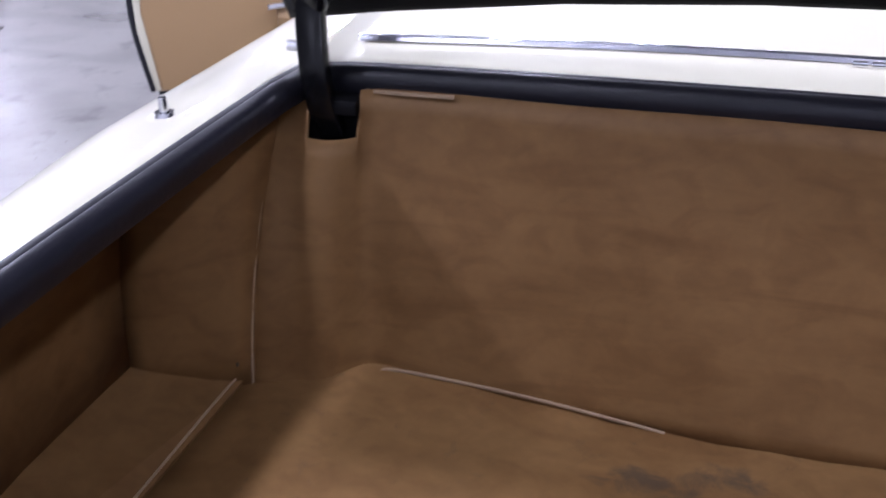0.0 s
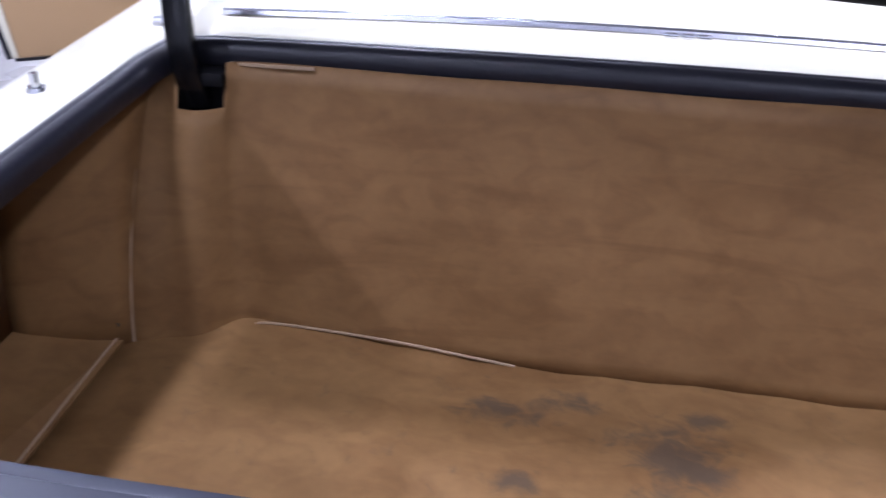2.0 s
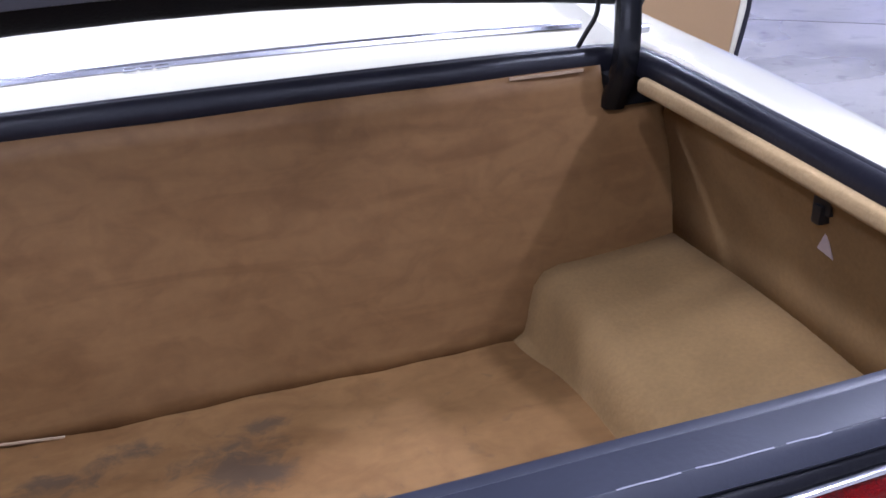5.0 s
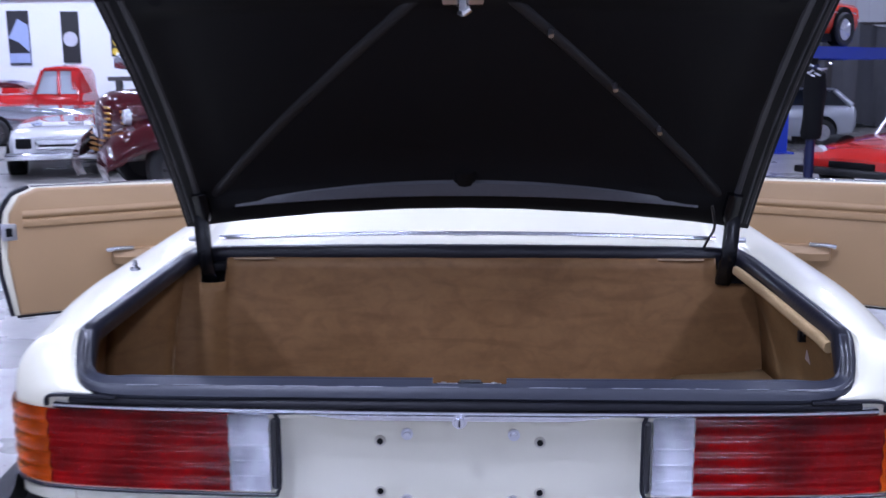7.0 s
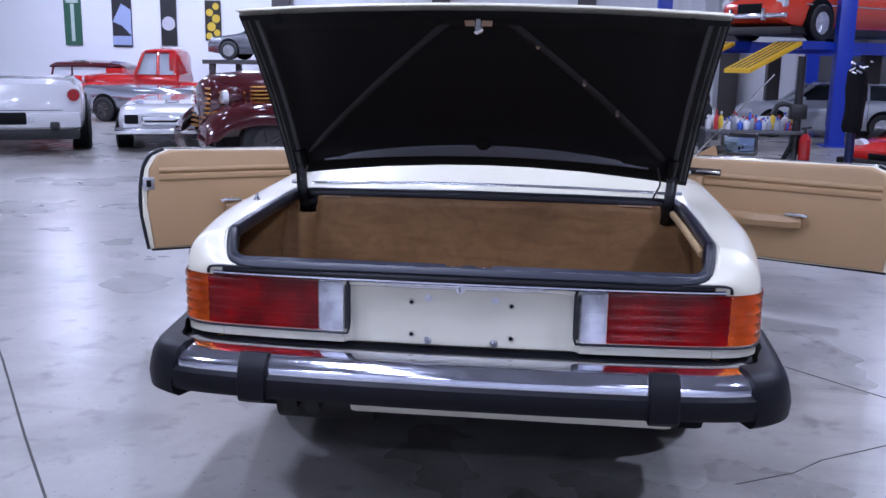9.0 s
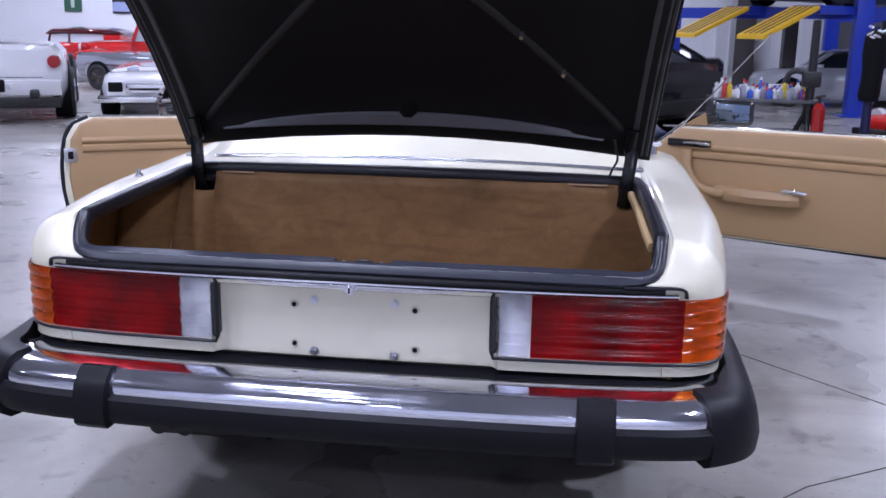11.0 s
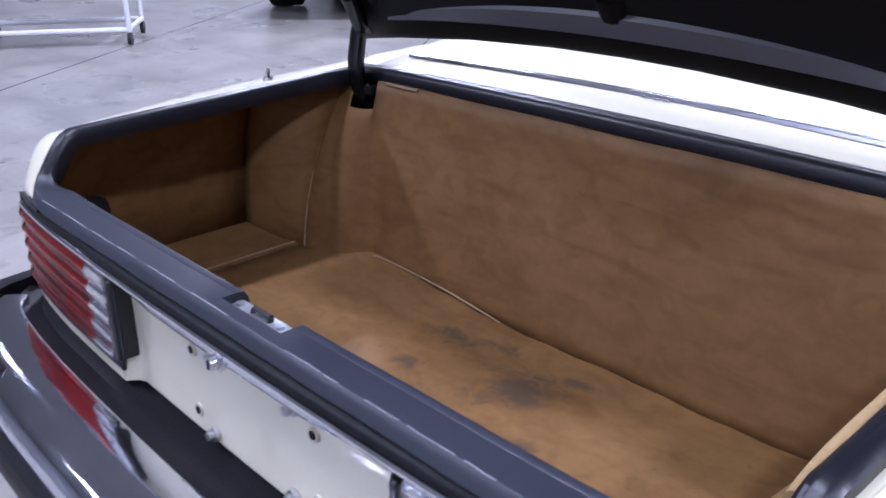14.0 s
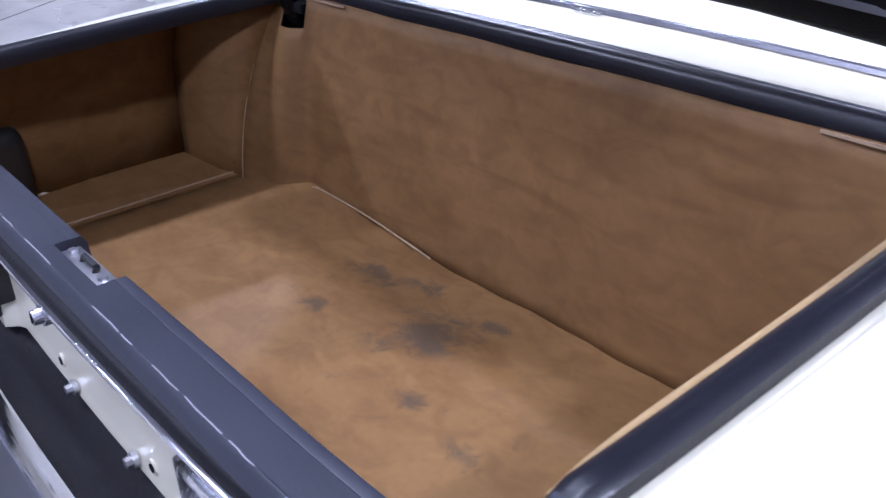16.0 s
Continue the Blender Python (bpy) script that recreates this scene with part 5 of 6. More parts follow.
P_RED = paint("red_car_paint", (0.36, 0.012, 0.012), 0.15)
P_BRIGHTRED = paint("bright_red_car_paint", (0.55, 0.02, 0.015), 0.16)
P_ORANGE = paint("orange_red_car_paint", (0.68, 0.05, 0.02))
P_MAROON = paint("maroon_car_paint", (0.05, 0.003, 0.006), 0.12)
P_SILVER = mat("silver_car_paint", (0.25, 0.26, 0.29), 0.22, 0.7, grain=0.05, scale=20, coat=1.0)
P_LIGHT = mat("light_silver_paint", (0.40, 0.42, 0.48), 0.16, 0.75, grain=0.05, scale=20, coat=0.8)
P_WHITE = paint("white_car_paint", (0.55, 0.55, 0.57))
P_BLUE = paint("blue_car_paint", (0.012, 0.04, 0.55))
P_BLACK = mat("black_car_paint", (0.006, 0.006, 0.008), 0.16, spec=0.3, grain=0.05, scale=20, coat=0.25)
LAMPGLASS = mat("headlamp_glass", (0.75, 0.77, 0.8), 0.08, 0.4)
TAILRED = mat("red_lamp_plastic", (0.30, 0.008, 0.010), 0.15, coat=0.5)
GRILLEGOLD = mat("brass_grille", (0.55, 0.28, 0.06), 0.35, 0.6)


def body_ring(y, w, z0, z1, crown=0.03, tuck=0.9):
    half = [(w * tuck, z0), (w, z0 + (z1 - z0) * 0.25), (w * 1.01, z0 + (z1 - z0) * 0.6), (w * 0.97, z0 + (z1 - z0) * 0.88), (w * 0.86, z1), (w * 0.45, z1 + crown * 0.7)]
    return [(-x, y, z) for x, z in half] + [(0, y, z1 + crown)] + [(x, y, z) for x, z in reversed(half)]


def vehicle(name, label, colour, m, body, cabin=None, wheels=(), wheel_r=0.32, track=0.72, roof=None, head=None, tail=None, bars=(), extra=None, category="car", rim=None, panes=None):
    """A car from sections (y, half width, bottom, top), rear at y = 0, front at +y."""
    v = thing(name, label, category, "cars in the hall", m)
    bm = bmesh.new()
    loft(bm, [body_ring(*s) for s in body], closed=True, caps=True)
    part("body", bm, colour, v)
    if cabin:
        bm = bmesh.new()
        loft(bm, [[(-wb, y, z0), (-wt, yt, z1), (0, yt, z1 + 0.02), (wt, yt, z1), (wb, y, z0)] for y, wb, z0, yt, wt, z1 in cabin], closed=True, caps=True)
        part("window_glass", bm, panes or DARKGLASS, v, "car windows")
        bm = bmesh.new()
        loft(bm, [[(-wt - 0.02, yt, z1 - 0.03), (-wt * 0.9, yt, z1 + 0.02), (0, yt, z1 + 0.05), (wt * 0.9, yt, z1 + 0.02), (wt + 0.02, yt, z1 - 0.03)] for y, wb, z0, yt, wt, z1 in cabin], closed=True, caps=True)
        part("roof", bm, roof or colour, v)
        for i in (0, len(cabin) // 2, len(cabin) - 1):
            y, wb, z0, yt, wt, z1 = cabin[i]
            for sx in (-1, 1):
                bm = bmesh.new()
                rod(bm, (sx * wb, y, z0 - 0.02), (sx * wt * 1.01, yt, z1), 0.035, 0.03, 8)
                part("pillar", bm, roof or colour, v)
    for y in wheels:
        for sx in (-1, 1):
            out = 1.01 * max(s[1] for s in body) + 0.006
            wheel(v, sx * (out - 0.058), y, wheel_r, 0.2, sx, rim)
            bm = bmesh.new()
            rod(bm, (sx * (track - 0.05), y, wheel_r + 0.05), (sx * out, y, wheel_r + 0.05), wheel_r + 0.045, wheel_r + 0.045, 28)
            part("wheel_arch", bm, DARKGAP, v)
    for sx in (-1, 1):
        if head:
            x, y, z, r = head
            bm = bmesh.new()
            rod(bm, (sx * x, y - 0.06, z), (sx * x, y + 0.02, z), r * 1.12, r, 20)
            part("headlamp", bm, LAMPGLASS, v, "round glass headlamp")
        if tail:
            x, y, z, w, h = tail
            bm = bmesh.new()
            if w == h:
                rod(bm, (sx * x, y + 0.05, z), (sx * x, y - 0.025, z), w * 0.55, w * 0.48, 20)
            else:
                box(bm, sx * x - w / 2, sx * x + w / 2, y - 0.02, y + 0.06, z - h / 2, z + h / 2, 0.015)
            part("tail_lamp", bm, TAILRED, v, "red tail lamp")
    for nm, mt, b6 in bars:
        bm = bmesh.new()
        box(bm, *b6, min(0.03, 0.3 * min(abs(b6[1] - b6[0]), abs(b6[3] - b6[2]), abs(b6[5] - b6[4]))))
        part(nm, bm, mt, v)
    if extra:
        extra(v)
    return v


def heading(x, y, dx, dy, size=1.0):
    """Pose of a vehicle whose rear middle stands at x, y and whose nose points along dx, dy."""
    return pose(x, y, 0, 0, 0, math.degrees(math.atan2(dy, dx)) - 90) @ Matrix.Scale(size, 4)


# silver-white coupe seen from behind, round tail lamps
vehicle("parked_coupe", "silver white car with round red tail lamps", P_WHITE, heading(-6.92, 9.17, -0.47, 0.88, 1.03),
        [(0.0, 0.74, 0.34, 0.90), (0.06, 0.82, 0.30, 0.96), (0.35, 0.88, 0.26, 0.99), (1.2, 0.90, 0.22, 1.0), (2.6, 0.87, 0.22, 0.95), (3.8, 0.86, 0.22, 0.88), (4.3, 0.78, 0.28, 0.74), (4.42, 0.62, 0.34, 0.6)],
        None, (0.85, 3.5), 0.34, 0.75,
        tail=(0.745, 0.0, 0.78, 0.16, 0.16),
        bars=(("rear_bumper", P_WHITE, (-0.82, 0.82, -0.09, 0.1, 0.36, 0.56)), ("plate_recess", DARKGAP, (-0.17, 0.17, -0.10, 0.0, 0.40, 0.56)), ("underside", BLACK, (-0.8, 0.8, 0.0, 0.5, 0.2, 0.34)), ("reversing_lamp", LAMPGLASS, (-0.255, -0.185, -0.105, 0.0, 0.44, 0.52)), ("reversing_lamp", LAMPGLASS, (0.185, 0.255, -0.105, 0.0, 0.44, 0.52)), ("exhaust_tip", BLACK, (0.44, 0.56, -0.12, 0.1, 0.34, 0.44)), ("boot_edge", DARKGAP, (-0.6, 0.6, -0.004, 0.02, 0.58, 0.588))))

# black classic seen from behind with a chrome bumper
vehicle("parked_muscle_car", "black classic car with wide chrome rear bumper", P_BLACK, heading(-6.17, 4.80, -0.66, 0.75),
        [(0.0, 0.84, 0.42, 0.92), (0.05, 0.90, 0.36, 0.98), (0.6, 0.93, 0.3, 1.0), (2.5, 0.93, 0.28, 0.98), (4.4, 0.92, 0.3, 0.94), (4.9, 0.86, 0.38, 0.86)],
        [(1.0, 0.76, 0.98, 1.5, 0.6, 1.34), (2.0, 0.78, 0.98, 2.0, 0.62, 1.38), (3.0, 0.76, 0.97, 2.6, 0.60, 1.36)], (0.95, 3.9), 0.34, 0.74,
        tail=(0.72, -0.03, 0.78, 0.24, 0.075),
        bars=(("rear_bumper", CHROME, (-0.96, 0.96, -0.14, 0.06, 0.43, 0.65)), ("tail_panel", CHROME, (-0.80, 0.80, -0.03, 0.03, 0.90, 0.93)), ("plate_recess", DARKGAP, (-0.17, 0.17, -0.16, 0.0, 0.46, 0.60)), ("tail_panel", CHROME, (-0.58, 0.58, -0.03, 0.03, 0.74, 0.82)), ("underside", BLACK, (-0.85, 0.85, 0.1, 1.5, 0.22, 0.38))))

vehicle("parked_small_car", "small red car parked by the far wall", P_RED, heading(-10.6, 11.9, -0.6, 0.8),
        [(0.0, 0.66, 0.34, 0.85), (0.1, 0.76, 0.3, 0.95), (1.0, 0.82, 0.25, 0.95), (3.0, 0.8, 0.25, 0.88), (3.9, 0.7, 0.3, 0.75)],
        [(0.3, 0.68, 0.94, 0.8, 0.55, 1.36), (1.2, 0.7, 0.94, 1.3, 0.56, 1.42), (2.2, 0.68, 0.9, 1.8, 0.54, 1.36)], (0.75, 3.1), 0.31, 0.68, tail=(0.6, 0.0, 0.75, 0.14, 0.2))

# silver saloon, nose towards the open floor
def saloon(colour, label, m, extra=None, closed=True, rim=None):
    return vehicle("parked_saloon", label, colour, m,
            [(0.0, 0.72, 0.4, 0.9), (0.1, 0.84, 0.32, 0.98), (1.0, 0.9, 0.24, 1.0), (2.6, 0.91, 0.22, 0.98), (3.6, 0.9, 0.22, 0.94), (4.4, 0.86, 0.24, 0.82), (4.7, 0.72, 0.3, 0.66), (4.78, 0.55, 0.34, 0.55)],
            [(0.7, 0.74, 0.98, 1.4, 0.58, 1.36), (1.8, 0.78, 0.99, 1.9, 0.62, 1.45), (2.6, 0.78, 0.98, 2.4, 0.62, 1.44), (3.5, 0.74, 0.94, 2.7, 0.58, 1.37)] if closed else None, (0.95, 3.85), 0.34, 0.77,
            head=(0.62, 4.58, 0.70, 0.11), tail=(0.7, 0.0, 0.78, 0.24, 0.14),
            rim=rim, bars=(("grille", DARKGAP, (-0.42, 0.42, 4.7, 4.79, 0.42, 0.60)), ("lower_grille", DARKGAP, (-0.6, 0.6, 4.68, 4.76, 0.28, 0.38)), ("chrome_bar", CHROME, (-0.44, 0.44, 4.77, 4.81, 0.59, 0.62))), extra=extra)


def swelling_wings(v):
    """Bulbous wings over the wheels."""
    for sx in (-1, 1):
        for y, ln, h in ((3.85, 0.78, 0.40), (0.95, 0.72, 0.38)):
            bm = bmesh.new()
            bmesh.ops.create_uvsphere(bm, u_segments=24, v_segments=14, radius=1, matrix=pose(sx * 0.70, y, 0.52) @ Matrix.Diagonal((0.235, ln, h, 1)))
            part("wing", bm, P_LIGHT, v, "glossy swelling wing")


saloon(P_LIGHT, "silver open sports car with glossy curved wings", heading(-9.2, 16.6, 0.9, -0.43, 0.9) @ Matrix.Diagonal((1, 1, 0.80, 1)), extra=swelling_wings, closed=False, rim=TRUSS)
# white classic with a chrome front
vehicle("parked_classic", "white classic car with heavy chrome grille", P_WHITE, heading(-6.5, 13.68, 0.35, -0.94, 0.8) @ Matrix.Diagonal((1, 1, 0.84, 1)),
        [(0.0, 0.75, 0.4, 0.9), (0.1, 0.86, 0.32, 0.98), (1.0, 0.9, 0.26, 1.0), (2.8, 0.9, 0.26, 0.98), (4.0, 0.88, 0.28, 0.95), (4.5, 0.84, 0.36, 0.88), (4.62, 0.76, 0.42, 0.78)],
        None, (0.95, 3.7), 0.33, 0.74,
        bars=(("front_bumper", CHROME, (-0.9, 0.9, 4.6, 4.78, 0.38, 0.52)), ("grille", CHROME, (-0.45, 0.45, 4.6, 4.68, 0.56, 0.76)), ("grille_gap", DARKGAP, (-0.4, 0.4, 4.66, 4.7, 0.62, 0.66)), ("headlamp_recess", DARKGAP, (-0.74, -0.50, 4.5, 4.64, 0.58, 0.78)), ("headlamp_recess", DARKGAP, (0.50, 0.74, 4.5, 4.64, 0.58, 0.78))))


def old_truck(name, label, colour, m, cab=True, louvres=True, bed=True, drop=0.0):
    """A 1930s-40s truck: narrow rounded hood, separate wings, upright cab. Nose at +y."""
    v = thing(name, label, "truck", "cars in the hall", m)
    bm = bmesh.new()
    loft(bm, [[(w * math.cos(a) if abs(math.cos(a)) > 1e-6 else 0, y, z0 + (z1 - drop - z0) * max(0.0, math.sin(a)) ** 0.45) for a in [math.pi * k / 14 for k in range(15)]] for y, w, z0, z1 in ((2.1, 0.62, 0.5, 1.20), (2.6, 0.56, 0.45, 1.20), (3.2, 0.47, 0.42, 1.18), (3.6, 0.40, 0.40, 1.14), (3.72, 0.34, 0.42, 1.06), (3.76, 0.22, 0.46, 0.98))], closed=True, caps=True)
    part("hood", bm, colour, v, "long rounded hood")
    for sx in (-1, 1):
        bm = bmesh.new()
        prof = [(p.x, p.y) for p in spline([(2.25, 0.40, 0), (2.45, 0.56, 0), (2.7, 0.76, 0), (3.0, 0.87, 0), (3.3, 0.88, 0), (3.6, 0.80, 0), (3.80, 0.64, 0), (3.88, 0.48, 0), (3.87, 0.34, 0), (3.82, 0.2, 0)], 4)]
        loft(bm, [[(sx * x, y, 0.30 + (z - 0.30) * 0.90 + dz * min(1.0, max(0.25, (z - 0.30) / 0.4))) for x, dz in ((0.42, 0.02), (0.55, 0.03), (0.70, 0.0), (0.78, -0.035), (0.83, -0.10), (0.855, -0.18), (0.855, -0.26), (0.83, -0.26), (0.80, -0.15), (0.70, -0.06), (0.55, -0.04))] for y, z in prof], closed=True, caps=True)
        part("front_wing", bm, colour, v, "bulbous front wing")
        wheel(v, sx * 0.66, 3.1, 0.33, 0.18, sx, TRUSS)
        wheel(v, sx * 0.70, 0.7, 0.33, 0.18, sx, TRUSS)
        bm = bmesh.new()
        bmesh.ops.create_uvsphere(bm, u_segments=18, v_segments=12, radius=0.105, matrix=pose(sx * 0.50, 3.46, 0.88) @ Matrix.Diagonal((0.85, 1.35, 1.15, 1)))
        hl = part("headlamp", bm, colour, v, "painted headlamp pod")
        bm = bmesh.new()
        rod(bm, (sx * 0.50, 3.54, 0.88), (sx * 0.50, 3.60, 0.88), 0.092, 0.075, 20)
        part("headlamp_glass", bm, LAMPGLASS, hl)
        if louvres:
            for k in range(4):
                bm = bmesh.new()
                box(bm, sx * 0.47, sx * 0.60, 2.25, 3.25, 0.86 + 0.045 * k, 0.875 + 0.045 * k, 0.003)
                part("louvre", bm, GRILLEGOLD, v)
            for k in range(9):
                bm = bmesh.new()
                z = 0.50 + 0.058 * k
                box(bm, sx * 0.06, sx * 0.36, 3.70, 3.775 - 0.006 * k, z, z + 0.022, 0.004)
                part("grille_bar", bm, GRILLEGOLD, v)
            for k in range(8):
                bm = bmesh.new()
                z = 0.50 + 0.06 * k
                box(bm, sx * 0.30, sx * 0.455, 3.3, 3.6, z, z + 0.022, 0.004)
                part("grille_bar", bm, GRILLEGOLD, v)
        bm = bmesh.new()
        box(bm, sx * 0.50, sx * 0.86, -0.2, 2.3, 0.30, 0.36, 0.02)
        part("running_board", bm, colour, v)
    if cab:
        bm = bmesh.new()
        loft(bm, [body_ring(y, w, 0.4, z - drop) for y, w, z in ((1.0, 0.70, 1.15), (1.05, 0.74, 1.2), (2.1, 0.72, 1.2), (2.2, 0.66, 1.18))], closed=True, caps=True)
        part("cab", bm, colour, v)
        bm = bmesh.new()
        loft(bm, [[(-wb, y, 1.18 - drop), (-wt, yt, 1.60), (wt, yt, 1.60), (wb, y, 1.18 - drop)] for y, wb, yt, wt in ((1.08, 0.66, 1.16, 0.56), (1.6, 0.68, 1.6, 0.58), (2.12, 0.64, 1.92, 0.54))], closed=True, caps=True)
        part("cab_glass", bm, mat("pale_cab_glass", (0.35, 0.38, 0.42), 0.08), v)
        bm = bmesh.new()
        loft(bm, [body_ring(y, w, 1.56, z) for y, w, z in ((1.06, 0.50, 1.62), (1.14, 0.60, 1.68), (1.6, 0.62, 1.71), (1.9, 0.58, 1.67), (1.98, 0.50, 1.60))], closed=True, caps=True)
        part("cab_roof", bm, colour, v)
        bm = bmesh.new()
        loft(bm, [body_ring(y, w, 1.14 - drop, z) for y, w, z in ((1.02, 0.58, 1.52), (1.07, 0.645, 1.61), (1.24, 0.66, 1.65))], closed=True, caps=True)
        part("cab_back", bm, colour, v)
        for sx in (-1, 1):
            for y, yt in ((1.08, 1.14), (1.55, 1.55), (2.14, 1.93)):
                bm = bmesh.new()
                rod(bm, (sx * 0.68, y, 1.16 - drop), (sx * 0.58, yt, 1.60), 0.05, 0.04, 8)
                part("cab_pillar", bm, colour, v)
        bm = bmesh.new()
        loft(bm, [body_ring(y, 0.72, 0.5, 0.98 - drop) for y in ((-0.9, -0.2, 0.4, 0.98) if bed else (0.3, 0.98))], closed=True, caps=True)
        part("cargo_bed", bm, colour, v)
    if bed:
        bm = bmesh.new()
        box(bm, -0.85, 0.85, 3.80, 3.90, 0.42, 0.52, 0.03)
        part("front_bumper", bm, CHROME, v)
    return v


old_truck("vintage_truck", "maroon 1930s truck with brass coloured grille bars", P_MAROON, heading(-0.99, 10.62, -0.82, -0.57), bed=False)
old_truck("vintage_pickup", "red 1940s pickup truck with rounded cab", P_RED, heading(-7.4, 18.6, -0.99, -0.1, 0.86), louvres=False, drop=0.14)


def turret_roof(v):
    """A deep rounded roof over the side windows, and a solid rear quarter."""
    bm = bmesh.new()
    loft(bm, [body_ring(y, w, 1.20, z, 0.04) for y, w, z in ((0.02, 0.50, 1.24), (0.15, 0.64, 1.32), (0.6, 0.71, 1.38), (1.4, 0.72, 1.39), (2.0, 0.70, 1.36), (2.2, 0.60, 1.27))], closed=True, caps=True)
    part("turret_roof", bm, P_MAROON, v)
    bm = bmesh.new()
    loft(bm, [body_ring(y, w, 0.9, z, 0.02) for y, w, z in ((-0.05, 0.56, 1.02), (0.06, 0.68, 1.22), (0.5, 0.73, 1.25))], closed=True, caps=True)
    part("rear_quarter", bm, P_RED, v)


vehicle("parked_roadster", "dark red vintage saloon by the white wall", P_RED, heading(-9.9, 19.3, -0.99, -0.06, 0.83),
        [(0.0, 0.7, 0.4, 0.90), (0.2, 0.8, 0.3, 0.98), (1.5, 0.82, 0.3, 1.0), (3.0, 0.78, 0.3, 0.96), (4.0, 0.6, 0.35, 0.82)],
        [(0.3, 0.70, 0.98, 0.45, 0.66, 1.24), (0.9, 0.71, 0.98, 0.9, 0.67, 1.27), (1.5, 0.71, 0.99, 1.5, 0.67, 1.27), (2.1, 0.70, 0.97, 2.05, 0.66, 1.24)], (0.8, 3.2), 0.33, 0.7, head=(0.5, 4.0, 0.75, 0.1), roof=P_MAROON, panes=mat("bright_car_window", (0.5, 0.52, 0.56), 0.06, coat=0.5), extra=turret_roof)

# car on a service lift in the far corner
stand = thing("service_rack", "dark steel storage rack carrying a car", "rack")
for x in (-7.5, -5.5):
    for y in (18.2, 20.0):
        bm = bmesh.new()
        box(bm, x - 0.06, x + 0.06, y - 0.06, y + 0.06, 0, 1.2)
        part("rack_post", bm, TRUSS, stand, smooth=False)
bm = bmesh.new()
box(bm, -7.7, -3.6, 18.1, 20.1, 1.15, 1.24)
part("rack_deck", bm, TRUSS, stand, smooth=False)
rk = saloon(P_SILVER, "silver car raised on a storage rack", heading(-4.84, 19.1, -1, 0, 0.62))
rk.location.z = 1.242

# ---- blue lift with the orange-red roadster ----
lift = thing("car_lift", "blue four-post car lift with yellow ramps", "car lift")
LH = Vector((-0.76, -0.65, 0)).normalized()
LS = Vector((-LH.y, LH.x, 0))
for x, y in ((4.96, 13.95), (2.19, 15.6), (8.44, 17.2), (5.74, 18.9)):
    bm = bmesh.new()
    box(bm, x - 0.13, x + 0.13, y - 0.13, y + 0.13, 0, 3.1, 0.015)
    box(bm, x - 0.22, x + 0.22, y - 0.22, y + 0.22, 0, 0.025, 0.004)
    part("lift_post", bm, LIFTBLUE, lift, "blue painted lift post")
LC = Vector((4.06, 14.5, 0))  # under the front axle


def on_lift(a, b, z):
    """a metres ahead of the front axle, b to its left, at height z."""
    q = LC + LH * a + LS * b
    return Vector((q.x, q.y, z))


for b0 in (0.42, -0.92):
    bm = bmesh.new()
    plate(bm, [on_lift(0.65, b0, 1.73), on_lift(0.65, b0 + 0.5, 1.73), on_lift(-4.6, b0 + 0.5, 1.73), on_lift(-4.6, b0, 1.73)], 0.13, (0, 0, 1))
    part("runway", bm, LIFTBLUE, lift, "blue runway", smooth=False)
    bm = bmesh.new()
    plate(bm, [on_lift(0.66, b0, 1.72), on_lift(0.66, b0 + 0.5, 1.72), on_lift(1.9, b0 + 0.5, 1.27), on_lift(1.9, b0, 1.27)], 0.06, (0, 0, 1))
    ramp = part("ramp", bm, LIFTYELLOW, lift, "yellow painted ramp", smooth=False)
    for k in range(4):
        bm = bmesh.new()
        u = b0 + 0.08 + 0.1 * k
        plate(bm, [on_lift(0.7, u, 1.713), on_lift(0.7, u + 0.035, 1.713), on_lift(1.85, u + 0.035, 1.296), on_lift(1.85, u, 1.296)], 0.004, (0, 0, 1))
        part("ramp_strip", bm, TRUSS, ramp, smooth=False)
for (xa, ya), (xb, yb) in (((4.96, 13.95), (2.19, 15.6)), ((8.44, 17.2), (5.74, 18.9)), ((4.96, 13.95), (8.44, 17.2))):
    bm = bmesh.new()
    sweep(bm, [(xa, ya, 1.62), (xb, yb, 1.62)], [(-0.08, -0.09), (0.08, -0.09), (0.08, 0.09), (-0.08, 0.09)])
    part("cross_beam", bm, LIFTBLUE, lift, smooth=False)
BRIGHTRIM = mat("bright_wheel_trim", (0.72, 0.72, 0.76), 0.3, 0.4, grain=0.4, scale=40)
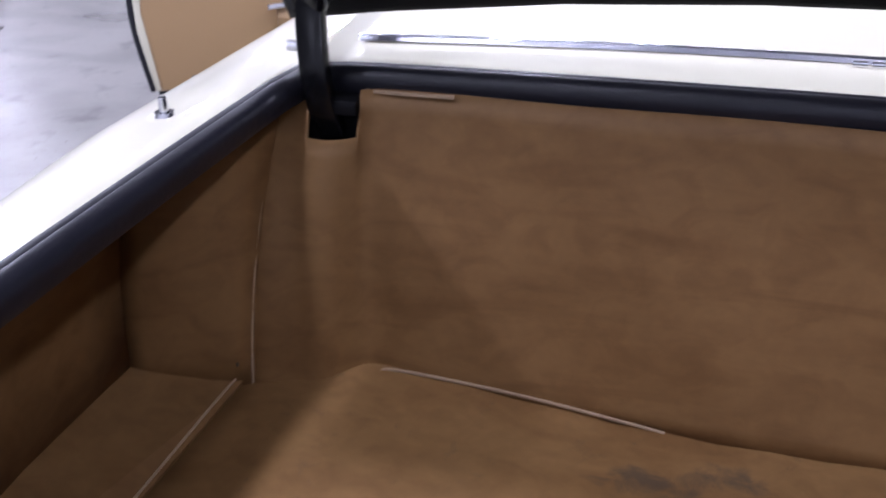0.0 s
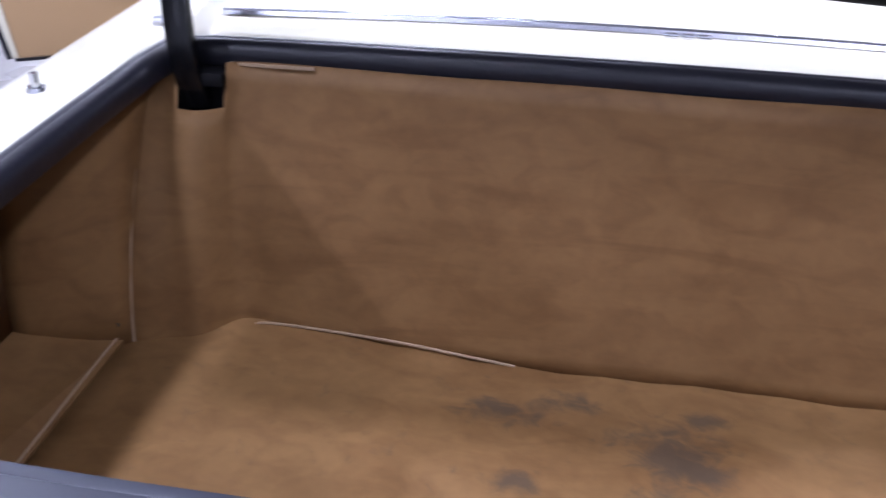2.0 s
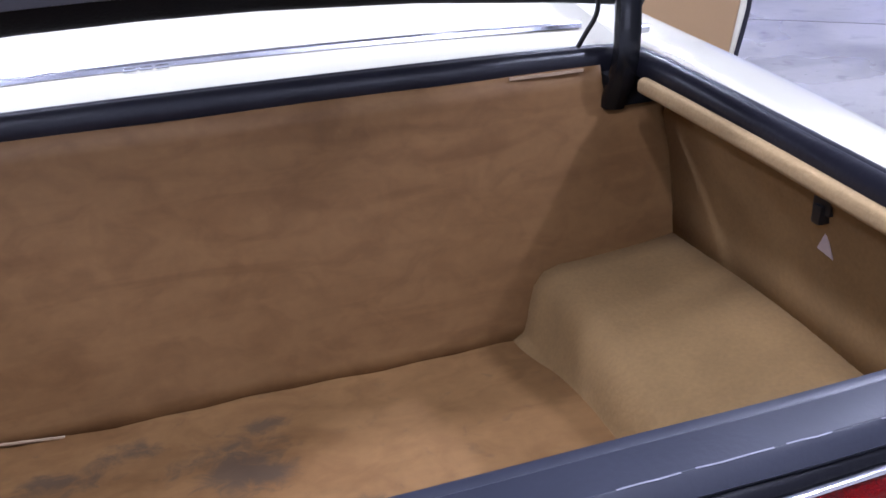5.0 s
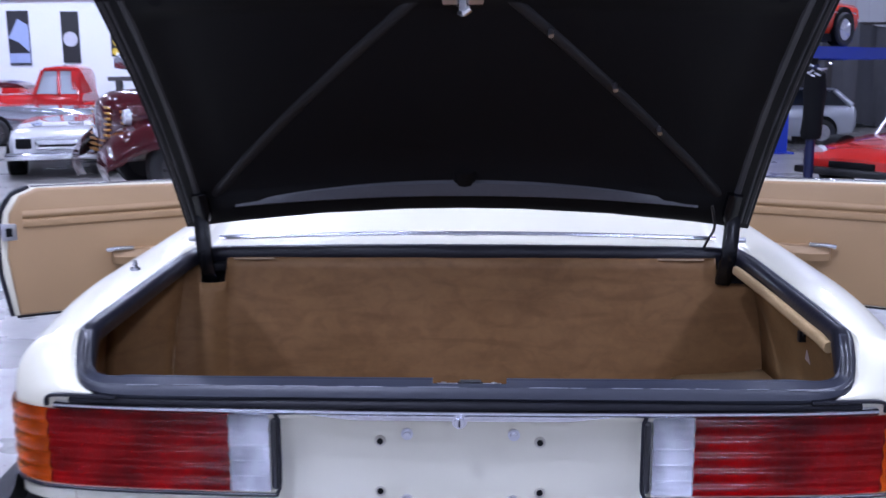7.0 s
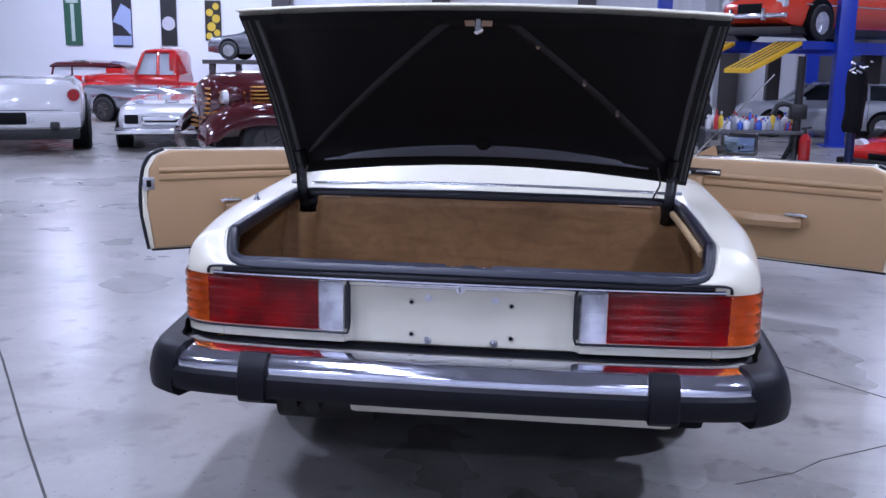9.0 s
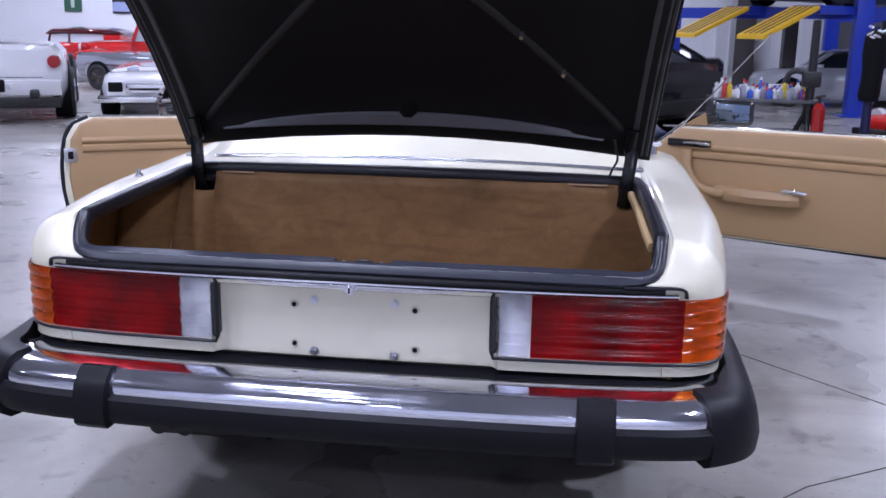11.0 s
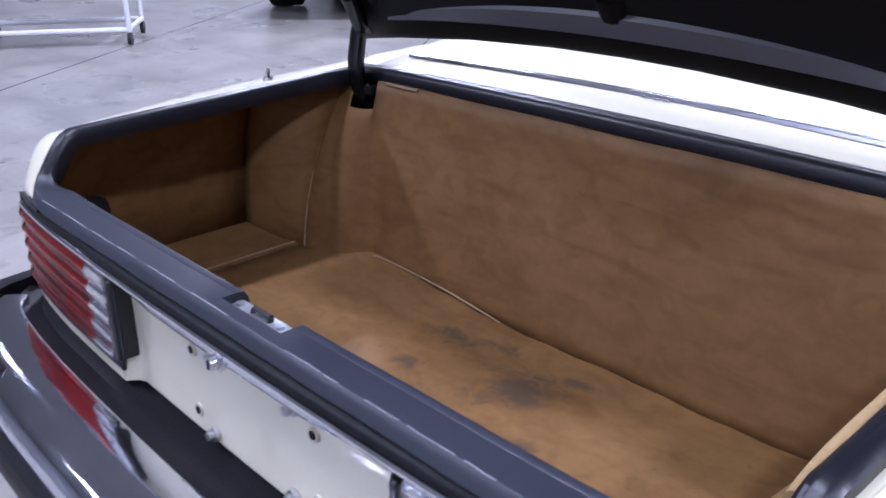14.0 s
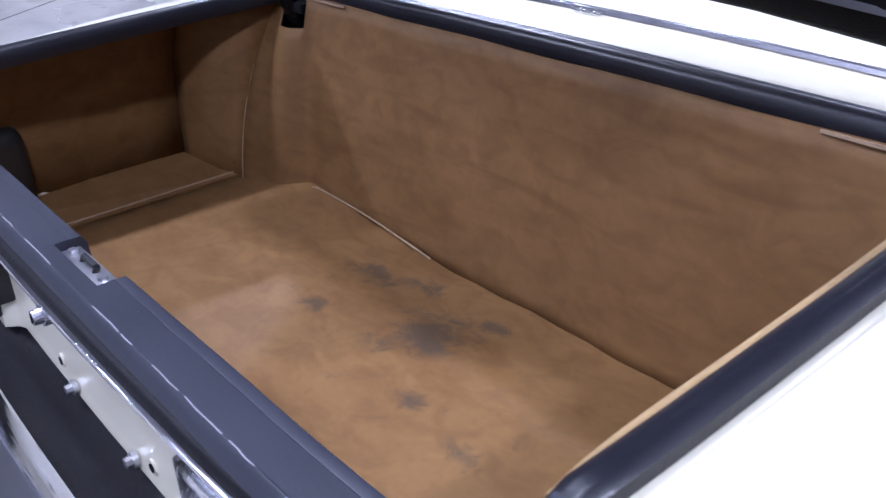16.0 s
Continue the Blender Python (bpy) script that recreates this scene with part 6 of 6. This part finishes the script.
vehicle("raised_roadster", "orange-red open roadster up on the blue lift", P_ORANGE, pose(6.55, 16.64, 1.732, 0, 0, math.degrees(math.atan2(-0.65, -0.76)) - 90),
        [(0.0, 0.60, 0.34, 0.66), (0.08, 0.70, 0.28, 0.74), (0.8, 0.75, 0.22, 0.78), (2.0, 0.76, 0.2, 0.78), (3.2, 0.75, 0.2, 0.77), (3.85, 0.70, 0.26, 0.72), (4.08, 0.60, 0.34, 0.62), (4.14, 0.5, 0.38, 0.55)],
        None, (0.68, 3.28), 0.30, 0.66, head=(0.55, 4.06, 0.60, 0.09), rim=BRIGHTRIM,
        bars=(("underside", BLACK, (-0.70, 0.70, 0.2, 3.95, 0.10, 0.235)), ("front_bumper", CHROME, (-0.74, 0.74, 4.12, 4.20, 0.36, 0.44)), ("overrider", CHROME, (-0.36, -0.30, 4.14, 4.24, 0.32, 0.52)), ("overrider", CHROME, (0.30, 0.36, 4.14, 4.24, 0.32, 0.52)), ("grille", DARKGAP, (-0.24, 0.24, 4.06, 4.17, 0.42, 0.60)), ("windscreen", DARKGLASS, (-0.6, 0.6, 2.4, 2.44, 0.78, 1.12)), ("folded_hood", BLACK, (-0.62, 0.62, 0.75, 1.3, 0.75, 0.90)), ("side_strip", CHROME, (0.762, 0.772, 0.3, 3.7, 0.58, 0.60)), ("side_strip", CHROME, (-0.772, -0.762, 0.3, 3.7, 0.58, 0.60))))

# wagon under the lift and a black car beside it
def estate_quarters(v):
    """Body-coloured windscreen and tail pillars and roof rails."""
    for sx in (-1, 1):
        for a, b, r in (((0.71, 3.02, 0.88), (0.56, 2.45, 1.30), 0.055), ((0.72, 0.12, 0.94), (0.57, 0.50, 1.30), 0.075), ((0.73, 1.15, 0.94), (0.585, 1.15, 1.31), 0.035), ((0.57, 0.5, 1.335), (0.57, 2.3, 1.345), 0.02)):
            bm = bmesh.new()
            rod(bm, (sx * a[0], a[1], a[2]), (sx * b[0], b[1], b[2]), r, r * 0.85, 10)
            part("roof_pillar", bm, P_ESTATE, v)
        bm = bmesh.new()
        box(bm, sx * 0.80, sx * 0.92, 2.62, 2.76, 0.92, 1.02, 0.03)
        part("door_mirror", bm, P_ESTATE, v)


P_ESTATE = mat("pale_silver_paint", (0.44, 0.46, 0.50), 0.3, 0.25, grain=0.05, scale=20, coat=0.6)
vehicle("parked_wagon", "silver estate car parked under the lift", P_ESTATE, heading(6.88, 16.0, -0.985, 0.12, 0.75),
        [(0.0, 0.7, 0.4, 0.88), (0.08, 0.8, 0.3, 0.95), (1.0, 0.85, 0.22, 0.96), (2.6, 0.85, 0.2, 0.93), (3.0, 0.85, 0.21, 0.90), (3.7, 0.83, 0.22, 0.84), (4.1, 0.78, 0.26, 0.74), (4.2, 0.66, 0.32, 0.62)],
        [(0.12, 0.72, 0.94, 0.50, 0.55, 1.30), (1.2, 0.74, 0.95, 1.3, 0.58, 1.34), (2.0, 0.74, 0.93, 2.0, 0.58, 1.34), (3.02, 0.70, 0.89, 2.4, 0.55, 1.29)], (0.8, 3.35), 0.31, 0.73, head=(0.6, 4.08, 0.6, 0.1),
        bars=(("bumper", P_ESTATE, (-0.80, 0.80, 4.1, 4.26, 0.30, 0.48)), ("door_gap", DARKGAP, (-0.861, -0.852, 1.16, 1.17, 0.34, 0.93)), ("door_gap", DARKGAP, (-0.861, -0.852, 2.1, 2.11, 0.34, 0.92))), extra=estate_quarters)
vehicle("parked_black_car", "black car in the shade under the lift", P_BLACK, heading(3.3, 16.9, -0.97, 0.1, 0.85),
        [(0.0, 0.72, 0.4, 0.85), (0.1, 0.84, 0.3, 0.94), (2.6, 0.88, 0.22, 0.93), (4.2, 0.82, 0.25, 0.8), (4.4, 0.7, 0.3, 0.65)],
        [(0.4, 0.72, 0.94, 1.0, 0.55, 1.26), (1.8, 0.74, 0.94, 1.8, 0.6, 1.34), (3.0, 0.70, 0.9, 2.4, 0.55, 1.26)], (0.85, 3.6), 0.32, 0.74)
vehicle("parked_black_coupe", "black coupe with bright wheels behind the bench", P_BLACK, heading(1.87, 9.63, -0.78, 0.62),
        [(0.0, 0.72, 0.36, 0.84), (0.1, 0.80, 0.28, 0.92), (2.4, 0.84, 0.2, 0.90), (4.0, 0.8, 0.24, 0.74), (4.2, 0.66, 0.3, 0.6)],
        [(0.4, 0.70, 0.92, 1.0, 0.52, 1.24), (1.8, 0.72, 0.91, 1.8, 0.56, 1.32), (2.9, 0.68, 0.87, 2.3, 0.52, 1.24)], (0.64, 3.3), 0.31, 0.72, rim=BRIGHTRIM,
        bars=(("side_strip", CHROME, (-0.858, -0.846, 0.2, 3.9, 0.30, 0.33)), ("side_strip", CHROME, (0.846, 0.858, 0.2, 3.9, 0.30, 0.33)), ("rear_bumper", BLACK, (-0.78, 0.78, -0.08, 0.1, 0.36, 0.52))))
# red roadster with round lamps, and the blue coupe
def open_screen(v):
    """Light windscreen frame and dark seats of the open car."""
    bm = bmesh.new()
    sweep(bm, spline([(-0.62, 2.3, 0.66), (-0.58, 2.12, 0.86), (-0.5, 2.06, 0.93), (0, 2.04, 0.95), (0.5, 2.06, 0.93), (0.58, 2.12, 0.86), (0.62, 2.3, 0.66)], 4), round_profile(0.04, 0.03, 0.01, 2), up=(0, 1, 0.2))
    part("screen_frame", bm, LAMPGLASS, v, "bright windscreen frame")
    for sx in (-1, 1):
        bm = bmesh.new()
        box(bm, sx * 0.08, sx * 0.56, 0.95, 1.1, 0.6, 0.90, 0.06)
        part("seat", bm, BLACK, v)


vehicle("red_sports_car", "red open sports car with round chrome headlamps", P_BRIGHTRED, heading(6.75, 10.35, -0.82, -0.57, 0.9),
        [(0.0, 0.6, 0.36, 0.60), (0.2, 0.74, 0.28, 0.66), (1.2, 0.78, 0.22, 0.68), (2.4, 0.78, 0.2, 0.66), (3.2, 0.76, 0.22, 0.58), (3.6, 0.68, 0.27, 0.50), (3.7, 0.55, 0.31, 0.43)],
        None, (0.75, 2.9), 0.29, 0.68, head=(0.56, 3.58, 0.45, 0.12),
        bars=(("front_bumper", BLACK, (-0.74, 0.74, 3.62, 3.78, 0.25, 0.34)), ("grille", DARKGAP, (-0.3, 0.3, 3.66, 3.73, 0.34, 0.42)), ("lamp_ring", CHROME, (-0.70, -0.62, 3.6, 3.66, 0.34, 0.56)), ("lamp_ring", CHROME, (0.62, 0.70, 3.6, 3.66, 0.34, 0.56))), extra=open_screen)


def twin_lamps(v):
    """Pairs of square lamps in dark recesses, and the wide bumper slot."""
    for sx in (-1, 1):
        bm = bmesh.new()
        box(bm, sx * 0.36, sx * 0.82, 4.08, 4.215, 0.475, 0.615, 0.012)
        recess = part("lamp_recess", bm, DARKGAP, v)
        for k in (0, 1):
            bm = bmesh.new()
            box(bm, sx * (0.38 + 0.22 * k), sx * (0.58 + 0.22 * k), 4.19, 4.222, 0.49, 0.60, 0.01)
            part("square_lamp", bm, SMOKELENS, recess)


SMOKELENS = mat("grey_lamp_lens", (0.10, 0.11, 0.11), 0.2, coat=0.5)
vehicle("blue_sports_car", "bright blue sports coupe with low wedge nose", P_BLUE, heading(8.28, 7.90, -0.83, -0.55),
        [(0.0, 0.7, 0.36, 0.82), (0.2, 0.85, 0.26, 0.92), (1.4, 0.9, 0.2, 0.9), (2.8, 0.9, 0.18, 0.86), (3.7, 0.90, 0.18, 0.74), (4.1, 0.88, 0.2, 0.655), (4.2, 0.85, 0.22, 0.62), (4.24, 0.80, 0.25, 0.46)],
        [(0.4, 0.72, 0.9, 1.1, 0.55, 1.18), (1.7, 0.74, 0.9, 1.8, 0.58, 1.26), (2.9, 0.7, 0.84, 2.3, 0.55, 1.2)], (0.85, 3.3), 0.33, 0.78,
        bars=(("bumper", P_BLUE, (-0.86, 0.86, 4.12, 4.34, 0.18, 0.44)), ("bumper_slot", DARKGAP, (-0.52, 0.52, 4.30, 4.346, 0.25, 0.40)), ("fog_lamp", SMOKELENS, (-0.30, -0.12, 4.33, 4.352, 0.29, 0.35)), ("fog_lamp", SMOKELENS, (0.12, 0.30, 4.33, 4.352, 0.29, 0.35)), ("splitter", BLACK, (-0.82, 0.82, 4.0, 4.32, 0.10, 0.19)), ("hood_scoop", P_BLUE, (-0.3, 0.3, 2.9, 3.4, 0.84, 0.90))), extra=twin_lamps)

# ---- work bench with bottles, vice stand, trolley ----
BENCHGREY = mat("bench_steel", (0.12, 0.12, 0.13), 0.5, 0.4, grain=0.3, scale=20)
bench = thing("work_bench", "dark steel work bench crowded with bottles", "work bench")
bm = bmesh.new()
box(bm, 2.05, 3.25, 9.0, 9.6, 0.54, 0.58, 0.006)
part("bench_top", bm, BENCHGREY, bench)
for x in (2.1, 3.2):
    for y in (9.05, 9.55):
        bm = bmesh.new()
        box(bm, x - 0.03, x + 0.03, y - 0.03, y + 0.03, 0, 0.54)
        part("bench_leg", bm, BENCHGREY, bench, smooth=False)
bm = bmesh.new()
box(bm, 2.1, 3.2, 9.05, 9.55, 0.18, 0.21)
part("bench_shelf", bm, BENCHGREY, bench, smooth=False)
cols = [("white", (0.7, 0.7, 0.72)), ("blue", (0.03, 0.1, 0.5)), ("red", (0.5, 0.03, 0.03)), ("yellow", (0.7, 0.5, 0.04)), ("grey", (0.3, 0.32, 0.36))]
BOT = {n: mat(n + "_bottle_plastic", c, 0.3, coat=0.3) for n, c in cols}
rnd = random.Random(4)
for i in range(30):
    n = rnd.choice(["white", "white", "blue", "red", "yellow", "grey", "white"])
    x, y = 2.12 + 0.072 * (i % 15) + rnd.uniform(-0.012, 0.012), 9.1 + 0.2 * (i // 15) + rnd.uniform(0, 0.12)
    h, r = rnd.uniform(0.09, 0.20), rnd.uniform(0.026, 0.042)
    b = thing("bottle", n + " plastic bottle standing on the work bench", "bottle", "bottles on the bench", pose(x, y, 0.58))
    bm = bmesh.new()
    pr = [(r * 0.96, 0), (r, 0.01), (r, h * 0.68), (r * 0.8, h * 0.78), (r * 0.35, h * 0.86), (r * 0.33, h)]
    loft(bm, [[(q * math.cos(2 * math.pi * k / 14), q * math.sin(2 * math.pi * k / 14), z) for k in range(14)] for q, z in pr], closed=True, caps=True)
    part("bottle_body", bm, BOT[n], b)
    bm = bmesh.new()
    rod(bm, (0, 0, h), (0, 0, h + 0.03), r * 0.42, seg=12)
    part("cap", bm, BOT[rnd.choice(["white", "blue", "red"])], b)
for x, y, w, h, n in ((2.45, 9.42, 0.16, 0.12, "yellow"), (2.85, 9.45, 0.2, 0.15, "white"), (3.1, 9.2, 0.12, 0.09, "red"), (2.2, 9.46, 0.14, 0.10, "grey")):
    bx = thing("carton", n + " cardboard carton on the work bench", "carton", "cartons on the bench", pose(x, y, 0.58, 0, 0, 14))
    bm = bmesh.new()
    box(bm, -w / 2, w / 2, -0.05, 0.05, 0, h, 0.004)
    part("carton_box", bm, BOT[n], bx)
    bm = bmesh.new()
    box(bm, -w * 0.32, w * 0.32, -0.053, -0.049, h * 0.3, h * 0.7)
    part("carton_label", bm, BOT["white" if n != "white" else "blue"], bx, smooth=False)
vs = thing("vice_stand", "black vice on a tall tripod stand beside the bench", "vice stand", at=pose(3.13, 9.1, 0))
bm = bmesh.new()
rod(bm, (0, 0, 0.3), (0, 0, 1.46), 0.05, 0.045)
for a in (0.3, 2.4, 4.5):
    rod(bm, (0, 0, 0.5), (0.25 * math.cos(a), 0.25 * math.sin(a), 0.0), 0.03)
part("tripod", bm, BLACK, vs)
bm = bmesh.new()
box(bm, -0.10, 0.10, -0.07, 0.07, 0.72, 0.90, 0.03)
part("vice", bm, BLACK, vs)
bm = bmesh.new()
sweep(bm, spline([(-0.05, -0.03, 0.86), (-0.16, -0.03, 0.90), (-0.25, -0.03, 0.87), (-0.29, -0.03, 0.77)], 4), round_profile(0.06, 0.06, 0.02, 2), up=(0, 1, 0.1))
part("vice_handle", bm, BLACK, vs)
jk = thing("red_canister", "red metal canister by the vice stand", "canister", at=pose(3.20, 8.92, 0))
bm = bmesh.new()
rod(bm, (0, 0, 0), (0, 0, 0.5), 0.07, seg=18)
rod(bm, (0, 0, 0.5), (0, 0, 0.56), 0.07, 0.03, 18)
part("canister_body", bm, P_RED, jk)
bm = bmesh.new()
rod(bm, (0, 0, 0.56), (0, 0, 0.62), 0.02)
rod(bm, (-0.05, 0, 0.62), (0.06, 0, 0.64), 0.015)
part("valve", bm, BLACK, jk)

tp = thing("tool_post", "dark upright post hung with black cloth and bright fittings", "post", at=pose(3.60, 8.55, 0))
bm = bmesh.new()
rod(bm, (0, 0, 0.02), (0, 0, 1.40), 0.05, 0.045, 16)
part("post", bm, LIFTDARK, tp)
bm = bmesh.new()
rod(bm, (0, 0, 0), (0, 0, 0.025), 0.2, 0.19, 24)
part("foot", bm, LIFTDARK, tp)
bm = bmesh.new()
loft(bm, [[((w + 0.012 * math.sin(5 * a + 9 * z)) * math.cos(a), -0.02 + 0.75 * w * math.sin(a), z) for a in [2 * math.pi * k / 20 for k in range(20)]] for w, z in ((0.04, 1.36), (0.10, 1.31), (0.115, 1.1), (0.10, 0.85), (0.11, 0.68), (0.09, 0.62))], closed=True, caps=True)
part("hung_cloth", bm, DARKGAP, tp, "black cloth hung over the post")
rnd = random.Random(12)
for k in range(9):
    bm = bmesh.new()
    x, z = rnd.uniform(-0.12, 0.10), rnd.uniform(1.24, 1.42)
    rod(bm, (x, -0.11, z), (x + rnd.uniform(0.02, 0.07), -0.12, z + rnd.uniform(-0.03, 0.03)), 0.011, 0.008, 10)
    part("fitting", bm, STEEL, tp, "bright metal fitting")

# grey sheet hung behind the estate car
dr = thing("hanging_sheet", "large grey sheet hung against the hall wall", "sheet")
bm = bmesh.new()
loft(bm, [[(x, 20.55 + 0.10 * math.sin(7 * x) + 0.05 * math.sin(17 * x + z), z + 0.10 * math.sin(1.7 * x)) for x in [6.2 + 0.12 * k for k in range(42)]] for z in (0.05, 0.6, 1.2, 1.8, 2.3)])
part("cloth", bm, mat("grey_sheet_cloth", (0.085, 0.085, 0.095), 0.6, grain=0.2, scale=6, stain=0.3, stain_scale=1.5), dr)
bm = bmesh.new()
rod(bm, (6.1, 20.5, 2.36), (11.2, 20.5, 2.36), 0.03, seg=10)
part("rail", bm, TRUSS, dr)
for x in (6.1, 11.2):
    bm = bmesh.new()
    rod(bm, (x, 20.5, 0), (x, 20.5, 2.36), 0.03, seg=10)
    part("rail_post", bm, TRUSS, dr)

TUBEWHITE = mat("white_painted_tube", (0.72, 0.72, 0.74), 0.35, grain=0.1, scale=20)
tr = thing("work_trolley", "white tubular trolley on castors", "trolley", at=pose(-7.0, 2.45, 0, 0, 0, 55))
for z in (0.12, 0.5):
    bm = bmesh.new()
    for a, b in (((-0.6, -0.3), (0.6, -0.3)), ((0.6, -0.3), (0.6, 0.3)), ((0.6, 0.3), (-0.6, 0.3)), ((-0.6, 0.3), (-0.6, -0.3))):
        rod(bm, (*a, z), (*b, z), 0.022)
    part("tube_frame", bm, TUBEWHITE, tr)
for x in (-0.6, 0.6):
    for y in (-0.3, 0.3):
        bm = bmesh.new()
        rod(bm, (x, y, 0.10), (x, y, 0.55), 0.022)
        part("tube_leg", bm, TUBEWHITE, tr)
        bm = bmesh.new()
        rod(bm, (x - 0.015, y, 0.05), (x + 0.015, y, 0.05), 0.05, seg=18)
        part("castor", bm, BLACK, tr)
bm = bmesh.new()
loft(bm, [[(x, y, z) for y, z in ((-0.30, 0.52), (-0.33, 0.7), (-0.2, 0.88), (0.1, 0.9), (0.3, 0.7), (0.3, 0.52))] for x in (-0.55, -0.45, 0.1, 0.5)], closed=True, caps=True)
part("covered_load", bm, mat("pale_blue_panel", (0.45, 0.55, 0.65), 0.3, grain=0.1, scale=10), tr, "pale blue car panel on the trolley")

st = thing("engine_stand", "grey tubular engine stand in front of the red car", "engine stand", at=pose(4.92, 8.2, 0, 0, 0, 30))
for nm, a, b in (("tube", (-0.44, 0.1, 0.0), (-0.20, 0, 0.86)), ("tube", (0.20, 0.1, 0.0), (0.20, 0, 0.86)), ("tube", (0.38, -0.1, 0.0), (0.21, 0, 0.84)), ("tube", (0.0, 0, 0.91), (0.20, 0, 0.86)), ("tube", (-0.20, 0, 0.86), (0.0, 0, 0.91)), ("tube", (-0.3, -0.4, 0.06), (-0.3, 0.4, 0.06)), ("tube", (0.3, -0.4, 0.06), (0.3, 0.4, 0.06))):
    bm = bmesh.new()
    rod(bm, a, b, 0.022)
    part(nm, bm, ALLOY, st)
